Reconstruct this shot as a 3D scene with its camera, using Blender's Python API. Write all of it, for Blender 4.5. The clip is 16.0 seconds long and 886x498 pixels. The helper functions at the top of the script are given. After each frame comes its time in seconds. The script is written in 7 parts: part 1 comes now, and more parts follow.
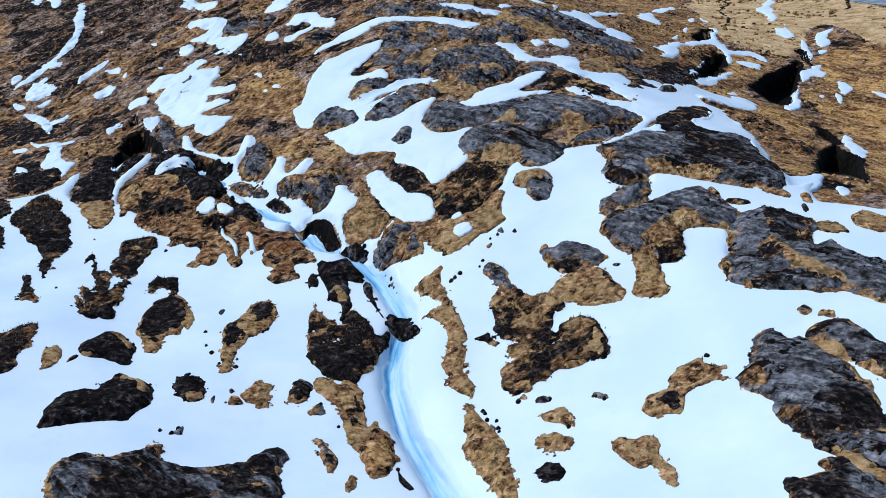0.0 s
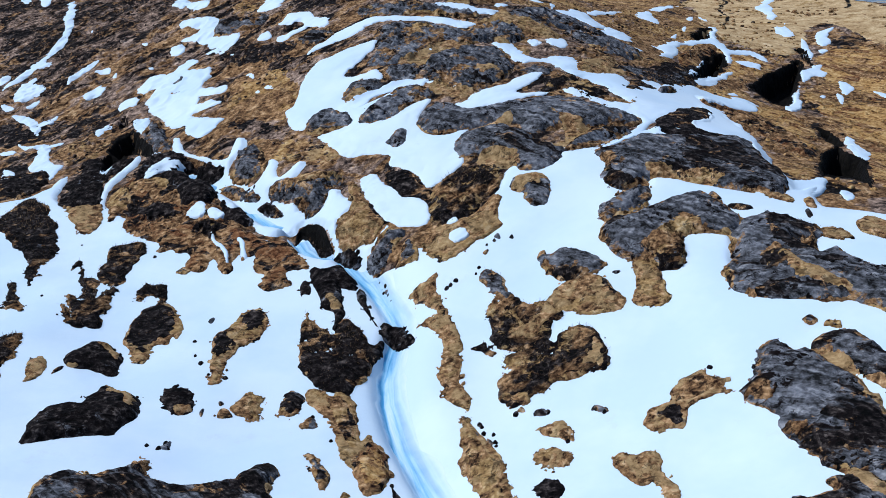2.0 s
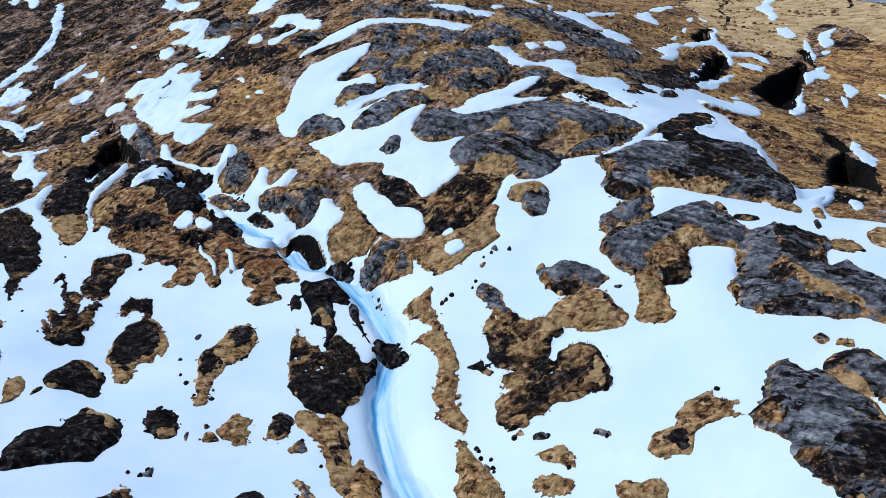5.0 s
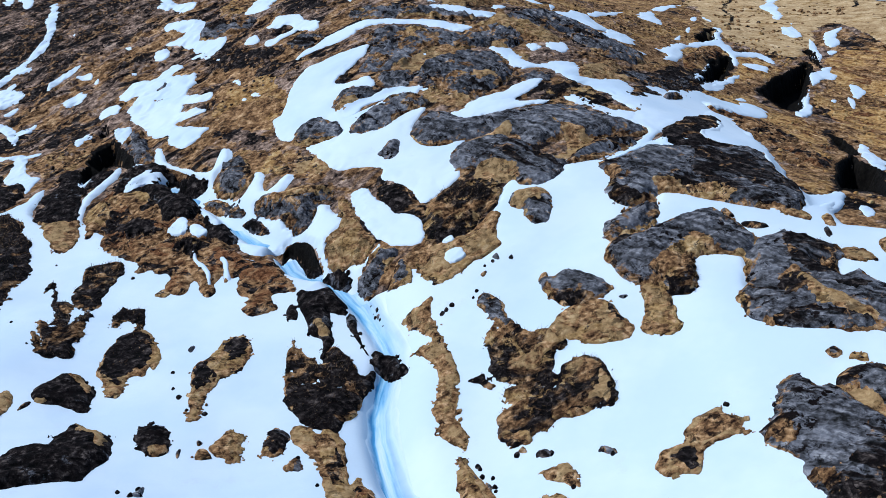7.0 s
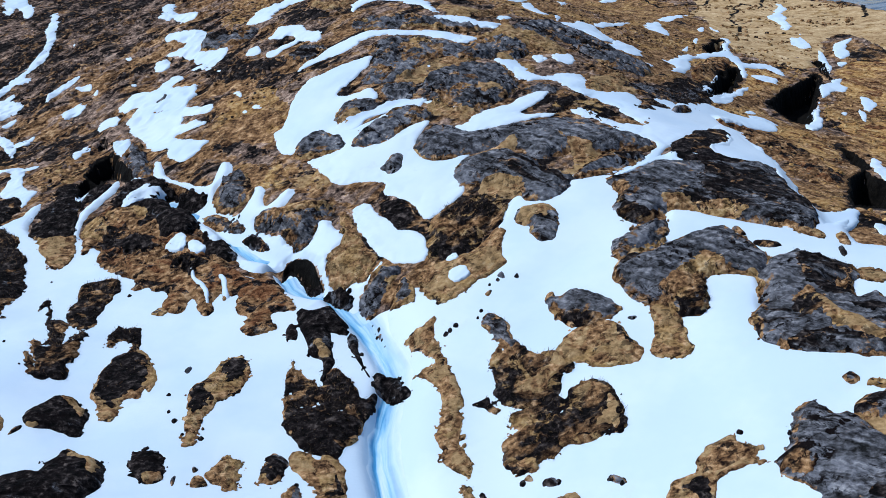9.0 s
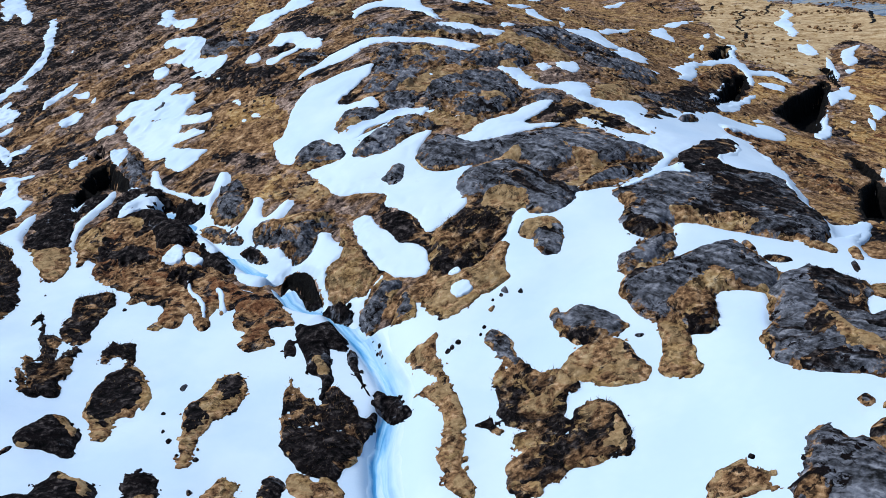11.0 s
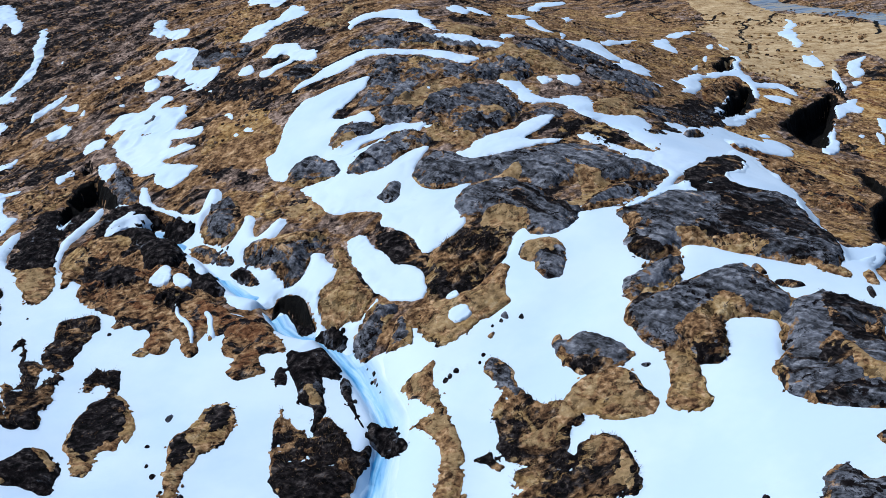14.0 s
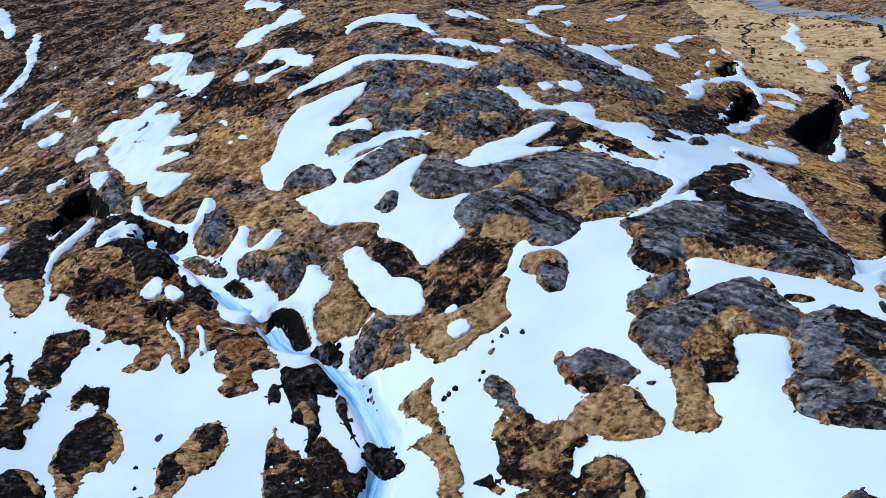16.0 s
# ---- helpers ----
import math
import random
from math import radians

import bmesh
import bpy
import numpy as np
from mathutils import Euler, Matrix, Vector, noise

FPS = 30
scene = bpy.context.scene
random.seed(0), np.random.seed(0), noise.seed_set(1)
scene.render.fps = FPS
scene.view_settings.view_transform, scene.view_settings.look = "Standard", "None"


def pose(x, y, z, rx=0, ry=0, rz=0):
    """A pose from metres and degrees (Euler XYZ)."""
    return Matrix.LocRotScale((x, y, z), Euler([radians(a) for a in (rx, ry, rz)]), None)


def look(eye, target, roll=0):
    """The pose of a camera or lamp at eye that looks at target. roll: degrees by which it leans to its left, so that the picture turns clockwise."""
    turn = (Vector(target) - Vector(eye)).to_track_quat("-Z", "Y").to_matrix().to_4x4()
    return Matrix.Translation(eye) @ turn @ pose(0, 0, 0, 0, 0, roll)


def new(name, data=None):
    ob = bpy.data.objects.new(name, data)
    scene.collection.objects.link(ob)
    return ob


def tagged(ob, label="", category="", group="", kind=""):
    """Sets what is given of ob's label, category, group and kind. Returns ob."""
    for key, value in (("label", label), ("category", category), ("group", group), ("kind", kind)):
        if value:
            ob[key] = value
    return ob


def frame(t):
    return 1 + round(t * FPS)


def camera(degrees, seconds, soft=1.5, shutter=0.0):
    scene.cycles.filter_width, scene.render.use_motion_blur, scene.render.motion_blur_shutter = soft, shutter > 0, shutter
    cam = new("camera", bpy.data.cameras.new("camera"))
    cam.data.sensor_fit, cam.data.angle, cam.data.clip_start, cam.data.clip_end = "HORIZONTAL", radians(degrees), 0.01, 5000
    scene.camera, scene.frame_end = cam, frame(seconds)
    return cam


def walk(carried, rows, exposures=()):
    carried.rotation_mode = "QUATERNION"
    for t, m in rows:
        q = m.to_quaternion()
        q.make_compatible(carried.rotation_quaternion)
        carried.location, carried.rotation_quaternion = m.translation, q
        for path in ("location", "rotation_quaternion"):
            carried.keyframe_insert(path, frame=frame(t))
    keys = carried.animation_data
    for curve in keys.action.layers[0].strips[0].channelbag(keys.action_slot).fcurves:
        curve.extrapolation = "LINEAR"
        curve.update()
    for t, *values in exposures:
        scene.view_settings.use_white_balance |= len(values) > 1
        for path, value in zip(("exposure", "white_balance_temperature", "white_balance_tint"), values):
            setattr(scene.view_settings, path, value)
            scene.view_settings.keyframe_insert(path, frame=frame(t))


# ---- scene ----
cam = camera(44.0, 16.0, 0.65)
ROWS = [
    (0.0, 0.000, 0.000, 42.000, 69.665, -0.053, 0.200),
    (0.5, 0.031, 0.639, 41.996, 69.515, -0.077, -0.015),
    (1.0, 0.062, 1.261, 41.986, 69.471, -0.070, -0.115),
    (1.5, 0.065, 1.926, 41.985, 69.491, -0.073, -0.128),
    (2.0, 0.078, 2.628, 41.989, 69.502, -0.050, -0.008),
    (2.5, 0.089, 3.254, 42.002, 69.612, -0.038, 0.103),
    (3.0, 0.126, 3.878, 41.989, 69.570, -0.057, 0.008),
    (3.5, 0.171, 4.520, 41.983, 69.519, -0.066, -0.139),
    (4.0, 0.200, 5.183, 41.982, 69.435, -0.056, -0.227),
    (6.5, 0.280, 8.511, 41.940, 69.364, 0.108, -0.138),
    (7.0, 0.309, 9.246, 41.948, 69.278, 0.125, -0.203),
    (7.5, 0.325, 9.935, 41.969, 69.475, 0.102, -0.101),
    (8.0, 0.319, 10.580, 41.973, 69.590, 0.067, -0.045),
    (10.5, 0.374, 13.779, 41.978, 69.769, 0.103, 0.165),
    (11.0, 0.392, 14.363, 42.029, 69.840, 0.077, 0.195),
    (11.5, 0.422, 14.973, 42.044, 69.866, 0.015, 0.079),
    (12.0, 0.435, 15.637, 42.048, 69.838, 0.016, 0.058),
    (12.5, 0.449, 16.356, 42.042, 69.834, -0.016, -0.017),
    (13.0, 0.445, 17.086, 42.041, 69.976, -0.015, 0.071),
    (13.5, 0.439, 17.724, 42.040, 70.195, -0.008, 0.118),
    (14.0, 0.460, 18.380, 42.029, 70.181, 0.020, 0.132),
    (14.5, 0.490, 19.093, 42.012, 70.058, -0.023, 0.028),
    (15.0, 0.499, 19.714, 41.997, 70.067, -0.020, -0.067),
    (15.5, 0.515, 20.458, 41.992, 70.083, -0.014, -0.054),
    (16.0, 0.507, 21.153, 42.000, 70.267, 0.003, 0.100),
]
walk(cam, [(t, pose(x, y, z, rx, ry, rz)) for t, x, y, z, rx, ry, rz in ROWS], [(0.0, -0.06, 5430.0, 7.0), (16.0, -0.06, 5430.0, 7.0)])

# ---- light ----
SUN_HEIGHT, SUN_SIDE = 54.0, -76.0      # degrees up; degrees from straight ahead, to the left
world = bpy.data.worlds.new("sky")
scene.world = world
world.use_nodes = True
sky = world.node_tree.nodes.new("ShaderNodeTexSky")
sky.sky_type, sky.sun_disc = "NISHITA", False
sky.sun_elevation, sky.sun_rotation = radians(SUN_HEIGHT), radians(SUN_SIDE)
back = world.node_tree.nodes["Background"]
back.inputs["Strength"].default_value = 0.09
world.node_tree.links.new(sky.outputs[0], back.inputs["Color"])
sun = new("sun", bpy.data.lights.new("sun", "SUN"))
sun.data.energy, sun.data.angle, sun.data.color = 3.6, radians(0.5), (1.0, 0.95, 0.88)
sx, sy = math.sin(radians(SUN_SIDE)), math.cos(radians(SUN_SIDE))
sun.matrix_world = look((sx * 100, sy * 100, 100 * math.tan(radians(SUN_HEIGHT))), (0, 0, 0))


# ---- materials ----
class Nodes:
    """A material with short ways to add and link nodes."""

    def __init__(self, name, rough=0.9, spec=0.2):
        self.mat = bpy.data.materials.new(name)
        self.mat.use_nodes = True
        self.tree = self.mat.node_tree
        self.bsdf = self.tree.nodes["Principled BSDF"]
        self.bsdf.inputs["Roughness"].default_value = rough
        self.bsdf.inputs["Specular IOR Level"].default_value = spec
        self.place = self.add("ShaderNodeNewGeometry").outputs["Position"]

    def add(self, kind, **ins):
        node = self.tree.nodes.new(kind)
        for key, value in ins.items():
            self.put(node.inputs[key.replace("_", " ")], value)
        return node

    def put(self, socket, value):
        if isinstance(value, bpy.types.NodeSocket):
            self.tree.links.new(value, socket)
        else:
            socket.default_value = value

    def stretch(self, sx, sy, sz, turn=0.0):
        node = self.add("ShaderNodeMapping", Vector=self.place)
        node.vector_type = "TEXTURE"
        node.inputs["Scale"].default_value = (1 / sx, 1 / sy, 1 / sz)
        node.inputs["Rotation"].default_value = (0, 0, radians(turn))
        return node.outputs[0]

    def noise(self, scale, detail=5.0, rough=0.6, warp=0.0, where=None):
        node = self.add("ShaderNodeTexNoise", Vector=where or self.place, Scale=scale, Detail=detail, Roughness=rough, Distortion=warp)
        return node.outputs["Fac"]

    def ramp(self, fac, *stops):
        node = self.add("ShaderNodeValToRGB", Fac=fac)
        while len(node.color_ramp.elements) < len(stops):
            node.color_ramp.elements.new(0.5)
        for e, (at, col) in zip(node.color_ramp.elements, stops):
            e.position, e.color = at, (*col, 1) if len(col) == 3 else col
        return node.outputs["Color"]

    def mix(self, fac, a, b):
        node = self.add("ShaderNodeMix")
        node.data_type = "RGBA"
        for socket, value in ((node.inputs[0], fac), (node.inputs[6], a), (node.inputs[7], b)):
            self.put(socket, value if isinstance(value, (bpy.types.NodeSocket, float)) else (*value, 1))
        return node.outputs[2]

    def step(self, fac, a, b):
        node = self.add("ShaderNodeMapRange", Value=fac, From_Min=a, From_Max=b)
        return node.outputs[0]

    def calc(self, what, a, b):
        node = self.add("ShaderNodeMath")
        node.operation = what
        self.put(node.inputs[0], a)
        self.put(node.inputs[1], b)
        return node.outputs[0]

    def mark(self, name):
        node = self.add("ShaderNodeAttribute")
        node.attribute_name = name
        return node.outputs["Fac"]

    def done(self, colour, height=None, depth=0.05, strength=1.0):
        self.put(self.bsdf.inputs["Base Color"], colour)
        if height is not None:
            node = self.add("ShaderNodeBump", Height=height, Distance=depth, Strength=strength)
            self.put(self.bsdf.inputs["Normal"], node.outputs[0])
        return self.mat


def snow_material():
    n = Nodes("snow", 0.55, 0.25)
    grain = n.noise(0.8, 7, 0.6)
    ripple = n.noise(0.5, 5, 0.55, 0.6, n.stretch(0.35, 1.6, 1.0, 25))
    dirt = n.step(n.noise(0.30, 8, 0.72), 0.60, 0.72)
    col = n.mix(n.step(n.noise(0.10, 4), 0.4, 0.6), (0.59, 0.70, 0.812), (0.665, 0.757, 0.847))
    col = n.mix(dirt, col, (0.60, 0.68, 0.75))
    return n.done(col, n.mix(0.5, grain, ripple), 0.22, 0.35)


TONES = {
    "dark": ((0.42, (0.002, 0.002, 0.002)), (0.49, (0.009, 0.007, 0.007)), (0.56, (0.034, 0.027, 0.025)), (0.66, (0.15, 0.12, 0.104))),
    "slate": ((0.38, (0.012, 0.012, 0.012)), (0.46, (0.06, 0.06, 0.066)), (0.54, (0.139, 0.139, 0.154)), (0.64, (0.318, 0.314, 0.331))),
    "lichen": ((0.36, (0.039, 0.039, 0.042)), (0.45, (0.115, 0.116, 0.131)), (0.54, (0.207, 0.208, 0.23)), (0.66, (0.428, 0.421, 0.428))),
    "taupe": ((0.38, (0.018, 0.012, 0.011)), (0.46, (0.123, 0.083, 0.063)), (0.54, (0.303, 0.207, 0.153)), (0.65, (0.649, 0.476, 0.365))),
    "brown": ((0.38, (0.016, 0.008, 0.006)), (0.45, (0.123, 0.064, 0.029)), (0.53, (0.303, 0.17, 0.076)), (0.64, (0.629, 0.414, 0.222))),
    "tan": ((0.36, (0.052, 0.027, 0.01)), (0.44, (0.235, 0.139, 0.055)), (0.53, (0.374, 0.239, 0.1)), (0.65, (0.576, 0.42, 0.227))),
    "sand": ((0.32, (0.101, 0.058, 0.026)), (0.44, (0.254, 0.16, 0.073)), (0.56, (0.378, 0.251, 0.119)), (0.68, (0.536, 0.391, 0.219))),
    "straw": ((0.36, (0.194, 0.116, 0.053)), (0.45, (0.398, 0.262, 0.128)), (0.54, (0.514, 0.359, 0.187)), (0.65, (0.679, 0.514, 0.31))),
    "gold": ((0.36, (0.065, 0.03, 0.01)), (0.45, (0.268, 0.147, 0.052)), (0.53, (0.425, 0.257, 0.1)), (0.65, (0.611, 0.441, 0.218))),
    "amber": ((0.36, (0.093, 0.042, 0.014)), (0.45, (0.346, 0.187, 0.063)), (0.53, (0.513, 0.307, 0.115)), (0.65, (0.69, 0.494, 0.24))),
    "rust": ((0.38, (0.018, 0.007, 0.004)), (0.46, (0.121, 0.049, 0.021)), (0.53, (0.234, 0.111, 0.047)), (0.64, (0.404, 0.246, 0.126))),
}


def cover_material(name, tones, shares, rim=0.0, size=1.0, lie=(0.9, 1.2, 1.2, 20), veins=1.0, depth=0.3, burnt=None, grain=0.5):
    """Fell ground cover: a first and a second tone in broad beds, and a third in smaller ones that favour the rim of a
    patch;
    smooth stretches between busy ones that are broken by small cracks and pocks with shade painted in. grain: how much
    the finest mottling counts."""
    n = Nodes(name, 0.95, 0.05)
    lie = n.stretch(*lie)
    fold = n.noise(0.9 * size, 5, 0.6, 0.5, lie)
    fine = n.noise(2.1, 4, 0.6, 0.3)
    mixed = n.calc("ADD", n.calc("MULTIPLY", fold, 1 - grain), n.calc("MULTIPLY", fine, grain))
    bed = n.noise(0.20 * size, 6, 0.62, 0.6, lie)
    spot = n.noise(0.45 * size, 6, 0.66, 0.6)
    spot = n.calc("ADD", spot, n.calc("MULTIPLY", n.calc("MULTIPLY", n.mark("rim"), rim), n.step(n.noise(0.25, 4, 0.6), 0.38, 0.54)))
    # each tone runs darker where the bump sinks
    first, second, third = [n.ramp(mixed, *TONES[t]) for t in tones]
    col = n.mix(n.step(bed, shares[0] - 0.03, shares[0] + 0.03), first, second)
    if burnt:
        old = n.noise(0.15, 7, 0.64, 0.7, lie)
        col = n.mix(n.step(old, burnt, burnt - 0.03), col, n.ramp(mixed, *TONES["dark"]))
    col = n.mix(n.step(spot, shares[1] - 0.02, shares[1] + 0.02), col, third)
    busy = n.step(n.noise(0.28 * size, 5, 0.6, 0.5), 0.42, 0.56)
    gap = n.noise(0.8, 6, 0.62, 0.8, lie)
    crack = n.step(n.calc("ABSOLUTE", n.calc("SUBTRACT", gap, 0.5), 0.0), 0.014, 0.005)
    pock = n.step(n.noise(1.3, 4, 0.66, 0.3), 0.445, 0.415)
    gap_shade = n.calc("MULTIPLY", n.calc("MAXIMUM", crack, pock), n.calc("MULTIPLY", busy, veins))
    # near-black in the sunken cracks and pocks: shade put into the colour
    col = n.mix(gap_shade, col, (0.007, 0.005, 0.005))
    return n.done(col, n.calc("SUBTRACT", n.calc("MULTIPLY", mixed, 1.6), n.calc("MULTIPLY", gap_shade, 0.2)), depth, 1.0)


def stem_material():
    n = Nodes("stems", 0.95, 0.1)
    n.place = n.add("ShaderNodeNewGeometry").outputs["Random Per Island"]
    return n.done(n.ramp(n.place, (0.0, (0.004, 0.003, 0.003)), (0.55, (0.030, 0.018, 0.011)), (0.85, (0.14, 0.085, 0.042)), (1.0, (0.36, 0.24, 0.12))))


def blade_material():
    n = Nodes("blades", 0.95, 0.1)
    n.place = n.add("ShaderNodeNewGeometry").outputs["Random Per Island"]
    return n.done(n.ramp(n.place, (0.0, (0.035, 0.018, 0.008)), (0.35, (0.26, 0.145, 0.052)), (0.75, (0.52, 0.34, 0.14)), (1.0, (0.70, 0.54, 0.30))))


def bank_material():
    n = Nodes("peat_with_shade", 0.9, 0.1)
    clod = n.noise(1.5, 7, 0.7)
    # near-black, so the shade of the gullies is part of the peat's colour
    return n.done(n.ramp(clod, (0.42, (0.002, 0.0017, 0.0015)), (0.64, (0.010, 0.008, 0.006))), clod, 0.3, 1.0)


def ice_shade_material():
    n = Nodes("stream_ice_shade", 0.35, 0.4)
    n.place = n.add("ShaderNodeAttribute").outputs["Vector"]
    n.place.node.attribute_name = "flow"
    flow = n.noise(1.0, 5, 0.6, 0.5, n.stretch(1.5, 0.10, 1.0))
    col = n.ramp(flow, (0.38, (0.07, 0.27, 0.52)), (0.47, (0.20, 0.44, 0.67)), (0.56, (0.36, 0.57, 0.76)), (0.66, (0.60, 0.72, 0.83)))
    # blue under the left bank fades to snow: the bank's shade as colour
    off = n.add("ShaderNodeSeparateXYZ", Vector=n.place).outputs[0]
    off = n.calc("ADD", off, n.calc("MULTIPLY", n.calc("SUBTRACT", n.noise(0.5, 4, 0.6), 0.5), 0.9))
    col = n.mix(n.step(off, 0.2, 1.9), col, (0.66, 0.75, 0.84))
    col = n.mix(n.step(off, -0.25, -0.7), col, (0.66, 0.75, 0.84))
    return n.done(col, flow, 0.12, 0.6)


def water_material():
    n = Nodes("water", 0.25, 0.5)
    wave = n.noise(0.5, 6, 0.6, 0.5, n.stretch(0.3, 1.0, 1.0))
    gravel = n.step(n.noise(0.10, 7, 0.7, 1.0, n.stretch(0.35, 1.6, 1.0, -10)), 0.50, 0.54)
    return n.done(n.mix(gravel, n.ramp(wave, (0.4, (0.10, 0.12, 0.15)), (0.55, (0.24, 0.27, 0.31)), (0.7, (0.30, 0.28, 0.24))), (0.36, 0.29, 0.20)), wave, 0.1, 0.4)


SNOW, STEMS, BLADES, ICE_SHADE = snow_material(), stem_material(), blade_material(), ice_shade_material()
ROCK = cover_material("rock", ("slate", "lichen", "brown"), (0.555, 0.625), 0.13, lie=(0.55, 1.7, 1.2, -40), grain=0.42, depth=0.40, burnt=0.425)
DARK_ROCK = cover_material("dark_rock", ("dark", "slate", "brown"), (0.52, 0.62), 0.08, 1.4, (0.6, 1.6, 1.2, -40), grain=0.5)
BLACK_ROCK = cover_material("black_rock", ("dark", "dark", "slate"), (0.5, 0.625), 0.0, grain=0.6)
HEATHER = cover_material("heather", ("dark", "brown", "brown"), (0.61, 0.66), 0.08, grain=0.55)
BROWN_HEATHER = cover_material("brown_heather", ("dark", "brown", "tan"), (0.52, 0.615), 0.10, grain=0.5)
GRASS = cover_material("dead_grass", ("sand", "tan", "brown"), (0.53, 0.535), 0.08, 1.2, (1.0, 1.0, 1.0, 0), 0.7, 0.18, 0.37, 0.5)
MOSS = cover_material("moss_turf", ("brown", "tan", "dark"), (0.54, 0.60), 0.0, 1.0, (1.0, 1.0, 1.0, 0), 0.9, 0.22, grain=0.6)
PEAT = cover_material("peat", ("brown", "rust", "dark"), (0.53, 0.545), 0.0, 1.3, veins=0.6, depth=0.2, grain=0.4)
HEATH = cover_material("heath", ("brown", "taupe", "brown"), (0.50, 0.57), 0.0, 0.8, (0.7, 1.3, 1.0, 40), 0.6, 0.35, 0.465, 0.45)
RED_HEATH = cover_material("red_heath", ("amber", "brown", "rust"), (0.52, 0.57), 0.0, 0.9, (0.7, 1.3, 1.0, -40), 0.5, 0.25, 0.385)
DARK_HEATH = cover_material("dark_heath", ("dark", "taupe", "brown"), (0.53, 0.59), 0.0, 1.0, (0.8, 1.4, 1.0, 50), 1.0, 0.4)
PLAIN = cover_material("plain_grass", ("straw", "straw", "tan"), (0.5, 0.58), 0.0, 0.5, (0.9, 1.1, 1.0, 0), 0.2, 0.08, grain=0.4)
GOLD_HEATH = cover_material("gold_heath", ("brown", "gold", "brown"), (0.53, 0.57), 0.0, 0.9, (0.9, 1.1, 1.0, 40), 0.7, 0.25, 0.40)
BANK, WATER = bank_material(), water_material()


# ---- shape of the land ----
def outline(*points):
    return np.array(points, float)


def rounded(ring, times=1):
    """The ring with its corners cut."""
    for _ in range(times):
        after = np.roll(ring, -1, 0)
        ring = np.stack([0.8 * ring + 0.2 * after, 0.2 * ring + 0.8 * after], 1).reshape(-1, 2)
    return ring


RNG = np.random.RandomState(7)
LATTICE = RNG.rand(256, 256)


def lattice_noise(x, y, size):
    """Smooth noise from 0 to 1, with bumps of about that size in metres."""
    u, v = x / size, y / size
    i, j = np.floor(u).astype(int), np.floor(v).astype(int)
    a, b = u - i, v - j
    a, b = a * a * (3 - 2 * a), b * b * (3 - 2 * b)
    g = lambda p, q: LATTICE[p % 256, q % 256]
    return (g(i, j) * (1 - a) + g(i + 1, j) * a) * (1 - b) + (g(i, j + 1) * (1 - a) + g(i + 1, j + 1) * a) * b


def rugged(x, y, size, octaves=3, gain=0.5):
    total, amount, weight = 0.0, 1.0, 0.0
    for k in range(octaves):
        total = total + amount * lattice_noise(x + 31.7 * k, y - 17.3 * k, size / 2 ** k)
        weight, amount = weight + amount, amount * gain
    return total / weight


def inside(x, y, ring):
    """Metres to the ring of points, positive within it."""
    px, py = x.ravel(), y.ravel()
    best, odd = np.full(px.shape, 1e9), np.zeros(px.shape, bool)
    for (ax, ay), (bx, by) in zip(ring, np.roll(ring, -1, 0)):
        dx, dy = bx - ax, by - ay
        t = np.clip(((px - ax) * dx + (py - ay) * dy) / (dx * dx + dy * dy + 1e-12), 0, 1)
        best = np.minimum(best, (px - ax - t * dx) ** 2 + (py - ay - t * dy) ** 2)
        if ay != by:
            odd ^= ((ay > py) != (by > py)) & (px < ax + (py - ay) * dx / dy)
    d = np.sqrt(best)
    return np.where(odd, d, -d).reshape(x.shape)


def beside(x, y, line):
    """Metres to a line of points, and on which side: positive to its right as it runs towards the viewer."""
    best, side = np.full(x.shape, 1e9), np.zeros(x.shape)
    for (ax, ay), (bx, by) in zip(line[:-1], line[1:]):
        dx, dy = bx - ax, by - ay
        t = np.clip(((x - ax) * dx + (y - ay) * dy) / (dx * dx + dy * dy), 0, 1)
        d = np.hypot(x - ax - t * dx, y - ay - t * dy)
        s = dx * (y - ay) - dy * (x - ax)
        side = np.where(d < best, np.sign(s), side)
        best = np.minimum(best, d)
    return best, side


def ease(t):
    t = np.clip(t, 0, 1)
    return t * t * (3 - 2 * t)


# rounded rises and hollows: x, y, reach, height
HILLS = []
HILLS += [(-60, 75, 26, -1.61), (-25, 75, 24, 1.35), (5, 75, 24, -9.72), (32, 75, 24, 6.21), (-50, 110, 28, 0.88), (-18, 108, 26, -6.22)]
HILLS += [(10, 108, 26, 6.04), (38, 108, 28, 0.87), (-62, 150, 34, -8.60), (-22, 148, 32, -1.17), (10, 148, 30, 7.85), (45, 150, 34, -9.65)]
HILLS += [(-60, 200, 45, -2.23), (-10, 190, 42, 16.85), (40, 200, 42, -3.05), (85, 190, 45, 5.84), (20, 250, 55, -9.46), (80, 250, 60, 0.83)]
HILLS += [(-60, 260, 60, 5.11)]
LEVEL, RISE = 1.12, 0.0535
STREAM = outline((-29.8, 126.3), (-27.8, 124.6), (-25.9, 122.5), (-23.6, 120), (-21.7, 117.2), (-20.2, 114.7), (-18.5, 112.6), (-16.9, 111.6), (-15.8, 111), (-14.9, 108.5), (-14.1, 106.7), (-12.8, 105.3), (-11.3, 104.4), (-10.2, 104.2), (-8.9, 102.3), (-6.9, 99), (-5.4, 95.6), (-4.2, 92.4), (-4.2, 90.4), (-4.6, 88.1), (-4.9, 85.3), (-4.7, 82.1), (-4.1, 79.1), (-3.4, 76.4), (-2.1, 72.9), (0.0, 66.7), (2.2, 60.9))
PITS = []
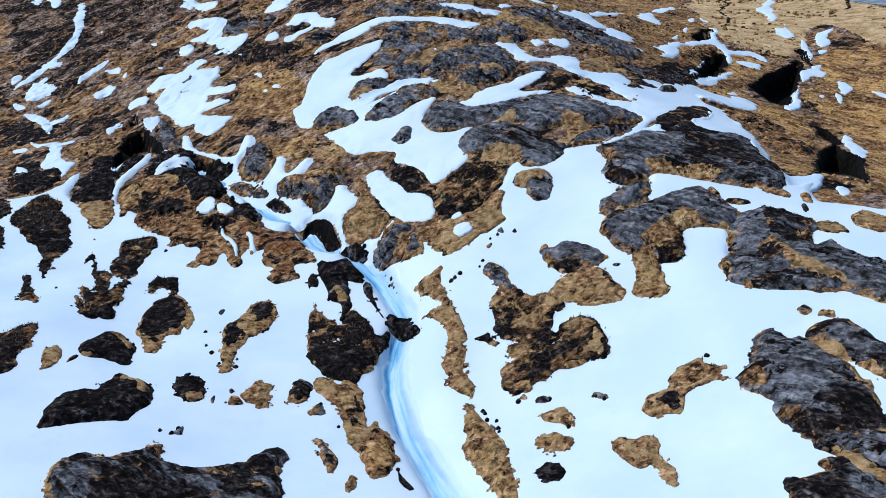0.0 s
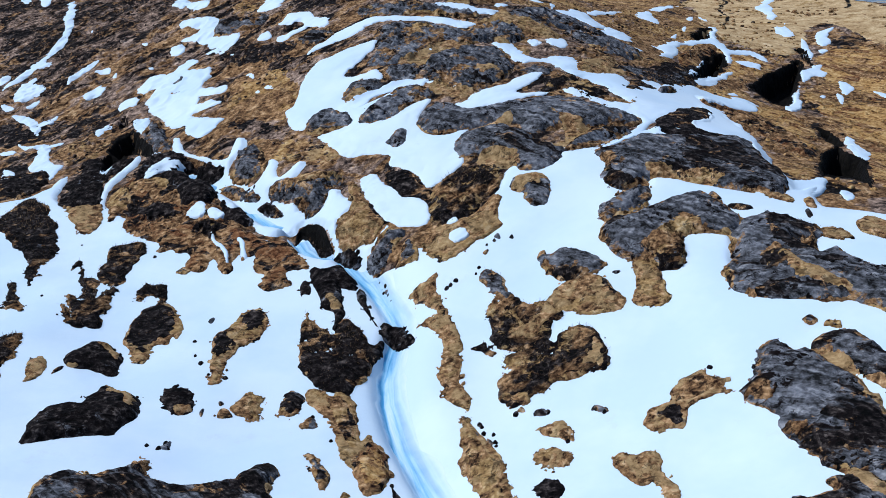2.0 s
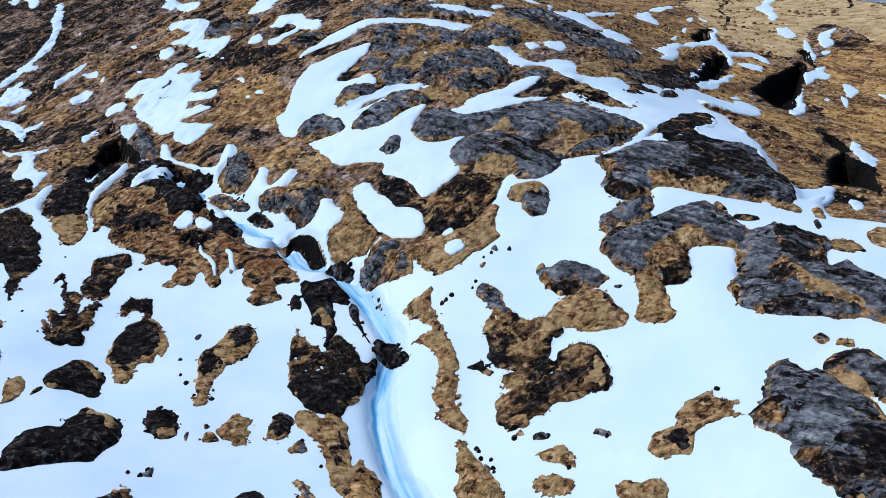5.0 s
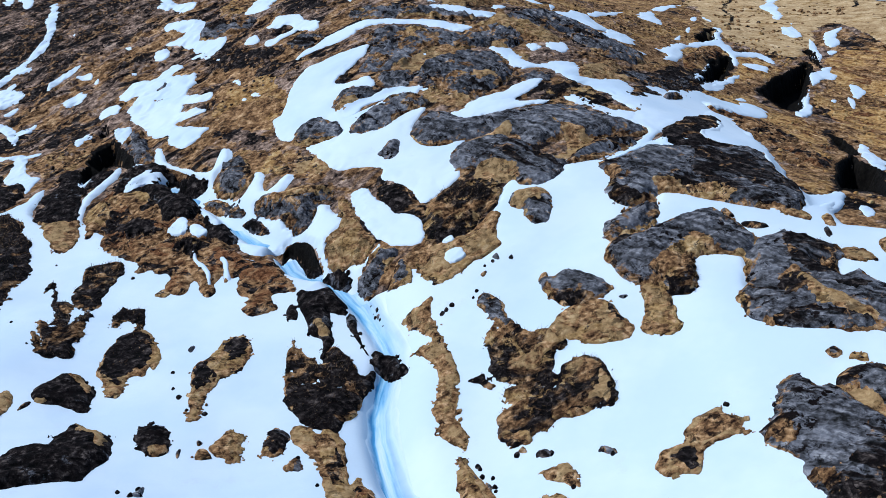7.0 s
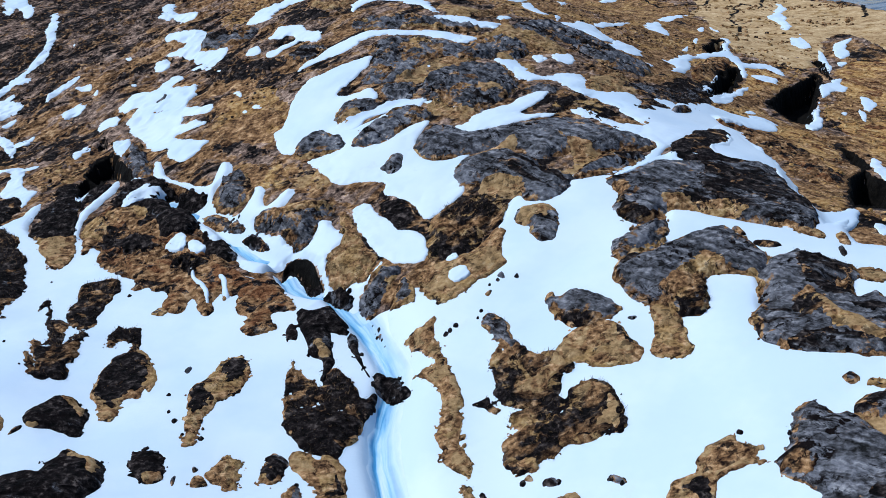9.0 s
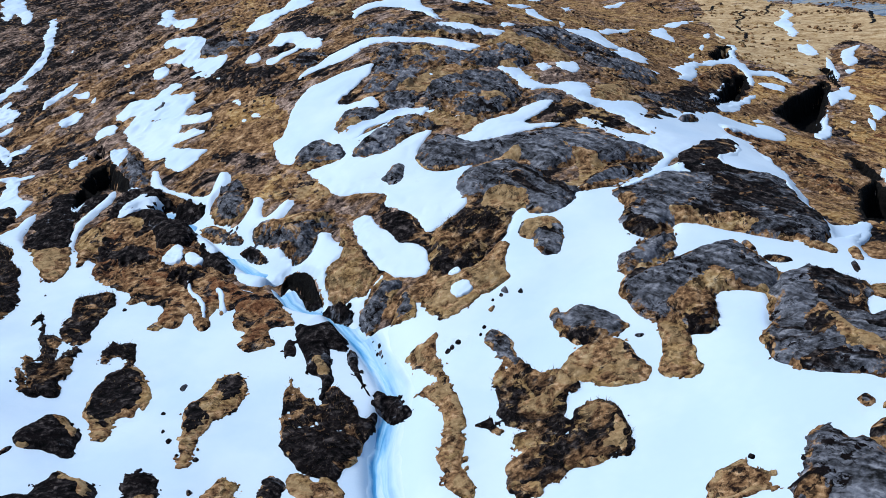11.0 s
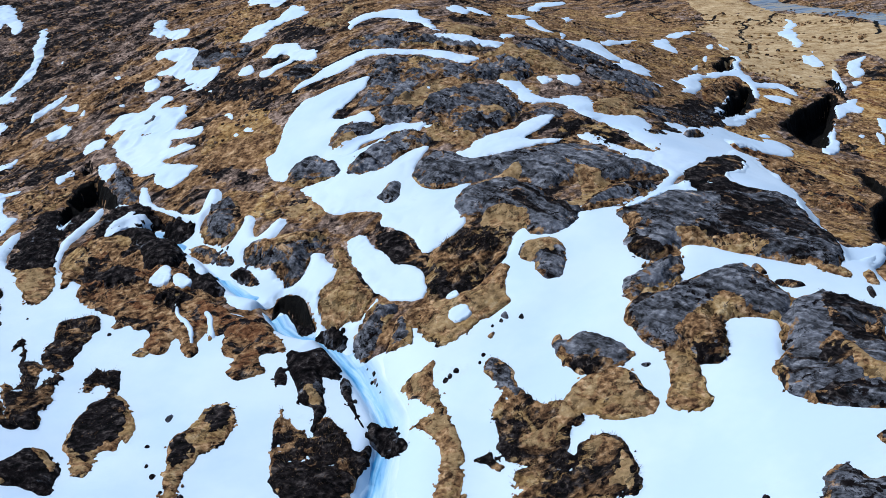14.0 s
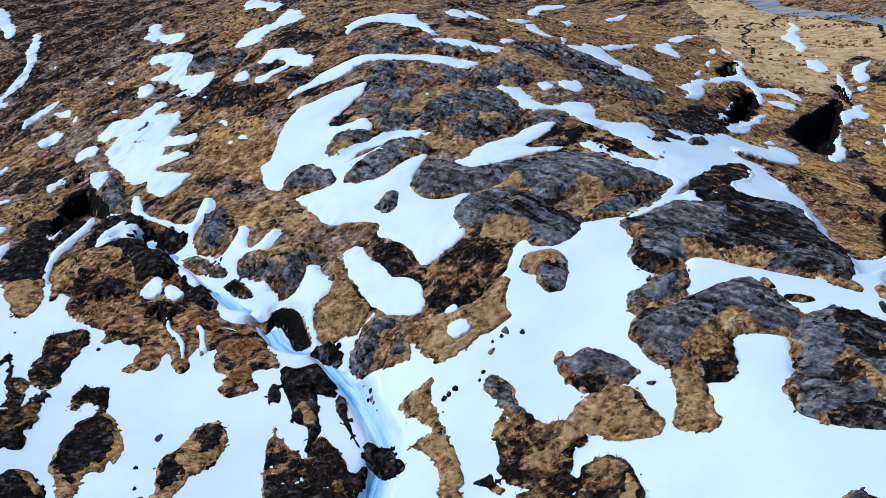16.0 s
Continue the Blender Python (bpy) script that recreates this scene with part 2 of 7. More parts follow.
PITS.append(outline((39.2, 167.9), (42.1, 173.5), (44.5, 174.4), (44.2, 170.6), (41.9, 165.3), (39.6, 158.7), (35.8, 153.5), (34.4, 153.2), (37.8, 163.2)))
PITS.append(outline((40.8, 183.3), (45.8, 195.0), (46.9, 193.6), (43.7, 183.4), (41.2, 180.7)))
PITS.append(outline((43.8, 157.9), (48.1, 165.9), (51.6, 170.6), (55.6, 176.7), (57.5, 178.3), (57.1, 173.4), (54.5, 167.9), (51.6, 160.7), (48.2, 151.6), (45.4, 151.1), (44.2, 154.1)))
PITS.append(outline((58.7, 184.9), (59.5, 184.4), (59.5, 179.8), (58.9, 174.3), (57.6, 173.5), (57.8, 178.0)))
PITS.append(outline((40.2, 115.6), (44.6, 127.2), (48.3, 132.2), (48.3, 127.8), (49.1, 126.2), (47.3, 119.3), (42.99, 107.10), (43.32, 111.66), (40.55, 109.87), (38.28, 108.82)))
PITS.append(outline((48.5, 142.2), (50.6, 141.0), (50.1, 134.5), (47.5, 130.7), (47.6, 136.5)))
PITS.append(outline((-42.2, 135.91), (-42.13, 139.39), (-40.89, 140.01), (-40.16, 141.29), (-38.76, 139.98), (-37.45, 137.51), (-36.4, 135.23), (-35.23, 132.45), (-36.23, 132.68), (-37.92, 133.95), (-39.26, 133.93), (-40.79, 134.55)))
PITS.append(outline((-42.4, 133.4), (-41.5, 135.1), (-38.4, 134.3), (-39.1, 133.0), (-40.1, 131.7), (-40.4, 128.3), (-41.3, 129.1), (-41.7, 131.5)))
PITS.append(outline((-42.8, 143.5), (-43.1, 146.1), (-42.4, 147.1), (-41.3, 144.8), (-40.7, 142.2), (-41.7, 141.6)))
PITS.append(outline((-15.16, 108.39), (-15.3, 110.75), (-14.9, 111.25), (-14, 111.05), (-12.62, 109.86), (-11.75, 108.46), (-11.31, 107.14), (-10.94, 105.84), (-11.41, 105.54), (-12.2, 105.73), (-12.98, 106.96), (-13.75, 108.5), (-14.45, 109.74), (-14.87, 109.48)))


def hills(x, y):
    z = LEVEL + RISE * 420 * np.tanh(y / 420)
    for cx, cy, reach, height in HILLS:
        z = z + height * np.exp(-((x - cx) ** 2 + (y - cy) ** 2) / (2 * reach * reach))
    return z


def pits(x, y):
    """Metres into the nearest cut bank."""
    best = np.full(x.shape, -50.0)
    for ring in PITS:
        near = (x > ring[:, 0].min() - 4) & (x < ring[:, 0].max() + 4) & (y > ring[:, 1].min() - 4) & (y < ring[:, 1].max() + 4)
        if near.any():
            best[near] = np.maximum(best[near], inside(x[near], y[near], ring))
    close = best > -4
    best[close] += 2.2 * (y[close] / 165) ** 3 * (rugged(x[close], y[close], 3.0, 4, 0.7) - 0.5)
    return best


def land(x, y):
    """The smooth lie of the land: hills, small rises, the stream's gully and the cut banks."""
    x, y = np.asarray(x, float), np.asarray(y, float)
    z = hills(x, y) + 0.9 * (rugged(x, y, 9.0, 2) - 0.5)
    gully = (x > -45) & (x < 20) & (y > 50) & (y < 150)
    if gully.any():
        d, side = beside(x[gully], y[gully], STREAM)
        z[gully] -= 0.7 * np.exp(-((d / 2.8) ** 2)) + 1.2 * np.exp(-((d / np.where(side > 0, 2.0, 0.8)) ** 2))
    return z - 3.6 * ease(pits(x, y) / 1.4)


def turf(x, y):
    """The bare ground between the snow: the land with hummocks and hollows."""
    hummock = np.abs(2 * rugged(x * 0.8 + y * 0.25, y * 0.9 - x * 0.35, 3.2, 4, 0.6) - 1) ** 0.7
    rough = ease((-8 - x) / 30) * ease((y - 118) / 30)
    return land(x, y) - 0.5 * (1 - hummock) * rugged(x + 60, y, 7.0, 2) - 0.12 * rugged(x, y, 1.3, 2) + rough * 1.1 * (relief(x, y, 3.4, 50, 1.6) - 0.45)


# ---- meshes ----
def sheet(name, xs, ys, z, keep, material, rim=None):
    """A mesh over the grid xs by ys at the heights z, where keep holds at a corner."""
    nx, ny = len(xs), len(ys)
    X, Y = np.meshgrid(xs, ys)
    cell = keep[:-1, :-1] | keep[1:, :-1] | keep[:-1, 1:] | keep[1:, 1:]
    j, i = np.nonzero(cell)
    a = j * nx + i
    quads = np.stack([a, a + 1, a + nx + 1, a + nx], 1)
    used, quads = np.unique(quads, return_inverse=True)
    quads = quads.reshape(-1, 4)
    verts = np.stack([X.ravel()[used], Y.ravel()[used], z.ravel()[used]], 1)
    mesh = bpy.data.meshes.new(name)
    mesh.vertices.add(len(verts))
    mesh.vertices.foreach_set("co", verts.ravel())
    mesh.loops.add(quads.size)
    mesh.loops.foreach_set("vertex_index", quads.ravel().astype(np.int32))
    mesh.polygons.add(len(quads))
    mesh.polygons.foreach_set("loop_start", np.arange(0, quads.size, 4, dtype=np.int32))
    mesh.polygons.foreach_set("use_smooth", np.ones(len(quads), bool))
    mesh.update(calc_edges=True)
    mesh.materials.append(material)
    if rim is not None:
        mesh.attributes.new("rim", "FLOAT", "POINT").data.foreach_set("value", rim.ravel()[used])
    return new(name, mesh)


def grid_over(ring, cell, margin):
    x0, y0 = ring.min(0) - margin
    x1, y1 = ring.max(0) + margin
    xs = np.linspace(x0, x1, max(6, int((x1 - x0) / cell)))
    ys = np.linspace(y0, y1, max(6, int((y1 - y0) / cell)))
    return xs, ys, *np.meshgrid(xs, ys)


def cell_for(ring):
    size = math.sqrt(np.prod(np.ptp(ring, axis=0)))
    far = ring[:, 1].mean() / 90
    return min(max(size / 90, 0.065 * far), 0.15 * far)


SNOW_DEPTH = 0.30


def relief(x, y, size, turn, squash):
    """Broken, layered relief from 0 to 1: ridges that run one way."""
    c, s = math.cos(radians(turn)), math.sin(radians(turn))
    u, v = (x * c + y * s) / squash, (-x * s + y * c)
    r = rugged(u, v, size, 4, 0.6)
    ridge = 1 - np.abs(2 * rugged(u + 40, v + 9, size * 0.7, 3, 0.6) - 1)
    k = r * 5
    terrace = (np.floor(k) + ease((k - np.floor(k)) * 2.2)) / 5
    return 0.65 * terrace + 0.35 * ridge ** 2


def fray(x, y, ring):
    """Uneven metres to add along an edge: small close by, larger on the far hillside."""
    far = max(1.0, ring[:, 1].mean() / 95)
    after = np.roll(ring, -1, 0)
    area = abs((ring[:, 0] * after[:, 1] - ring[:, 1] * after[:, 0]).sum()) / 2
    thick = 2 * area / np.hypot(*(after - ring).T).sum()
    tatter = ease((rugged(x - 70, y, 3.5 * far, 2) - 0.52) * 6)
    return ((rugged(x, y, 1.7 * far, 4, 0.55) - 0.5) * 3.4 + tatter * (rugged(x + 5, y, 0.55 * far, 4, 0.8) - 0.5) * 3.4) * min(far, 1.2 * thick)


TOPS, COVERED = [], []


def crest(x, y):
    """The ground's height with the rocks, heather and peat that stand on it, smoothed a little. x, y: a grid."""
    h = turf(x, y)
    for xs, ys, z in TOPS:
        if xs[-1] < x.min() or xs[0] > x.max() or ys[-1] < y.min() or ys[0] > y.max():
            continue
        i = np.rint((x - xs[0]) / (xs[1] - xs[0])).astype(int)
        j = np.rint((y - ys[0]) / (ys[1] - ys[0])).astype(int)
        ok = (i >= 0) & (i < len(xs)) & (j >= 0) & (j < len(ys))
        h[ok] = np.maximum(h[ok], z[j[ok], i[ok]])
    for _ in range(6):
        p = np.pad(h, 1, mode="edge")
        h = np.maximum(h, (p[:-2, 1:-1] + p[2:, 1:-1] + p[1:-1, :-2] + p[1:-1, 2:]) / 4)
    return h


def mound(name, ring, body, skin, height, shoulder, rough, ragged, rim, cover, turn=20, plants=None, lift=0.0):
    """A low rise within the ring: it stands out of the snow, and dips under it at its ragged edge. body, skin: the names and
    materials of its main mass and of the plants that cling to its rim (rim metres wide) and to a share of its top."""
    thing = new(name)
    thing.location = (*ring.mean(0), float(land(*ring.mean(0)[:, None])[0]))
    bpy.context.view_layer.update()
    cell = cell_for(ring)
    xs, ys, X, Y = grid_over(ring, cell, 1.0)
    ragged = ragged if ring[:, 1].mean() < 125 else ragged * 1.7
    d = inside(X, Y, rounded(ring, 2 if name == "stone" else 1)) + ragged * fray(X, Y, ring)
    if name == "peat_patch":
        d = np.minimum(d, 0.15 - inside(X, Y, SNOW_FIELD[-1]))
    if ragged > 0.2:
        near = ease((rugged(X + 90, Y, 4.0, 2) - 0.40) * 6) * ease(1 + d / 1.1)
        crumb = (rugged(X + 3, Y + 8, 0.6, 3, 0.7) - 0.64) * 1.6 - 0.8 * (1 - near)
        d = np.maximum(d, np.minimum(crumb, 0.12))
    if ragged > 0.3:
        hole = (rugged(X - 33, Y + 4, 0.8, 3, 0.7) - 0.30) * 1.2 + 0.5 * (1 - ease((rugged(X, Y - 44, 5.0, 2) - 0.45) * 5))
        d = np.minimum(d, hole)
    cut = -pits(X, Y) if name != "boulder" else d + 9
    d = np.minimum(d, cut)
    up = 1 - np.exp(-np.maximum(d, 0) / shoulder)
    bump = (relief(X + 50, Y, 2.2, turn, 2.0) - 0.4) * rough * ease(d / 0.6) + 0.12 * (rugged(X, Y, 0.5, 2) - 0.5) * ease(d / 0.3)
    snowy = np.max([inside(X, Y, r) for r in SNOW_FIELD], 0)
    bare = turf(X, Y) + 0.06
    base = bare + (land(X, Y) + SNOW_DEPTH * 0.85 - bare) * np.maximum(ease(snowy + 0.6), ease(d / 1.5))
    z = base + height * up + bump + np.minimum(d, 0) * 1.6 + lift * ease(d / 0.5)
    keep = d > -cell * 1.5
    TOPS.append((xs, ys, np.where(keep, z, -99.0)))
    part(sheet(body[0], xs, ys, z, keep, body[1], 1 - ease(d / 1.1)), thing)
    edge = 2.2 * ease((rugged(X + 300, Y, 3.0, 2) - 0.42) * 6) - 1.2 - d / rim if rim else -1 + 0 * d
    f = np.maximum(edge, (rugged(X - 20, Y + 80, 4.2, 4, 0.65) - (1 - cover)) * 7) + 2.4 * (rugged(X + 9, Y, 0.9, 3, 0.7) - 0.5) - 0.25
    f = np.clip(f, -1, 1)
    over = keep & (f > -0.5) & (d > -cell) & (cut > 0.7)
    if skin and over.sum() > 6:
        tagged(part(sheet(skin[0], xs, ys, z + 0.07 * f, over, skin[1]), thing), kind="stuff")
    if plants and ring[:, 1].mean() < 112:
        tufts(plants, X, Y, z, d, thing)
    return thing


def tufts(plants, X, Y, z, d, thing):
    """Many thin stems or blades that stand and lean out of a patch, as one part."""
    name, material, each, length, width = plants
    rng = np.random.RandomState(X.size % 9973)
    cell = (X[0, 1] - X[0, 0]) * (Y[1, 0] - Y[0, 0])
    spots = np.flatnonzero((d > 0.02).ravel())
    many = min(int(len(spots) * cell * each), 6000)
    if many < 3:
        return
    at = rng.choice(spots, many)
    base = np.stack([X.ravel()[at], Y.ravel()[at], z.ravel()[at] - 0.03], 1)
    base[:, :2] += rng.uniform(-0.5, 0.5, (many, 2)) * (X[0, 1] - X[0, 0])
    turn = rng.uniform(0, 2 * math.pi, many)
    if length > 0.22:
        out = base[:, :2] - base[:, :2].mean(0)
        turn = np.arctan2(out[:, 1], out[:, 0]) + rng.normal(0, 0.5, many)
    long = length * rng.uniform(0.5, 1.3, many)
    way = np.stack([np.cos(turn), np.sin(turn), 0 * turn], 1)
    side = np.stack([-np.sin(turn), np.cos(turn), 0 * turn], 1) * (width * rng.uniform(0.6, 1.4, many))[:, None]
    tip = base + way * (long * rng.uniform(0.3, 1.0, many))[:, None] + np.array([0, 0, 1.0]) * (long * rng.uniform(0.25, 0.8, many))[:, None]
    verts = np.stack([base - side, base + side, tip], 1).reshape(-1, 3)
    mesh = bpy.data.meshes.new(name)
    mesh.from_pydata(verts.tolist(), [], np.arange(3 * many).reshape(-1, 3).tolist())
    mesh.materials.append(material)
    tagged(part(new(name, mesh), thing), kind="stuff")


def part(ob, thing):
    ob.parent = thing
    ob.matrix_parent_inverse = thing.matrix_world.inverted()
    return ob


def span(ring):
    return math.sqrt(np.prod(np.ptp(ring, axis=0)))


def rock_outcrop(label, *points, stuff=None, lift=0.0):
    ring = outline(*points)
    COVERED.append(ring)
    size = span(ring)
    low = 1.0 if ring[:, 1].mean() < 112 else 0.8
    ob = mound("rock_outcrop", ring, ("bedrock", stuff or ROCK), None if stuff is BLACK_ROCK else ("turf", MOSS), low * min(0.09 * size, 0.60), 0.7, low * min(0.08 * size, 0.65), 0.24, 0.4, 0.10 if low == 1 else 0.05, lift=lift)
    return tagged(ob, label, "rock", "rock outcrops")


def boulder(label, *points, stuff=None):
    ob = mound("boulder", outline(*points), ("rock", stuff or ROCK), None, 0.8, 0.4, 0.9, 0.24, 0.0, 0.0)
    return tagged(ob, label, "boulder", "boulders in the stream")


def heather_patch(label, *points, stuff=None, lift=0.0):
    ring = outline(*points)
    low = 1.0 if ring[:, 1].mean() < 112 else 0.4
    ob = mound("heather_patch", ring, ("mat", stuff or HEATHER), ("grass_fringe", BROWN_HEATHER), 0.14 * low, 0.35, 0.40 * low, 0.36, 0.22, 0.07, 80, ("foliage", STEMS, 26, 0.40, 0.022), lift)
    return tagged(ob, label, "heather", "heather patches")


def grass_patch(label, *points, lift=0.0):
    ring = outline(*points)
    low = 1.0 if ring[:, 1].mean() < 112 else 0.35
    lift *= low
    ob = mound("grass_patch", ring, ("turf", GRASS), ("moss", MOSS), 0.08, 0.3, 0.3 * low, 0.26, 0.2, 0.2, 60, ("foliage", BLADES, 14, 0.20, 0.025), lift)
    return tagged(ob, label, "grass", "grass patches")


def grass_strip(label, *points, stuff=None):
    """A thin mat of dead grass draped over whatever it grows on."""
    ring = outline(*points)
    xs, ys, X, Y = grid_over(ring, 0.16, 1.0)
    d = inside(X, Y, rounded(ring)) + 0.22 * fray(X, Y, ring)
    z = crest(X, Y) + 0.06 + 0.5 * np.clip(d - 0.15, -0.5, 0)
    return tagged(sheet("grass_strip", xs, ys, z, d > -0.3, stuff or GRASS), label, "grass", "grass strips")


def drape(thing, name, stuff, *points):
    """A mat that grows over a part of a patch or a crag, as a part of it."""
    ring = outline(*points)
    xs, ys, X, Y = grid_over(ring, 0.09, 0.6)
    d = inside(X, Y, rounded(ring)) + 0.35 * fray(X, Y, ring) + 1.0 * (rugged(X, Y + 7, 0.7, 3, 0.7) - 0.5)
    z = crest(X, Y) + 0.05 + 0.6 * np.clip(d - 0.12, -0.5, 0)
    return part(sheet(name, xs, ys, z, d > -0.2, stuff), thing)


def peat_patch(label, *points, lift=0.0):
    ob = mound("peat_patch", outline(*points), ("peat", PEAT), ("heather", HEATHER), 0.12, 0.35, 0.6, 0.34, 0.0, 0.2, -20, ("foliage", BLADES, 6, 0.2, 0.025), lift)
    return tagged(ob, label, "peat", "peat patches")


def snow_sheet(name, rings, cell, lift=0.0, dense=None):
    ring = np.concatenate(rings)
    xs, ys, X, Y = grid_over(ring, cell, 1.2)
    if dense:
        x0, x1, y0, y1 = dense
        xs = np.sort(np.concatenate([xs[(xs < x0) | (xs > x1)], np.arange(x0, x1, 0.13)]))
        ys = np.sort(np.concatenate([ys[(ys < y0) | (ys > y1)], np.arange(y0, y1, 0.13)]))
        X, Y = np.meshgrid(xs, ys)
    d = np.max([inside(X, Y, rounded(r)) for r in rings], 0)
    d = (np.minimum(d, -pits(X, Y)) if len(rings) > 1 else d + 0.10 * ring[:, 1].mean() / 150) + (0.16 if len(rings) > 1 else 0.24) * fray(X, Y, ring)
    deep = SNOW_DEPTH if len(rings) > 1 else min(0.03 + 0.008 * span(ring), 0.10)
    even = sum(crest(X + a, Y + b) for a, b in ((0, 0), (0.5, 0), (-0.5, 0), (0, 0.5), (0, -0.5))) / 5 if lift else 0
    low, broad = (even + 0.06 if lift else turf(X, Y) + 0.08), (0.8 if len(rings) > 1 else 3.0)
    z = low + (0 if lift else 1) * np.maximum(land(X, Y) - low, 0) * ease(d / broad) + deep * (1 - np.exp(-np.maximum(d, 0) / (0.6 if len(rings) > 1 else 0.22))) - 0.4 * deep + np.clip(d, -0.6, 0) * 2.0 + lift
    return sheet(name, xs, ys, z, d > -cell * 1.5, SNOW)


def stone(label, *points, stuff=None):
    ob = mound("stone", outline(*points), ("rock", stuff or ROCK), None, 0.25, 0.2, 0.1, 0.1, 0.0, 0.3)
    return tagged(ob, label, "stone", "stones on the snow")


def snow_patch(label, *points, lift=0.0):
    ring = outline(*points)
    COVERED.append(ring)
    return tagged(snow_sheet("snow_patch", [ring], cell_for(ring), lift), label, "snow", "snow patches")


# ---- ground ----
def steps(*spans):
    """Coordinates from a first value on, in spans (to, step), each step growing evenly into the next."""
    at = [spans[0]]
    for to, step, grow in spans[1:]:
        while at[-1] < to:
            at.append(at[-1] + step)
            step *= grow
    return np.array(at)


xs = np.concatenate([-steps(88, (2600, 0.8, 1.14))[:0:-1], steps(-88, (100, 0.34, 1.0)), steps(101, (2600, 0.8, 1.14))])
ys = np.concatenate([-steps(-50, (2000, 1.0, 1.16))[:0:-1], steps(50, (110, 0.45, 1.0), (270, 0.34, 1.002), (3200, 1.2, 1.12))])
X, Y = np.meshgrid(xs, ys)
near = (X > -90) & (X < 102) & (Y > 48) & (Y < 290)
z = hills(X, Y)
hx, hy = X[near], Y[near]
z[near] = turf(hx, hy)
ground = sheet("ground", xs, ys, z, np.ones(X.shape, bool), HEATH)
tagged(ground, "brown heath with dead grass and dark moss", "ground", kind="structure")

SNOW_FIELD = []
SNOW_FIELD.append(outline((-50.27, 94.70), (-31.47, 53.69), (30.07, 50.31), (40.71, 74.73), (32.30, 81.92), (24.29, 85.88), (26.17, 95.36), (21.51, 96.51), (19.77, 92.26), (17.38, 93.03), (16.34, 96.68), (18.27, 106.76), (17.82, 114.06), (12.67, 113.80), (11.27, 111.39), (9.46, 110.86), (7.20, 112.80), (5.68, 109.25), (4.83, 106.49), (4.73, 103.66), (5.29, 102.30), (4.15, 101.18), (2.77, 101.16), (1.66, 100.12), (0.56, 99.44), (-1.09, 100.34), (-1.93, 101.62), (-3.84, 100.24), (-5.50, 99.94), (-7.78, 100.83), (-10.82, 103.54), (-13.37, 105.86), (-15.81, 107.00), (-18.99, 108.63), (-23.79, 112.16), (-27.9, 111.3), (-32.4, 111.9), (-36.6, 116.4), (-42.9, 119.3), (-46.6, 119.7), (-50.2, 117.5), (-59.4, 115.7)))
SNOW_FIELD.append(outline((18.60, 99.65), (19.51, 103.84), (20.49, 106.42), (23.24, 105.97), (25.61, 103.82), (30.08, 101.73), (31.70, 110.23), (27.9, 117.6), (22.4, 117.9), (25.3, 123.9), (32.9, 138.5), (33.4, 135.1), (34.5, 131.3), (35.5, 127.0), (35.8, 121.9), (34.32, 114.07), (32.69, 110.15), (33.00, 107.47), (33.61, 105.51), (33.77, 103.46), (36.00, 104.93), (38.13, 107.15), (37.01, 104.51), (35.66, 101.95), (35.46, 99.57), (36.97, 99.24), (39.36, 98.44), (40.94, 97.27), (45.40, 96.29), (39.65, 82.41), (36.06, 83.96), (33.61, 85.98), (31.84, 89.41), (30.01, 93.44), (26.41, 95.30), (24.20, 99.61)))
SNOW_FIELD.append(outline((-52.8, 100.2), (-30.5, 102.1), (-29, 107.8), (-32.6, 112.6), (-34.9, 117.8), (-36.8, 119.2), (-37.9, 120.2), (-38.6, 123.4), (-38.2, 125.5), (-37.3, 127.8), (-36.6, 130.4), (-36.9, 133.2), (-37.7, 133.1), (-38.2, 130), (-39.2, 127.9), (-39.6, 125.4), (-39.2, 122.4), (-38.8, 119.9), (-40.4, 119.1), (-42.5, 120.3), (-42.9, 120.9), (-44.6, 123.7), (-44.7, 127.9), (-45.3, 130.4), (-46.2, 129.5), (-46.6, 127.5), (-47.4, 126.1), (-49.2, 123.3), (-63.1, 121)))
SNOW_FIELD.append(outline((-34, 136.2), (-32.64, 135.7), (-31.68, 132.54), (-30.85, 131.17), (-28.45, 129.07), (-26.04, 127.28), (-25.02, 127.42), (-24.97, 129.87), (-24.68, 131.24), (-23.3, 130.48), (-22.93, 128.15), (-23.5, 126.82), (-24.39, 126.34), (-24.66, 124.33), (-22.09, 121.76), (-21.63, 120.72), (-20.78, 120.54), (-20.15, 121.45), (-19.81, 124.26), (-18.91, 123.67), (-18.39, 122.12), (-18.7, 120.8), (-18.02, 119.29), (-17.22, 120.14), (-16.24, 122.1), (-14.79, 121.14), (-16.22, 118.31), (-17.24, 117.84), (-19.02, 118.08), (-18.82, 116.99), (-17.57, 115.69), (-15.64, 114.28), (-13.67, 111.96), (-19.2, 110.26), (-20.32, 112.6), (-21.64, 116.95), (-22.56, 115.61), (-23.86, 116.65), (-24.65, 118.34), (-25.64, 119.44), (-27.97, 121.06), (-29.13, 123.53), (-29.92, 127.05), (-27.2, 125.34), (-25.5, 124.65), (-25.92, 125.68), (-27.15, 127.2), (-31.4, 130.62), (-32.9, 131.99)))
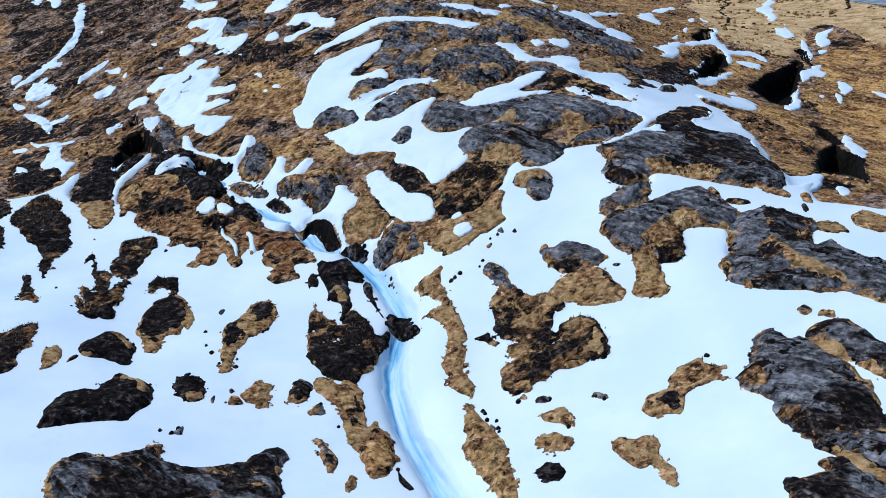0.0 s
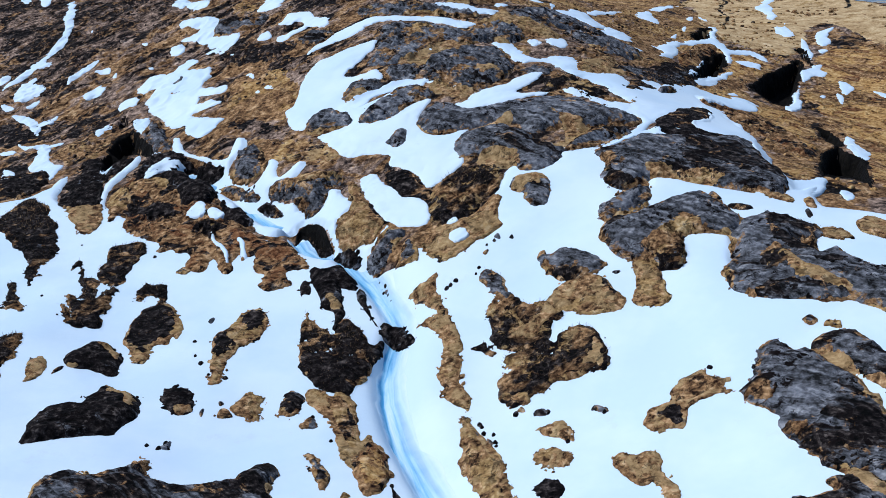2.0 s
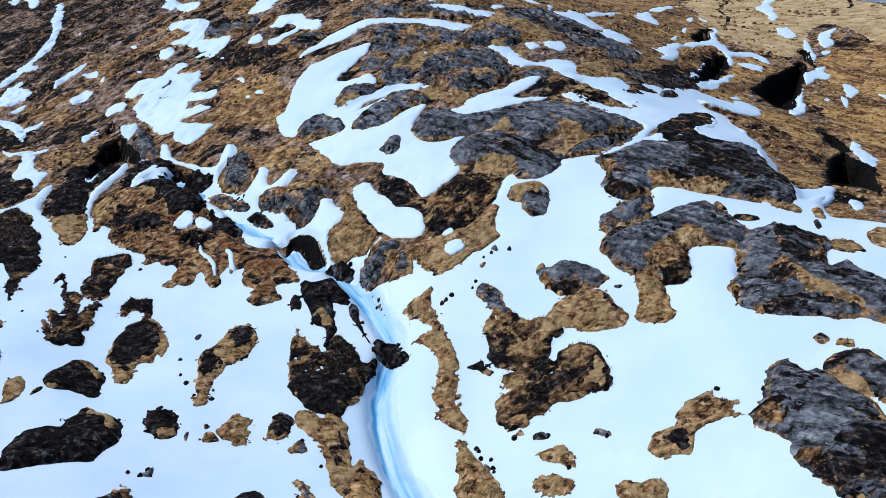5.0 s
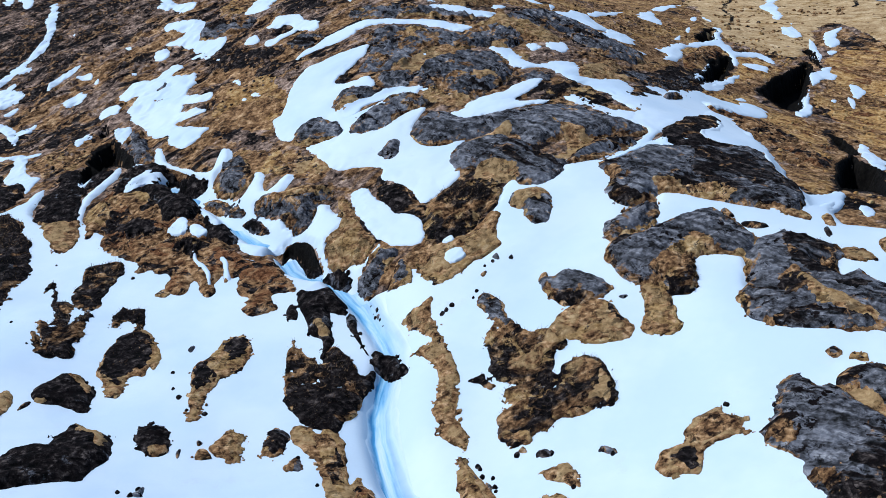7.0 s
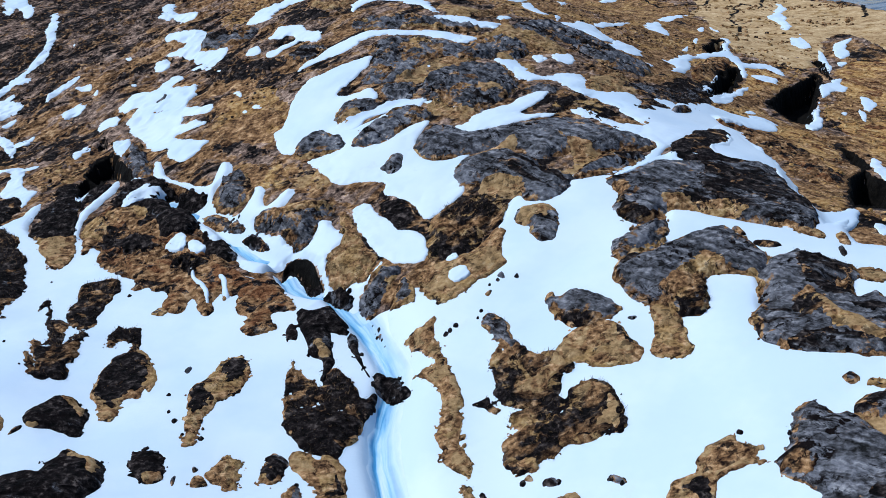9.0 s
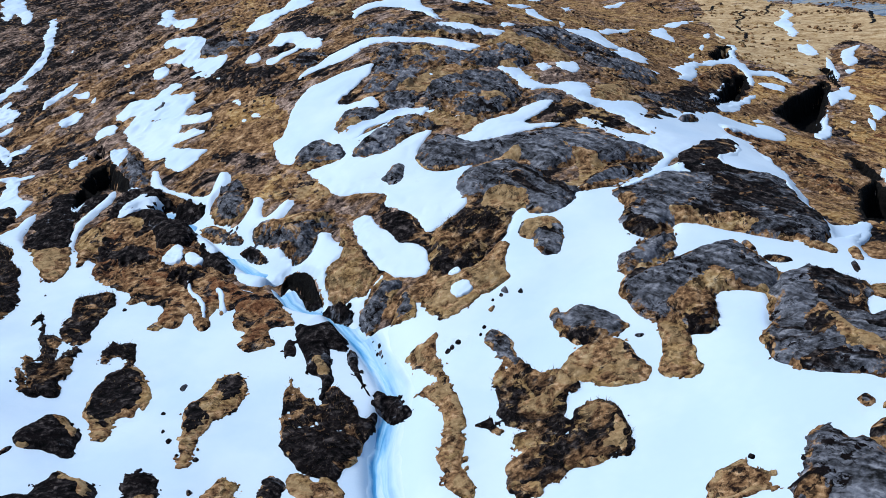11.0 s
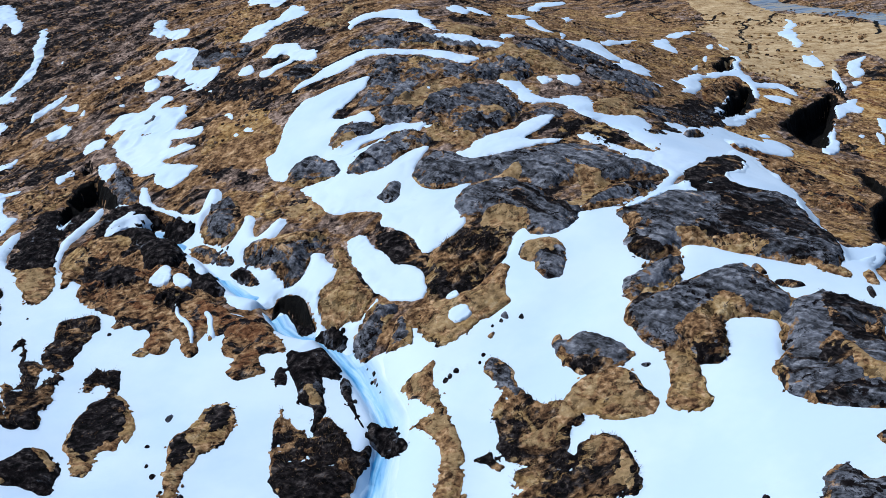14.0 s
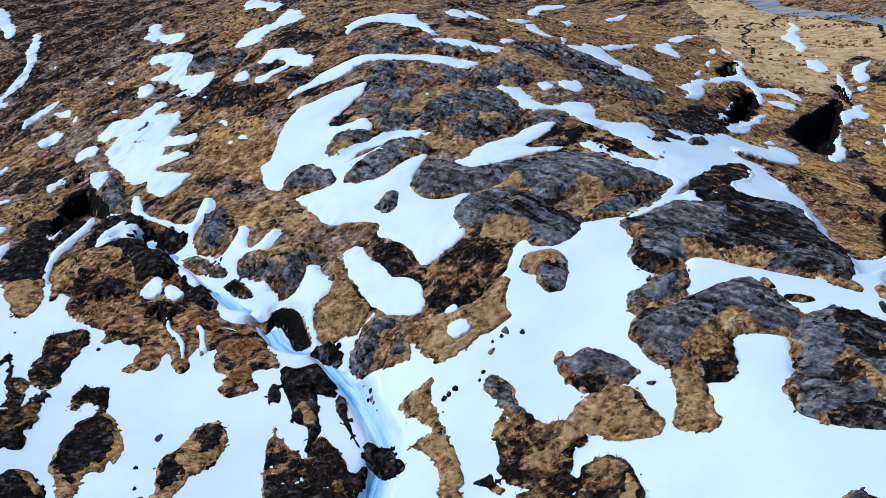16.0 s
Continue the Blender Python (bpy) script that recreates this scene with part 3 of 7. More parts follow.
SNOW_FIELD.append(outline((-17.57, 115.69), (-15.64, 114.28), (-14.84, 113.22), (-13.67, 111.96), (-13.19, 111.77), (-12.47, 112.6), (-12.34, 114.28), (-11.95, 115.17), (-10.75, 114.59), (-10.33, 112.94), (-9.24, 112.01), (-8.75, 110.65), (-9.52, 109.7), (-9.89, 108.76), (-10.53, 108.5), (-10.44, 107.27), (-9.93, 106.14), (-9.36, 105.61), (-7.85, 104.88), (-6.75, 104.49), (-5.48, 107.03), (-5.01, 106.1), (-7.15, 102.74), (-7.09, 99.53), (-9.29, 99.65), (-10.09, 101.71), (-11.61, 101.5), (-13.03, 102.19), (-14.07, 103.88), (-14.99, 108.13), (-15.16, 110.05), (-15.58, 111.17), (-16.63, 108.64), (-18.03, 108.84), (-19.2, 110.26), (-20.32, 112.6)))
field = snow_sheet("snow_field", SNOW_FIELD, 0.24, 0.0, (-31, 1.0, 63, 126))
tagged(field, "wide white snow field with a stream gully", "snow", kind="structure")


# blue sheet along the stream bed: shaded snow painted in, streaked like ice
xs, ys, X, Y = grid_over(STREAM, 0.10, 2.0)
across, side = beside(X, Y, STREAM)
across = across * np.where(side > 0, 1, -1)
broad = np.where(Y < 100, 2.0, 0.7)
d = np.where(across > 0, broad - across, 0.7 + across) + 0.9 * (rugged(X, Y, 4.0, 3, 0.6) - 0.5)
d = np.minimum(d, -pits(X, Y) - 0.3) - 1.1 * (ease((Y - 115.2) / 1.5) * ease((123.5 - Y) / 1.5) + ease((Y - 108.8) / 0.8) * ease((112.2 - Y) / 0.8))
z = land(X, Y) + 0.27 + 0.5 * np.clip(d - 0.35, -0.8, 0)
ice = sheet("stream_ice_shade", xs, ys, z, d > -0.4, ICE_SHADE)
spot = np.array([v.co[:2] for v in ice.data.vertices])
near, side = beside(spot[:, 0], spot[:, 1], STREAM)
flow = ice.data.attributes.new("flow", "FLOAT_VECTOR", "POINT")
flow.data.foreach_set("vector", np.stack([near * side, spot[:, 1], 0 * near], 1).ravel())
tagged(ice, "pale blue painted shade and ice along a snowed-up stream bed", "ice", kind="structure")


def plain(label, *points):
    ring = outline(*points)
    xs, ys, X, Y = grid_over(ring, 1.0, 2)
    d = inside(X, Y, ring) + 2.0 * (rugged(X, Y, 6.0, 3) - 0.5)
    z = turf(X, Y) + 0.02 + np.clip(d, -1, 0.1) * 0.3
    return tagged(sheet("plain", xs, ys, z, d > -2, PLAIN), label, "grassland", kind="structure")


def heath_slope(label, *points, stuff=None):
    ring = outline(*points)
    xs, ys, X, Y = grid_over(ring, 0.6, 2)
    d = inside(X, Y, rounded(ring)) + 4.0 * (rugged(X, Y, 6.0, 4, 0.7) - 0.5)
    d = np.minimum(d, -pits(X, Y) - 0.3)
    z = turf(X, Y) + 0.03 * ease(d / 1.5) + np.clip(d, -1, 0.05) * 0.4
    return tagged(sheet("heath_slope", xs, ys, z, d > -0.8, stuff or RED_HEATH), label, "heath", "heath slopes")


def rivulet(label, *points):
    line = outline(*points)
    xs, ys, X, Y = grid_over(line, 0.2, 2)
    off = beside(X + 1.6 * (rugged(X, Y, 4.0, 3) - 0.5), Y + 1.6 * (rugged(X + 70, Y, 4.0, 3) - 0.5), line)[0]
    z = turf(X, Y) + 0.08
    return tagged(sheet("rivulet", xs, ys, z, off < 0.22, BANK), label, "rivulet", "rivulets")


def river(label, *points):
    ring = outline(*points)
    xs, ys, X, Y = grid_over(ring, 1.0, 2)
    d = inside(X, Y, ring) + 1.5 * (rugged(X, Y, 6.0, 3) - 0.5)
    z = turf(X, Y) + 0.08 + np.clip(d, -1, 0.1) * 0.3
    return tagged(sheet("river", xs, ys, z, d > -2, WATER), label, "water", kind="structure")


plain('flat tan grass plain beyond the hill', (57.2, 304.5), (69.7, 272.9), (72.0, 258.8), (77.2, 252.4), (80.1, 240.5), (82.4, 226.9), (85.8, 207.8), (74.5, 180.8), (71.0, 196.4), (68.9, 202.7), (63.1, 195.8), (59.9, 184.0), (55.3, 180.2), (51.6, 181.7), (46.3, 184.4), (46.2, 193.9), (45.5, 201.8), (50.7, 225.2), (49.7, 233.6), (55.3, 253.6), (56.4, 268.6))
river('grey shallow river on the far plain', (70.4, 280.9), (70.5, 268.8), (71.4, 260.8), (74.6, 259.3), (77.2, 252.4), (80.3, 247.9), (82.7, 241.8), (82.9, 228.3), (87.2, 211.1), (93.9, 226.6), (88.7, 243.4), (84.5, 250.0), (80.1, 261.6), (77.0, 267.5), (75.8, 272.0), (75.7, 281.0))
heath_slope('reddish brown heath slope above deep gullies', (60.3, 179.2), (64.6, 183.6), (73.6, 184.5), (84.1, 180.1), (55.21, 112.82), (43.98, 105.18), (48.1, 126.6), (53.1, 132.7), (52.1, 139.0), (51.3, 148.3), (52.6, 154.9), (60.0, 170.3), (58.1, 173.1))
heath_slope('reddish brown heath slope above deep gullies', (29.4, 137.8), (40.8, 157.3), (42.8, 152.1), (46.9, 146.7), (48.7, 142.5), (44.1, 127.5), (39.5, 126.6), (36.3, 135.8), (33.4, 139.1))
heath_slope('reddish brown heath slope above deep gullies', (36.8, 175.2), (42.0, 186.9), (43.2, 178.3), (44.8, 174.2), (50.0, 180.2), (51.5, 173.6), (55.2, 175.5), (48.1, 165.8), (41.3, 159.2), (35.5, 148.4), (30.0, 141.0))
heath_slope('rough dark heather slope with grey clumps and hollows', (-99.6, 249.7), (-51.7, 247.2), (-42.5, 194.1), (-46.1, 187.1), (-46.7, 179.7), (-51.2, 177.7), (-53.5, 171.9), (-55.2, 167.2), (-55.7, 161.7), (-64.1, 161.7), stuff=DARK_HEATH)
heath_slope('golden brown heath between snow patches', (-28.1, 143.7), (-27.1, 148.8), (-24.2, 149.1), (-20.1, 145.5), (-17.8, 139.4), (-19, 135.1), (-19.2, 132.7), (-22.7, 134.5), (-26.3, 137.5), stuff=GOLD_HEATH)
heath_slope('golden grass bank below a snow patch', (-24.8, 130.5), (-21.4, 130.3), (-17.2, 127.4), (-13.1, 124), (-11.3, 121.5), (-13.6, 119.9), (-17.8, 122.2), (-21.2, 124.5), (-23.9, 127.5), stuff=GOLD_HEATH)
heath_slope('dark heather band on a brown hillside', (-35.4, 163.9), (-28.9, 159.4), (-23.2, 157.9), (-18.9, 155.4), (-19.6, 151), (-23.8, 151.2), (-27.6, 151.3), (-32.4, 157), stuff=DARK_HEATH)
heath_slope('dark heather band on a brown hillside', (-27.5, 136.3), (-22.7, 134.4), (-18.9, 131.7), (-17.3, 128.6), (-21.4, 130.1), (-25, 131.9), stuff=DARK_HEATH)
heath_slope('dark heather band on a brown hillside', (-56.6, 151.2), (-54, 152.4), (-49.4, 150.2), (-45.9, 148.9), (-43.1, 143.7), (-43.5, 140.6), (-47.5, 141.7), (-52.1, 142.6), (-55.7, 145.4), stuff=DARK_HEATH)
heath_slope('golden grass on the shoulder of a hill', (19.9, 154.4), (24.8, 156.7), (29.2, 159.9), (34, 163.6), (32, 157.6), (26.3, 152), (22, 148.1), (18.9, 146.8), stuff=GOLD_HEATH)
heath_slope('golden grass beside deep gullies', (35.6, 151), (40.1, 158.6), (42.6, 156), (43, 151.7), (45.9, 148.3), (42.3, 144), (38.3, 145.5), (34.6, 144.7), stuff=GOLD_HEATH)
heath_slope('golden grass beside deep gullies', (34.1, 113.2), (37.7, 118.1), (42.7, 127.4), (43.7, 124.7), (39.1, 111.6), (36.7, 106.5), (34.6, 106.6), (33.9, 108.9), stuff=GOLD_HEATH)
heath_slope('golden grass on the brow of a hill', (-33.2, 176), (-31.9, 179.7), (-33.4, 187.6), (-30.9, 191), (-26.3, 183.5), (-24.7, 178.8), (-27.1, 178), (-28, 174), (-29.9, 172.9), stuff=GOLD_HEATH)
heath_slope('golden brown slope beyond the hill', (25, 174.3), (35.3, 204.1), (49, 222.3), (48, 197.9), (41.1, 184), (31.1, 168), (26.9, 171.1), stuff=GOLD_HEATH)
heath_slope('golden grass beside deep gullies', (43.5, 166.9), (49.6, 171.9), (51.1, 168.2), (43.9, 157.4), (38.2, 146.3), (37.2, 153.2), stuff=GOLD_HEATH)
heath_slope('golden brown slope beyond a deep gully', (52.8, 161.9), (63.1, 171.9), (65.8, 168.2), (60.9, 155.4), (51.8, 154.4), stuff=GOLD_HEATH)
heath_slope('dark heather hollow on a brown hillside', (-62.8, 190.3), (-65.7, 203.2), (-67.3, 215.5), (-55.4, 195.8), (-54.7, 181.5), (-59, 181.8), stuff=DARK_HEATH)
heath_slope('long dark crease in a brown hillside', (-58.6, 176.3), (-54.9, 179.3), (-51.5, 182), (-45.8, 183.1), (-42.5, 177.3), (-48.7, 178.1), (-52.4, 173.8), (-55.5, 170.7), stuff=DARK_HEATH)
heath_slope('dark heather band below a snow patch', (-63.6, 175.1), (-60.2, 177.3), (-58.8, 178.5), (-57.1, 172.5), (-57.1, 168.2), (-60.4, 168.4), stuff=DARK_HEATH)
heath_slope('dark heather band below a snow patch', (-24, 171), (-22.5, 174.2), (-19.3, 174.5), (-17.3, 169.3), (-15.8, 164.9), (-19, 164.9), (-22.2, 166.8), stuff=DARK_HEATH)
heath_slope('dark heather band below a snow patch', (-19.7, 157.6), (-17.4, 157.3), (-14.8, 154.5), (-15.3, 152.5), (-18.3, 153.3), (-20.5, 153.9), stuff=DARK_HEATH)
heath_slope('dark heather band on a brown hillside', (-31.9, 157.5), (-26.8, 157.8), (-20.9, 151.9), (-16.8, 147.7), (-18.7, 145.7), (-22.2, 146.8), (-27.3, 152.2), stuff=DARK_HEATH)
heath_slope('dark heather band over a hill', (16.6, 156), (20.5, 159.2), (23.1, 156.5), (26.6, 155.9), (25.3, 150.3), (21.7, 147.4), (18.5, 149.1), (16.9, 153.1), stuff=DARK_HEATH)
heath_slope('dark heather band over a hill', (-0.7, 158.3), (1.8, 157.4), (5.3, 155.2), (6.7, 153.7), (3.1, 154), (-0.3, 155.6), stuff=DARK_HEATH)
heath_slope('dark heather band over a hill', (8.9, 164.4), (11.5, 164.6), (14.1, 160.4), (16.1, 158.1), (12.8, 153.3), (10.1, 155.1), stuff=DARK_HEATH)
heath_slope('brown heath bank above a black hollow', (-49, 136.5), (-49.4, 139.1), (-47.9, 140.6), (-45, 140.9), (-41.9, 140), (-42.2, 136.5), (-42.9, 134.6), (-45.3, 134.9), (-46.8, 133.9), stuff=MOSS)
rivulet('narrow dark rivulet winding through tan grass', (64.8, 247.8), (64, 251.6), (60.9, 243.7), (60.6, 239.1), (58.3, 234.8), (53.6, 218.1), (53.5, 211.4), (52.7, 206.7), (49.7, 198.7))
rivulet('narrow dark rivulet winding through tan grass', (71.4, 256.9), (68.9, 252.2), (66, 243.3))
rivulet('narrow dark rivulet winding through tan grass', (45.1, 264.4), (46, 259), (46.6, 252.5), (50.4, 253.8), (53.9, 256.2), (56.1, 252.6), (58.8, 258.2))
rivulet('narrow dark rivulet winding through tan grass', (78.2, 248.2), (82.9, 252.1), (85.1, 245.1), (85.3, 238.1), (77.6, 215.2))

# walls and floors of the cut banks: peat with their shade painted in black
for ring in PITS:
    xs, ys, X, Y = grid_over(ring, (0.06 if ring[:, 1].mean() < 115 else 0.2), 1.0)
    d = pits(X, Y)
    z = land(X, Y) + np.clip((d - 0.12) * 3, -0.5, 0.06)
    tagged(sheet("gully_bank", xs, ys, z, d > -0.2, BANK), "peat bank of a deep gully, painted black for the shade", "gully bank", "gully banks")

# ---- snow patches ----
snow_patch('large patch of white old snow lying on brown heath', (-84.65, 228.02), (-80.14, 226.07), (-76.52, 218.23), (-72.45, 210.76), (-70.97, 201.68), (-73.91, 207.28), (-77.66, 214.74), (-75.43, 204.64), (-76.36, 205.82))
snow_patch('large patch of white old snow lying on brown heath', (-67.39, 202.98), (-66.41, 204.21), (-62.87, 192.17), (-61.28, 184.77), (-60.96, 181.07), (-62.05, 178.53), (-62.55, 175.47), (-61.43, 173.04), (-63.2, 172.36), (-64.29, 169.7), (-65.34, 167.6), (-66.14, 164.88), (-66.88, 167.01), (-65.7, 169.92), (-65.28, 173.8), (-64.61, 175.89), (-63.35, 177.67), (-63.71, 181.78), (-62.88, 185.69), (-64.66, 191.87))
snow_patch('patch of white old snow lying on brown heath', (-55.85, 163.6), (-55.71, 166.04), (-54.17, 168.03), (-52.37, 170.14), (-52.25, 168.4), (-53.24, 166.56), (-54.68, 165.5), (-55.19, 163.15))
snow_patch('small patch of white old snow lying on brown heath', (-50.4, 164.5), (-49.6, 165.6), (-49.1, 163.7))
snow_patch('small patch of white old snow lying on brown heath', (-48.3, 161.9), (-48, 163.1), (-47.6, 161.3))
snow_patch('patch of white old snow lying on brown heath', (-45.7, 188.7), (-45, 190.6), (-45.9, 195.9), (-44.9, 195.8), (-42.5, 189.5), (-41.1, 187.3), (-40, 187.2), (-38.6, 186.6), (-37.8, 181.1), (-39.6, 182.5), (-41.1, 185), (-42.5, 187.5), (-43, 186))
snow_patch('large patch of white old snow lying on brown heath', (-40.9, 175.3), (-40.6, 177.7), (-39.2, 176.9), (-37.5, 175), (-36.3, 175), (-34.3, 173.3), (-33.6, 171.8), (-34.4, 170.5), (-33.9, 167), (-32.8, 164.8), (-30.9, 163.9), (-29.2, 163.1), (-29.3, 160.3), (-30.3, 158.9), (-31.2, 157.5), (-33, 159.1), (-34.3, 160.1), (-33.8, 161.4), (-32.7, 161.2), (-34.1, 162.6), (-34.3, 164.8), (-36.1, 166.6), (-37.8, 167.3), (-39.6, 168.9), (-38.7, 169.3), (-37.1, 169.4), (-37.1, 171.2), (-38.9, 173.7))
snow_patch('patch of white old snow lying on brown heath', (-40.3, 165.4), (-40.2, 166.6), (-39.1, 166.7), (-38, 165.7), (-37.8, 163.9), (-38.5, 163), (-39.6, 163.2))
snow_patch('large patch of white old snow lying on brown heath', (-28.1, 171.9), (-27.6, 175.9), (-26.7, 178.2), (-25.5, 178.6), (-23.8, 177.8), (-22.7, 181.7), (-22.1, 184), (-20.4, 180.4), (-19.3, 176.2), (-20.2, 175.1), (-21.9, 175.7), (-23.4, 175.2), (-24.3, 173), (-24.7, 170.4), (-26.4, 171))
snow_patch('patch of white old snow lying on brown heath', (-30.6, 194.3), (-28, 189.5), (-25.4, 186.5), (-24.3, 187.4), (-23.9, 191.1), (-30.6, 199.6))
snow_patch('large patch of white old snow lying on brown heath', (-23.9, 162.3), (-23, 164), (-22.5, 165.8), (-19.8, 165.2), (-19.1, 162.8), (-17.8, 161.5), (-16.7, 161), (-16.2, 158.4), (-16.6, 157.4), (-18.7, 159.2), (-19.9, 157.8), (-21.3, 157), (-22.6, 156), (-23.7, 157.9), (-22.2, 158.2), (-20.5, 159.4), (-19.5, 160.1), (-20.1, 161.9), (-21.2, 162.1), (-21.6, 161.2))
snow_patch('small patch of white old snow lying on brown heath', (-26.1, 158.6), (-25.7, 160), (-24.9, 160.5), (-24.2, 158.9), (-24.7, 158))
snow_patch('large patch of white old snow lying on brown heath', (-17.9, 149.1), (-17, 151.1), (-15.1, 152.5), (-14.7, 153.6), (-12.2, 155.4), (-10.2, 156.5), (-8, 156.5), (-5.2, 154.8), (-1.7, 155), (1.8, 153.2), (4.6, 152), (2.7, 150.2), (-0.3, 151.6), (-3.7, 153.6), (-7.9, 154.6), (-10, 153.7), (-11.2, 152.1), (-12.5, 151.3), (-14.2, 151), (-15.5, 150.4), (-16.5, 150.1), (-17.5, 149.2))
snow_patch('large patch of white old snow lying on brown heath', (-12.7, 169.5), (-12, 171.3), (-10.2, 173.4), (-6.7, 174.1), (-5.1, 173.4), (-3.5, 174.1), (-3.1, 172), (-1.5, 167), (-0.9, 162.6), (-0.3, 161.2), (-1.4, 161.8), (-2.6, 164.7), (-4.5, 166.1), (-5.7, 169.8), (-7.3, 170.2), (-9.2, 170.2), (-11, 169.2), (-12.1, 165.8), (-12.7, 166.4))
snow_patch('patch of white old snow lying on brown heath', (-1.4, 159.6), (0.4, 160.3), (2.5, 160), (4.7, 158.9), (6.8, 158.4), (8.1, 158.7), (7.4, 156.3), (5.3, 156), (3.2, 156.8), (1.1, 158.1), (-1, 159))
snow_patch('patch of white old snow lying on brown heath', (0.5, 176.2), (2, 179.6), (3.5, 175.8), (3.1, 173.6), (1.6, 174.3))
snow_patch('small patch of white old snow lying on brown heath', (3.6, 179.9), (5.2, 178.2), (7.2, 175.5), (5.9, 174.8), (4.3, 176))
snow_patch('small patch of white old snow lying on brown heath', (9, 181.5), (10.6, 181.4), (13.4, 184), (11.7, 178.9), (9.6, 177.3))
snow_patch('patch of white old snow lying on brown heath', (19.7, 274.8), (22, 279.7), (29.4, 281.4), (24.8, 274.2), (21.6, 274.2), (15, 199.9), (13.2, 190.8))
snow_patch('patch of white old snow lying on brown heath', (11.7, 176.8), (13.4, 181.8), (13.6, 176.7), (15.8, 173.4), (14.4, 171.7), (12.1, 173.1))
snow_patch('small patch of white old snow lying on brown heath', (24.9, 254.3), (27.9, 257.8), (19.5, 189), (18.5, 187.3))
snow_patch('small patch of white old snow lying on brown heath', (16.8, 176.5), (17.5, 174.4), (16.6, 170.5), (16.4, 172.7))
snow_patch('small patch of white old snow lying on brown heath', (35.2, 260.6), (38.7, 267.3), (41.5, 268.8), (38.3, 260.9), (35.4, 257.8))
snow_patch('patch of white old snow lying on brown heath', (16.2, 170.2), (18.3, 171.4), (20.3, 175.5), (22.4, 175.9), (23.3, 173.5), (24.3, 169.8), (23.9, 166), (22.4, 164.5), (21.1, 166.2), (19.8, 167.9), (17.9, 168.4))
snow_patch('patch of white old snow lying on brown heath', (22.3, 175.5), (26.4, 183.9), (31.7, 196.7), (27.1, 182.4), (24.1, 176.4))
snow_patch('patch of white old snow lying on brown heath', (16.9, 159.1), (19.3, 160.9), (21, 162.4), (23.4, 163.3), (24.9, 168.7), (26.6, 169.2), (27.9, 167.9), (27.7, 161.7), (26, 160.8), (24.3, 161.8), (22.2, 160.5), (19.5, 159.3))
snow_patch('small patch of white old snow lying on brown heath', (25.2, 158.6), (27.1, 159), (29, 158.7), (27.6, 157.3), (25.3, 157.1))
snow_patch('small patch of white old snow lying on brown heath', (7.4, 162.9), (8.9, 164.8), (9.7, 163.9), (8.4, 161.2))
snow_patch('small patch of white old snow lying on brown heath', (11.4, 145.9), (12.1, 147.2), (12.9, 147), (12.5, 145.1), (11.7, 144.6))
snow_patch('patch of white old snow lying on brown heath', (13.5, 147.1), (14.4, 148.2), (14.8, 147.1), (15.5, 149.1), (16.1, 148.9), (16.7, 147.3), (15.7, 145.1), (14.8, 145.5), (14, 146.1))
snow_patch('patch of white old snow lying on brown heath', (34, 197.4), (37.7, 204.2), (36.9, 195.6), (36.7, 189.3), (34.9, 189.6), (33.3, 190.8))
snow_patch('small patch of white old snow lying on brown heath', (39.3, 214.1), (42.8, 219.9), (47.6, 232.3), (49.6, 235.7), (42.6, 214), (39.6, 211.2))
snow_patch('small patch of white old snow lying on brown heath', (44.8, 205.3), (46.1, 206.9), (44.3, 199.3), (43.6, 199.8))
snow_patch('small patch of white old snow lying on brown heath', (40, 187.3), (42.2, 193.7), (40.2, 185.5))
snow_patch('small patch of white old snow lying on brown heath', (36.3, 177.7), (38.3, 182.8), (37.3, 178.7))
snow_patch('small patch of white old snow lying on brown heath', (47.7, 209.1), (47.8, 201.8), (47, 201.9))
snow_patch('large patch of white old snow lying on brown heath', (30.9, 166.1), (32.5, 167), (34.5, 171), (37.4, 175.3), (40.6, 180), (42.6, 182.6), (44.9, 188.8), (46.7, 195.3), (47.8, 195.9), (45.8, 187.6), (44.6, 182.1), (46.3, 181), (45.8, 178.1), (47.6, 179.3), (50.1, 180.8), (51.2, 178.5), (51.4, 174.5), (50.6, 175.1), (49.6, 177.3), (47.4, 177), (45.2, 174.9), (45.2, 172.6), (43.7, 169.4), (44, 173.1), (44.3, 177.1), (43.4, 179.5), (42.2, 179.7), (39.7, 177), (35.5, 170.1), (34.7, 165.5), (32.2, 159.9), (30.6, 159.5), (32.7, 164.2), (32.2, 165.7))
snow_patch('patch of white old snow lying on brown heath', (45.5, 171.5), (48.1, 173.4), (48.8, 171.8), (49.2, 169.9), (47.4, 169.8), (46, 170.3))
snow_patch('patch of white old snow lying on brown heath', (38.6, 157.1), (40.8, 161.3), (43, 165.1), (43.6, 165), (41.1, 159.7), (38.6, 155.5), (36.3, 152.4), (35.6, 152.3))
snow_patch('patch of white old snow lying on brown heath', (70.7, 248.4), (71.6, 246.4), (70.2, 238.9), (66.4, 229), (64.1, 219), (63.2, 212.6), (60.5, 203.8), (60.1, 205.9), (59, 205.2), (61.2, 211.1), (62.1, 218.1), (62.2, 223), (66.3, 233.2), (68.8, 239.8))
snow_patch('patch of white old snow lying on brown heath', (59.5, 200.6), (60.4, 199), (62.1, 203.1), (60.9, 198), (61, 193.2), (59.1, 191.8), (58.5, 194.5))
snow_patch('patch of white old snow lying on brown heath', (61.6, 191.7), (61.3, 187.9), (60.5, 183.7), (60.5, 180.9), (58.6, 177.1), (59.4, 181.9), (60, 186))
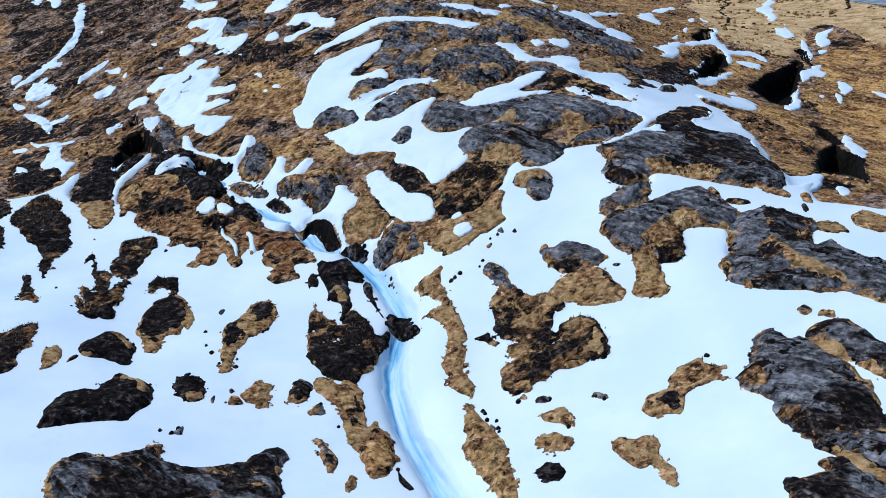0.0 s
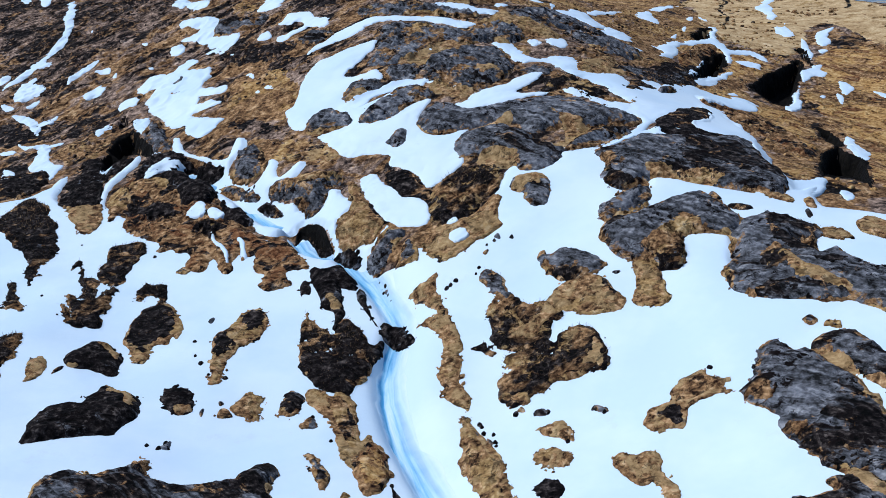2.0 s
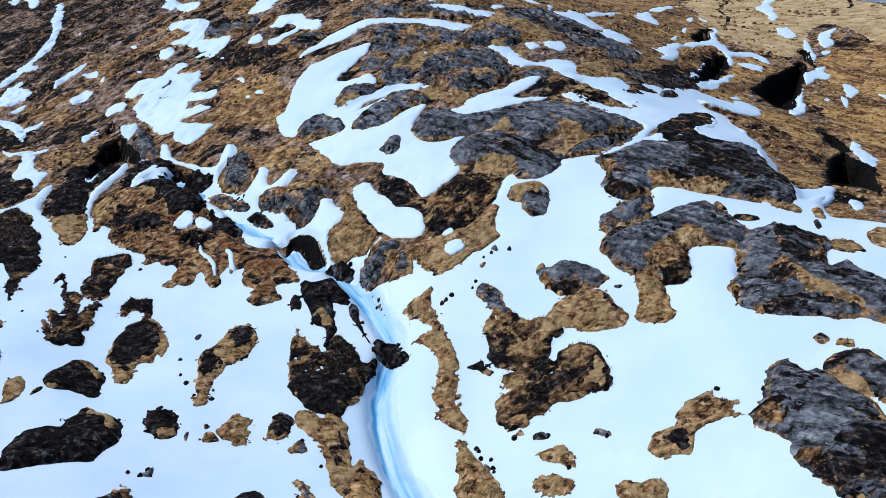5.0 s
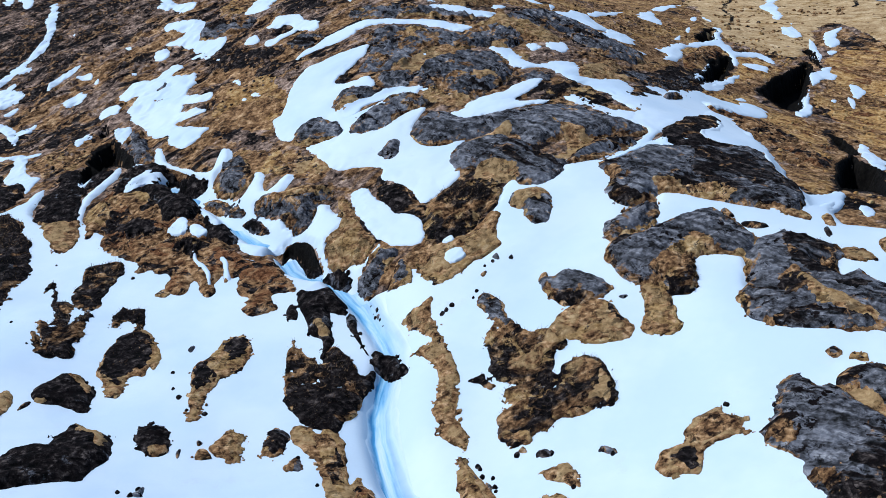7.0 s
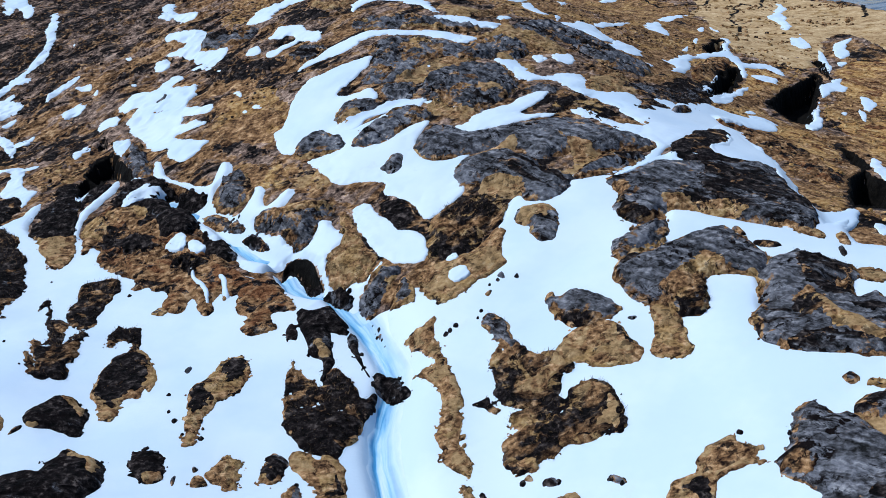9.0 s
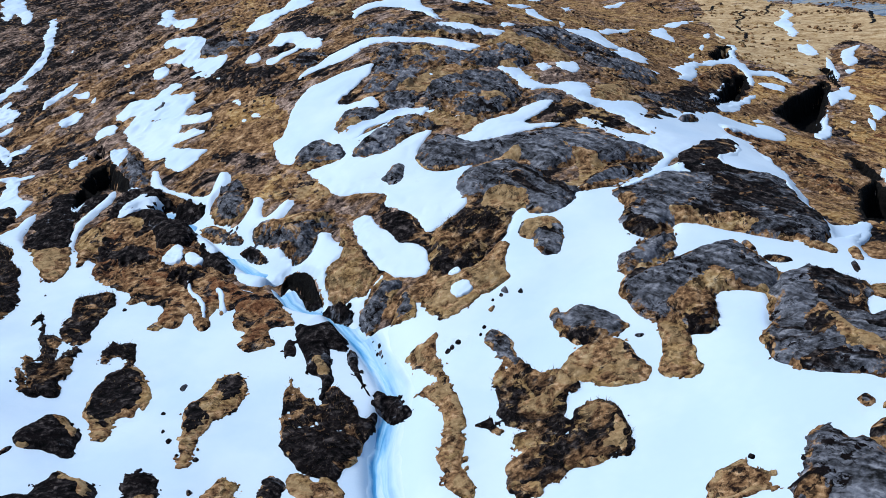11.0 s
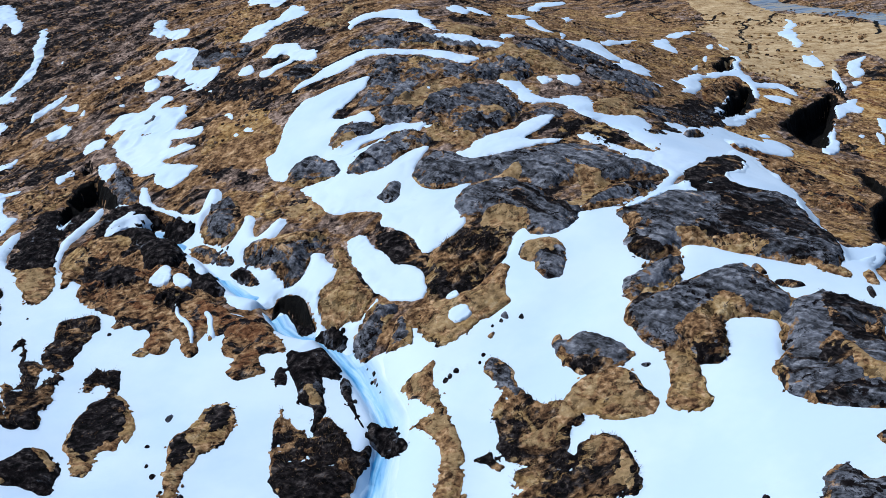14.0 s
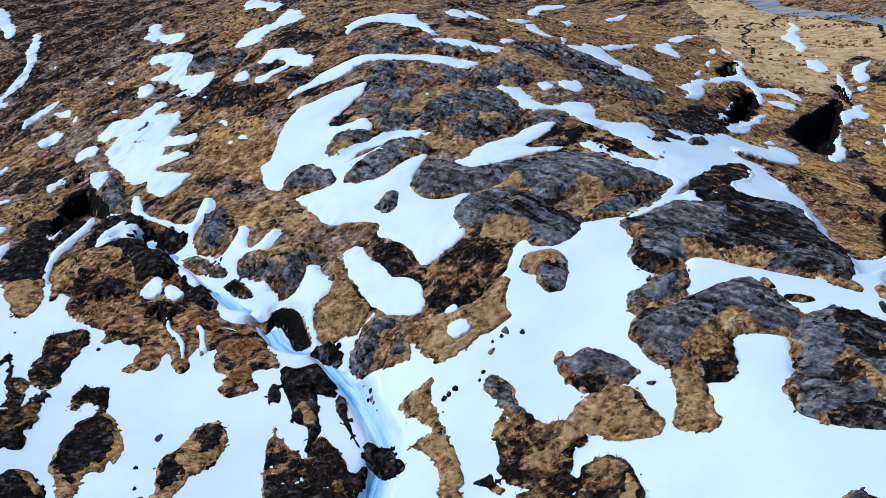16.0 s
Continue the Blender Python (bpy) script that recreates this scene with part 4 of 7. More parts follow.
snow_patch('patch of white old snow lying on brown heath', (65.4, 194.7), (67.3, 197), (69.3, 197.9), (66.6, 193.3), (65.2, 187.6), (63.6, 185.5), (62.9, 187.4), (64.3, 192.3))
snow_patch('small patch of white old snow lying on brown heath', (62, 183.7), (63.2, 184.5), (63.8, 183.3), (61.9, 181.8))
snow_patch('patch of white old snow lying on brown heath', (55.1, 170.2), (57.9, 173.7), (60.3, 175.6), (58.8, 172.6), (60, 171), (58.4, 169.3), (56.9, 169.4), (54, 165.2))
snow_patch('patch of white old snow lying on brown heath', (60.2, 167.7), (61.2, 166.6), (61.3, 164), (59, 160.2), (58.7, 162.3))
snow_patch('small patch of white old snow lying on brown heath', (-57.9, 184.3), (-57.7, 184.8), (-57.3, 183.3))
snow_patch('small patch of white old snow lying on brown heath', (-46.3, 172.4), (-45.8, 172.6), (-45.3, 171.3))
snow_patch('small patch of white old snow lying on brown heath', (-42.4, 160.3), (-42.1, 161), (-41.7, 160))
snow_patch('small patch of white old snow lying on brown heath', (-29.7, 156.4), (-29.4, 156.4), (-29.2, 155.8))
snow_patch('small patch of white old snow lying on brown heath', (-25.6, 146.9), (-25.2, 147.5), (-24.8, 146))
snow_patch('small patch of white old snow lying on brown heath', (-22.6, 142.1), (-22, 142.4), (-21.7, 141.5))
snow_patch('small patch of white old snow lying on brown heath', (38.4, 148.2), (40, 150.8), (40, 149.1), (38.7, 147.2))
snow_patch('patch of white old snow lying on brown heath', (-61.85, 156.03), (-59.23, 155.33), (-57.67, 154.11), (-56.55, 151.96), (-56.15, 150.29), (-55.05, 148.97), (-54.45, 146.93), (-55.02, 147.02), (-57.01, 150.72), (-59.11, 153.53))
snow_patch('patch of white old snow lying on brown heath', (-56.24, 150.56), (-54.72, 151.76), (-53.76, 153.35), (-53.3, 152.64), (-53.88, 150.19), (-55.26, 149.55))
snow_patch('patch of white old snow lying on brown heath', (-56.34, 144.1), (-54.7, 142.46), (-52.29, 141.82), (-49.34, 141.56), (-49.36, 140.87), (-51.96, 140.81), (-54.39, 141.56), (-56.02, 143.19))
snow_patch('large patch of white old snow lying on brown heath', (-50.7, 138.9), (-48.9, 134.9), (-47.8, 134), (-46.9, 133.8), (-47.2, 131.2), (-47.5, 129.5), (-49, 133.1), (-50.9, 133.5), (-52, 136), (-51.7, 137.5), (-52, 140.1), (-51.7, 141.3), (-50.8, 140.5))
snow_patch('patch of white old snow lying on brown heath', (-45.6, 142.4), (-44.8, 143.8), (-44, 144.4), (-43.1, 142.3), (-44, 141.9), (-44.8, 141.2))
snow_patch('patch of white old snow lying on brown heath', (-40.8, 143.9), (-39.8, 143.9), (-38.6, 143.5), (-38.2, 140.9), (-38, 139), (-39.6, 141.4))
snow_patch('patch of white old snow lying on brown heath', (-44.5, 151.1), (-44.2, 152.2), (-42.9, 151.9), (-41.6, 150.7), (-41.8, 149.2), (-42.8, 148.7), (-43.4, 148.6))
snow_patch('small patch of white old snow lying on brown heath', (-35.4, 132.5), (-34.6, 133.1), (-33.2, 132.3), (-32.5, 131.3), (-33.4, 131.2), (-34.6, 131.4))
snow_patch('patch of white old snow lying on brown heath', (-51.4, 157.4), (-51.4, 158.9), (-50, 159), (-48.9, 159.3), (-47.8, 157.6), (-48.5, 156.5), (-49.6, 156.1), (-50.5, 156))
snow_patch('large patch of white old snow lying on brown heath', (-63.96, 164.07), (-63.82, 166.71), (-62.72, 169.75), (-62, 168.65), (-62.38, 166.58), (-59.39, 164.91), (-58.82, 163.4), (-60.65, 162.13), (-61.48, 160.78), (-62.61, 161.37))
snow_patch('small patch of white old snow lying on brown heath', (-34.9, 117.9), (-34.2, 118.1), (-33.4, 117.3), (-33.8, 116.9))
snow_patch('large patch of white old snow lying on brown heath', (-19.5, 135.0), (-18.2, 135.9), (-17.6, 140.4), (-17.1, 143.1), (-15.8, 145.3), (-14.3, 146.0), (-12.1, 146.7), (-10.3, 147.5), (-8.4, 148.3), (-8.7, 145.9), (-9.7, 144.0), (-11.4, 141.5), (-12.4, 139.8), (-10.8, 138.4), (-9.4, 138.6), (-8.3, 139.1), (-7.2, 137.6), (-7.1, 136.1), (-10.0, 137.0), (-11.4, 136.2), (-11.0, 133.2), (-10.1, 130.1), (-6.9, 131.9), (-4.9, 133.3), (-2.5, 134.2), (-1.3, 134.0), (-2.0, 132.5), (-4.8, 132.1), (-6.8, 129.4), (-9.4, 127.3), (-10.2, 126.7), (-11.3, 129.8), (-13.1, 131.6), (-14.8, 131.8), (-15.7, 129.5), (-16.6, 128.5), (-17.9, 130.1), (-18.9, 132.9))
snow_patch('large patch of white old snow lying on brown heath', (-14.4, 126.8), (-12.1, 127.0), (-10.1, 127.5), (-8.3, 126.2), (-6.0, 126.8), (-4.4, 128.5), (-1.2, 129.6), (-1.7, 127.4), (-2.8, 125.1), (-1.6, 122.3), (0.6, 120.8), (2.9, 121.3), (1.9, 118.7), (2.3, 116.3), (2.19, 114.41), (0.60, 112.86), (-0.90, 111.25), (-1.80, 112.00), (-2.75, 114.30), (-4.3, 116.1), (-5.8, 117.1), (-5.4, 119.0), (-7.0, 119.9), (-9.0, 120.4), (-10.6, 120.8), (-12.1, 122.6), (-12.9, 124.4))
snow_patch('long patch of white old snow lying on brown heath', (-8.7, 115.8), (-7.5, 116.3), (-6.11, 113.78), (-4.18, 111.02), (-2.66, 109.80), (-1.35, 109.02), (-1.08, 105.00), (-2.85, 105.06), (-4.61, 106.24), (-5.83, 107.60), (-7.13, 109.89), (-8.19, 112.67))
snow_patch('small patch of white old snow lying on brown heath', (-60.11, 158.21), (-59.37, 159.52), (-58.64, 159.89), (-58.7, 158.5), (-59.56, 157.81))
snow_patch('large patch of white old snow with brown fingers of heath', (-42.8, 153.7), (-42, 156.1), (-40.8, 157.4), (-39.1, 155.8), (-37.8, 156.6), (-36.9, 159.7), (-35.6, 160.5), (-34.7, 157.7), (-35.6, 156.6), (-35.9, 155.4), (-34.1, 154.6), (-32.2, 154), (-31.4, 151.6), (-32, 150.7), (-32.2, 149.2), (-31.7, 147.6), (-30.1, 146.7), (-28.9, 146.5), (-28.4, 144.4), (-29.7, 144.6), (-31.4, 145.8), (-32.4, 145.4), (-32.6, 143.6), (-31.2, 142.9), (-29.7, 143), (-28.3, 142.2), (-28.3, 141.2), (-29.7, 141), (-31.6, 141.5), (-32.5, 141.1), (-31.3, 139.4), (-29.2, 138.5), (-27.4, 137.2), (-28.2, 136.5), (-28.4, 135.2), (-28.7, 133.8), (-29.8, 133.4), (-31.1, 134.8), (-32, 136), (-32.5, 138.2), (-33.8, 138.5), (-35.2, 140.1), (-36.3, 142.7), (-37.9, 144.5), (-39.7, 147.4), (-39.5, 150.5), (-39.2, 152.2), (-40.2, 152.7), (-40.9, 151.5))
snow_patch('patch of white old snow lying on brown heath', (6.1, 145.0), (8.6, 146.1), (9.7, 143.3), (11.0, 140.3), (12.4, 140.1), (14.1, 141.0), (16.7, 142.9), (17.3, 139.8), (16.4, 136.5), (14.8, 136.3), (13.9, 138.3), (12.2, 139.1), (10.0, 138.2), (9.1, 138.9), (8.9, 140.8), (7.5, 142.9))
snow_patch('patch of white old snow lying on brown heath', (1.4, 127.1), (3.2, 127.6), (3.8, 129.4), (6.2, 131.0), (7.9, 132.0), (10.5, 135.2), (12.7, 135.8), (11.7, 133.7), (10.3, 131.8), (8.6, 129.8), (9.4, 128.8), (13.4, 129.3), (11.3, 127.8), (7.6, 126.7), (6.0, 125.7), (3.9, 125.5), (1.5, 126.3))
snow_patch('small patch of white old snow lying on brown heath', (2.7, 134.4), (3.8, 135.3), (4.9, 134.5), (3.8, 133.8))
snow_patch('large patch of white old snow lying on brown heath', (13.9, 138.3), (16.5, 137.5), (18.1, 137.1), (19.3, 136.9), (22.3, 139.2), (22.9, 134.2), (24.9, 136.7), (28.1, 139.9), (32.5, 145.7), (34.6, 146.7), (33.1, 137.4), (34.7, 136.5), (36.1, 134.6), (33.4, 129.5), (29.2, 126.6), (25.2, 124.0), (22.8, 119.9), (21.8, 117.2), (19.0, 115.6), (16.33, 114.15), (13.10, 113.23), (12.69, 113.95), (15.9, 115.8), (20.6, 118.1), (22.5, 121.8), (21.2, 123.1), (19.5, 125.3), (22.0, 126.6), (21.2, 128.8), (20.2, 130.0), (19.6, 133.1), (17.8, 135.0), (16.0, 135.5))
snow_patch('long patch of white old snow lying on brown heath', (13.2, 131.4), (15.4, 131.1), (17.5, 128.7), (19.7, 127.3), (22.0, 126.8), (21.6, 122.5), (20.7, 123.1), (18.4, 126.0), (16.6, 127.2), (14.4, 129.1))
snow_patch('patch of white old snow lying on brown heath', (24.3, 138.5), (25.7, 137.2), (27.7, 139.3), (25.8, 140.1))
snow_patch('small long patch of white old snow lying on brown heath', (57.9, 161.6), (58.4, 160.1), (57.4, 156.5), (57.0, 157.3))
snow_patch('patch of white old snow lying on brown heath', (63.5, 163.1), (65.6, 161.8), (69.0, 159.3), (66.2, 158.5), (64.3, 160.2))
snow_patch('long patch of white old snow lying on brown heath', (51.0, 138.4), (52.4, 139.8), (52.5, 135.4), (52.1, 131.2), (49.4, 125.5), (48.6, 126.8), (49.8, 132.4))
snow_patch('patch of white old snow lying on brown heath', (38.8, 147.1), (41.6, 147.6), (41.5, 144.3), (37.9, 142.1))
snow_patch('patch of white old snow lying on brown heath', (39.9, 136.7), (41.5, 135.5), (43.2, 133.3), (40.3, 132.9))
snow_patch('small patch of white old snow lying on brown heath', (38.70, 104.76), (39.89, 104.59), (39.42, 102.07), (38.32, 101.60))
snow_patch('long patch of white old snow lying on brown heath', (-2.5, 133.7), (0.7, 131.3), (3.4, 131.0), (4.1, 131.4))
snow_patch('small patch of white old snow lying on brown heath', (-26.2, 148.1), (-25.9, 148.4), (-25.3, 147.7), (-25.6, 147.2))
snow_patch('small patch of white old snow lying on brown heath', (-22.9, 142.6), (-22.6, 142.9), (-21.9, 142.2), (-22.3, 141.8))
snow_patch('small patch of white old snow lying on brown heath', (54.7, 158.9), (55.3, 159.8), (55.8, 159.6), (55.0, 158.3))
snow_patch('small patch of white old snow lying on brown heath', (-24.0, 142.0), (-23.8, 142.2), (-23.4, 141.8), (-23.6, 141.4))
snow_patch('small patch of white old snow lying on brown heath', (11.2, 146.3), (11.5, 147.0), (12.1, 146.6), (11.6, 145.7))
snow_patch('small patch of white old snow lying on brown heath', (12.3, 146.0), (12.7, 146.6), (13.1, 146.4), (12.7, 145.5))
snow_patch('small patch of white old snow lying on brown heath', (-1.8, 143.5), (-1.6, 143.8), (-1.2, 143.5), (-1.4, 143.0))
snow_patch('small patch of white old snow lying on brown heath', (-8.3, 134.1), (-8.1, 134.2), (-7.8, 134.0), (-8.0, 133.7))
snow_patch('patch of white old snow lying on brown heath', (13.6, 148.2), (16.3, 151.2), (16.6, 148.0), (14.7, 146.0))
snow_patch('shaded snow lying in a deep black gully', (34.7, 158.5), (34.8, 155.2), (35.1, 150.9), (37.0, 151.9), (39.9, 166.8), (36.5, 159.6))
snow_patch('shaded snow lying in a deep black gully', (34.24, 156.02), (35.31, 157.41), (35.71, 152.83), (38.1, 157.1), (39.52, 157.37), (37.69, 152.55), (34.88, 148.18), (33.68, 149.16))
snow_patch('shaded snow lying in a deep black gully', (53.1, 170.8), (55.3, 174.0), (51.0, 158.9), (48.7, 153.2), (51.4, 164.6), (53.3, 169.2))

# ---- rocks ----
rock_outcrop('large grey weathered rock slab bedded in brown heath', (-10.08, 141.08), (-8.65, 145.04), (-8.24, 148.02), (-9.98, 150.73), (-8.33, 152.59), (-5.4, 152.83), (-1.72, 152.35), (1.54, 149.25), (4.59, 147.9), (2.21, 145.24), (-0.59, 144.75), (-2.44, 142.57), (-3.76, 140.23), (-6.34, 140.22), (-8.38, 140.14))
rock_outcrop('large grey weathered rock slab bedded in brown heath', (-2.5, 138.12), (-1.25, 140.63), (1.14, 142.59), (3.91, 143.4), (6.67, 143.13), (8.38, 140.35), (8.84, 136.55), (7.9, 133.94), (5.65, 131.07), (3.6, 130.68), (1.06, 130.96), (-2.03, 133.52), (-2.32, 135.27))
rock_outcrop('grey weathered rock slab bedded in brown heath', (4.8, 151.3), (7.3, 151.9), (10.2, 151.2), (11.2, 148.3), (9.4, 145.3), (7.4, 145.5), (5.2, 144.6), (1.5, 145.3), (-0.8, 146.0), (-2.3, 147.0), (-0.0, 148.7), (3.0, 147.7))
rock_outcrop('dark grey weathered rock slab bedded in brown heath', (-7.68, 137.09), (-7.26, 139.56), (-4.95, 139.15), (-2.63, 138.16), (-2.07, 136.05), (-3.49, 134.66), (-6.14, 135.25))
rock_outcrop('grey weathered rock slab bedded in brown heath', (9.8, 135.9), (11.0, 137.7), (12.5, 138.1), (13.7, 135.7), (13.6, 134.6), (11.8, 134.7), (10.1, 134.7))
rock_outcrop('grey weathered rock slab bedded in brown heath', (-10.2, 126.6), (-9.3, 129.0), (-7.6, 131.2), (-5.6, 132.7), (-3.5, 133.6), (-1.3, 132.0), (-0.6, 130.2), (-2.4, 129.3), (-5.0, 127.8), (-6.0, 126.3), (-8.0, 125.6))
rock_outcrop('grey weathered rock slab bedded in brown heath', (-16.7, 128.3), (-16.0, 130.8), (-14.6, 132.0), (-13.1, 131.8), (-11.1, 129.6), (-10.2, 127.5), (-12.1, 127.1), (-14.2, 127.6), (-15.4, 126.7))
rock_outcrop('large long grey weathered rock slab bedded in brown heath', (-3.1, 124.1), (-2.5, 126.6), (-1.0, 127.9), (1.3, 126.8), (2.6, 125.1), (5.2, 125.2), (7.2, 125.7), (9.9, 126.3), (13.2, 127.1), (15.8, 126.1), (17.6, 124.5), (20.5, 122.3), (22.2, 121.0), (21.1, 119.5), (18.8, 119.2), (15.6, 118.7), (13.1, 118.7), (9.9, 117.6), (8.2, 119.9), (5.7, 121.3), (3.8, 121.0), (1.9, 120.8), (-0.0, 120.4), (-1.6, 121.0), (-2.9, 123.3))
rock_outcrop('large grey weathered rock slab bedded in brown heath', (1.2, 118.0), (2.1, 119.8), (3.5, 120.6), (5.7, 120.7), (7.3, 120.1), (9.3, 117.9), (10.4, 115.8), (12.15, 114.78), (12.75, 113.40), (11.61, 110.56), (10.05, 109.38), (8.23, 109.98), (7.62, 111.73), (6.04, 113.48), (4.27, 114.80), (2.3, 115.3))
rock_outcrop('grey weathered rock slab bedded in brown heath', (-6.9, 121.5), (-5.8, 122.7), (-5.6, 123.7), (-4.2, 123.9), (-3.4, 122.7), (-3.8, 120.5), (-5.4, 120.1))
crag = rock_outcrop('grey weathered rock slab bedded in brown heath', (6.83, 107.72), (7.58, 108.85), (8.75, 109.00), (10.02, 108.93), (10.77, 107.51), (10.78, 105.46), (10.12, 103.50), (8.68, 103.47), (8.09, 104.72), (7.98, 105.84), (7.01, 106.76))
drape(crag, 'dead_grass', GRASS, (6.91, 107.27), (7.46, 108.48), (8.73, 109.03), (9.77, 108.6), (10.34, 107.11), (9.59, 106.24), (8.74, 106.87), (8.18, 106.33), (8.45, 105), (7.91, 104.67), (7.12, 106.16))
rock_outcrop('dark grey weathered rock outcrop standing out of snow', (-7.31, 102.61), (-6.27, 104.57), (-5.35, 105.77), (-4.17, 105.22), (-3.57, 104.28), (-4.65, 102.62), (-5.42, 100.90), (-6.64, 100.50), (-7.14, 101.43))
rock_outcrop('dark grey weathered rock outcrop standing out of snow', (-3.74, 102.27), (-3.10, 103.52), (-2.21, 101.26), (-2.17, 99.38), (-3.38, 99.46), (-3.97, 100.69))
rock_outcrop('small dark grey weathered rock outcrop standing out of snow', (-10.69, 77.54), (-10.18, 78.26), (-9.53, 77.23), (-9.98, 76.75), (-10.45, 76.98))
rock_outcrop('small dark grey weathered rock outcrop standing out of snow', (-26.25, 102.76), (-25.49, 103.79), (-24.44, 102.87), (-25.18, 102.30))
rock_outcrop('small dark grey weathered rock outcrop standing out of snow', (27.52, 79.32), (28.34, 79.77), (28.54, 78.63), (27.91, 78.22), (27.56, 78.67))
rock_outcrop('small dark grey weathered rock outcrop standing out of snow', (28.90, 78.25), (29.65, 78.31), (29.93, 77.15), (29.37, 77.40))
crag = rock_outcrop('large dark grey weathered rock outcrop standing out of snow', (15.76, 111.99), (17.46, 113.62), (19.2, 115.4), (21.5, 116.4), (25.1, 116.0), (28.2, 116.0), (31.1, 117.7), (33.6, 117.4), (33.31, 112.42), (33.13, 107.52), (33.64, 105.21), (33.28, 102.92), (32.07, 100.76), (30.33, 101.63), (27.98, 102.10), (25.67, 104.11), (23.14, 105.42), (20.44, 106.15), (19.68, 104.88), (18.41, 103.87), (16.77, 104.02), (15.88, 105.35), (15.84, 107.28), (16.67, 108.92), (16.06, 110.57))
drape(crag, 'rubble', DARK_ROCK, (25.98, 115.91), (28.64, 117.95), (30.72, 118.71), (32.74, 116.31), (33.14, 112.65), (33.26, 107.91), (33.63, 105.24), (32.96, 102.68), (31.82, 101.77), (30.38, 101.87), (28.04, 102.41), (25.74, 103.81), (25.44, 105.89), (24.15, 107.22), (24.26, 110.35))
drape(crag, 'brown_ledge', MOSS, (19.76, 107.78), (22.52, 107), (23.17, 106.25), (26.89, 105.41), (27.73, 104.21), (25.98, 103.78), (22.91, 104.96), (20.26, 106.11))
drape(crag, 'brown_edge', BROWN_HEATHER, (16.09, 110.9), (17.18, 110.14), (17.5, 108.58), (16.6, 107.46), (17.98, 104.82), (20.44, 105.62), (20.12, 103.8), (17.29, 103.67), (15.91, 105.48), (15.94, 107.28), (16.74, 108.94))
rock_outcrop('dark grey weathered rock outcrop standing out of snow', (14.61, 100.62), (14.99, 101.62), (16.20, 101.76), (17.47, 103.15), (18.97, 103.90), (20.17, 103.42), (19.53, 101.54), (18.81, 100.31), (17.83, 99.87), (16.98, 99.48), (15.84, 98.88), (14.98, 98.78))
crag = rock_outcrop('large dark grey weathered rock outcrop standing out of snow', (14.29, 96.86), (14.75, 98.14), (16.42, 99.31), (18.34, 99.72), (20.86, 100.38), (22.91, 101.25), (24.76, 101.08), (26.10, 99.29), (26.81, 96.64), (26.76, 94.13), (25.32, 93.80), (23.91, 94.29), (22.03, 94.81), (21.21, 94.24), (21.18, 92.62), (21.17, 91.22), (20.25, 90.69), (19.27, 90.72), (18.64, 91.36), (18.03, 92.30), (16.80, 92.41), (15.64, 94.01), (14.82, 95.64))
drape(crag, 'brown_ledge', BROWN_HEATHER, (14.81, 98.22), (16.4, 99.23), (18.63, 99.44), (20.31, 99.24), (19.45, 98.53), (16.95, 98.02), (15.17, 97.29))
drape(crag, 'brown_edge', MOSS, (17.72, 93.77), (19.28, 94.74), (20.8, 96.69), (23.16, 96.57), (23.12, 94.82), (21.39, 94.8), (21.01, 92.8), (19.63, 91.48), (18.18, 92.3))
crag = rock_outcrop('large dark grey weathered rock outcrop standing out of snow', (23.53, 87.99), (24.26, 89.15), (25.25, 90.30), (25.32, 92.18), (25.29, 93.91), (26.91, 95.69), (28.73, 96.39), (29.46, 97.22), (30.16, 95.93), (31.50, 95.16), (32.64, 93.81), (33.17, 91.89), (31.62, 91.69), (30.75, 91.22), (31.34, 90.17), (31.94, 88.93), (33.60, 89.63), (33.79, 87.69), (34.52, 85.91), (36.26, 84.53), (39.57, 82.22), (36.64, 74.98), (33.95, 78.02), (32.94, 79.81), (31.94, 80.79), (30.16, 80.73), (28.67, 81.70), (27.13, 82.56), (25.63, 83.75), (24.10, 85.03), (23.67, 86.47))
drape(crag, 'rubble', DARK_ROCK, (24.98, 84.38), (27.47, 84.38), (29.33, 83.76), (31.58, 81.93), (31.84, 80.92), (30.05, 80.93), (27.29, 82.4))
drape(crag, 'rubble', DARK_ROCK, (29.26, 96.29), (31.7, 94.21), (33.16, 92.26), (31.73, 91.35), (30.76, 90.82), (32, 88.08), (32.81, 85.48), (31.11, 85.44), (29.51, 88.42), (28.59, 92.2))
drape(crag, 'brown_ledge', BROWN_HEATHER, (27.12, 89.22), (28.37, 90.56), (28.96, 88.78), (29, 86.75), (28.02, 86.3), (26.68, 86.02), (26.4, 87.34))
rock_outcrop('grey weathered rock slab bedded in brown heath', (-34.4, 170.0), (-33.9, 172.2), (-29.7, 171.1), (-25.6, 168.2), (-26.8, 163.5), (-30.4, 164.3), (-33.0, 164.6))
rock_outcrop('grey weathered rock slab bedded in brown heath', (-19.6, 155.8), (-16.8, 156.3), (-14.9, 153.8), (-16.4, 151.5), (-19.2, 152.3), (-21.0, 154.3))
rock_outcrop('large long grey weathered rock slab bedded in brown heath', (-12.3, 161.2), (-7.4, 161.5), (-1.7, 159.7), (2.3, 156.6), (5.6, 155.2), (2.3, 153.7), (-1.6, 155.6), (-7.2, 156.5), (-10.9, 157.3))
rock_outcrop('large grey weathered rock slab bedded in brown heath', (17.7, 159.9), (21.4, 161.5), (25.0, 157.6), (28.6, 157.4), (26.5, 151.4), (22.2, 148.9), (19.5, 152.3), (17.2, 154.3))
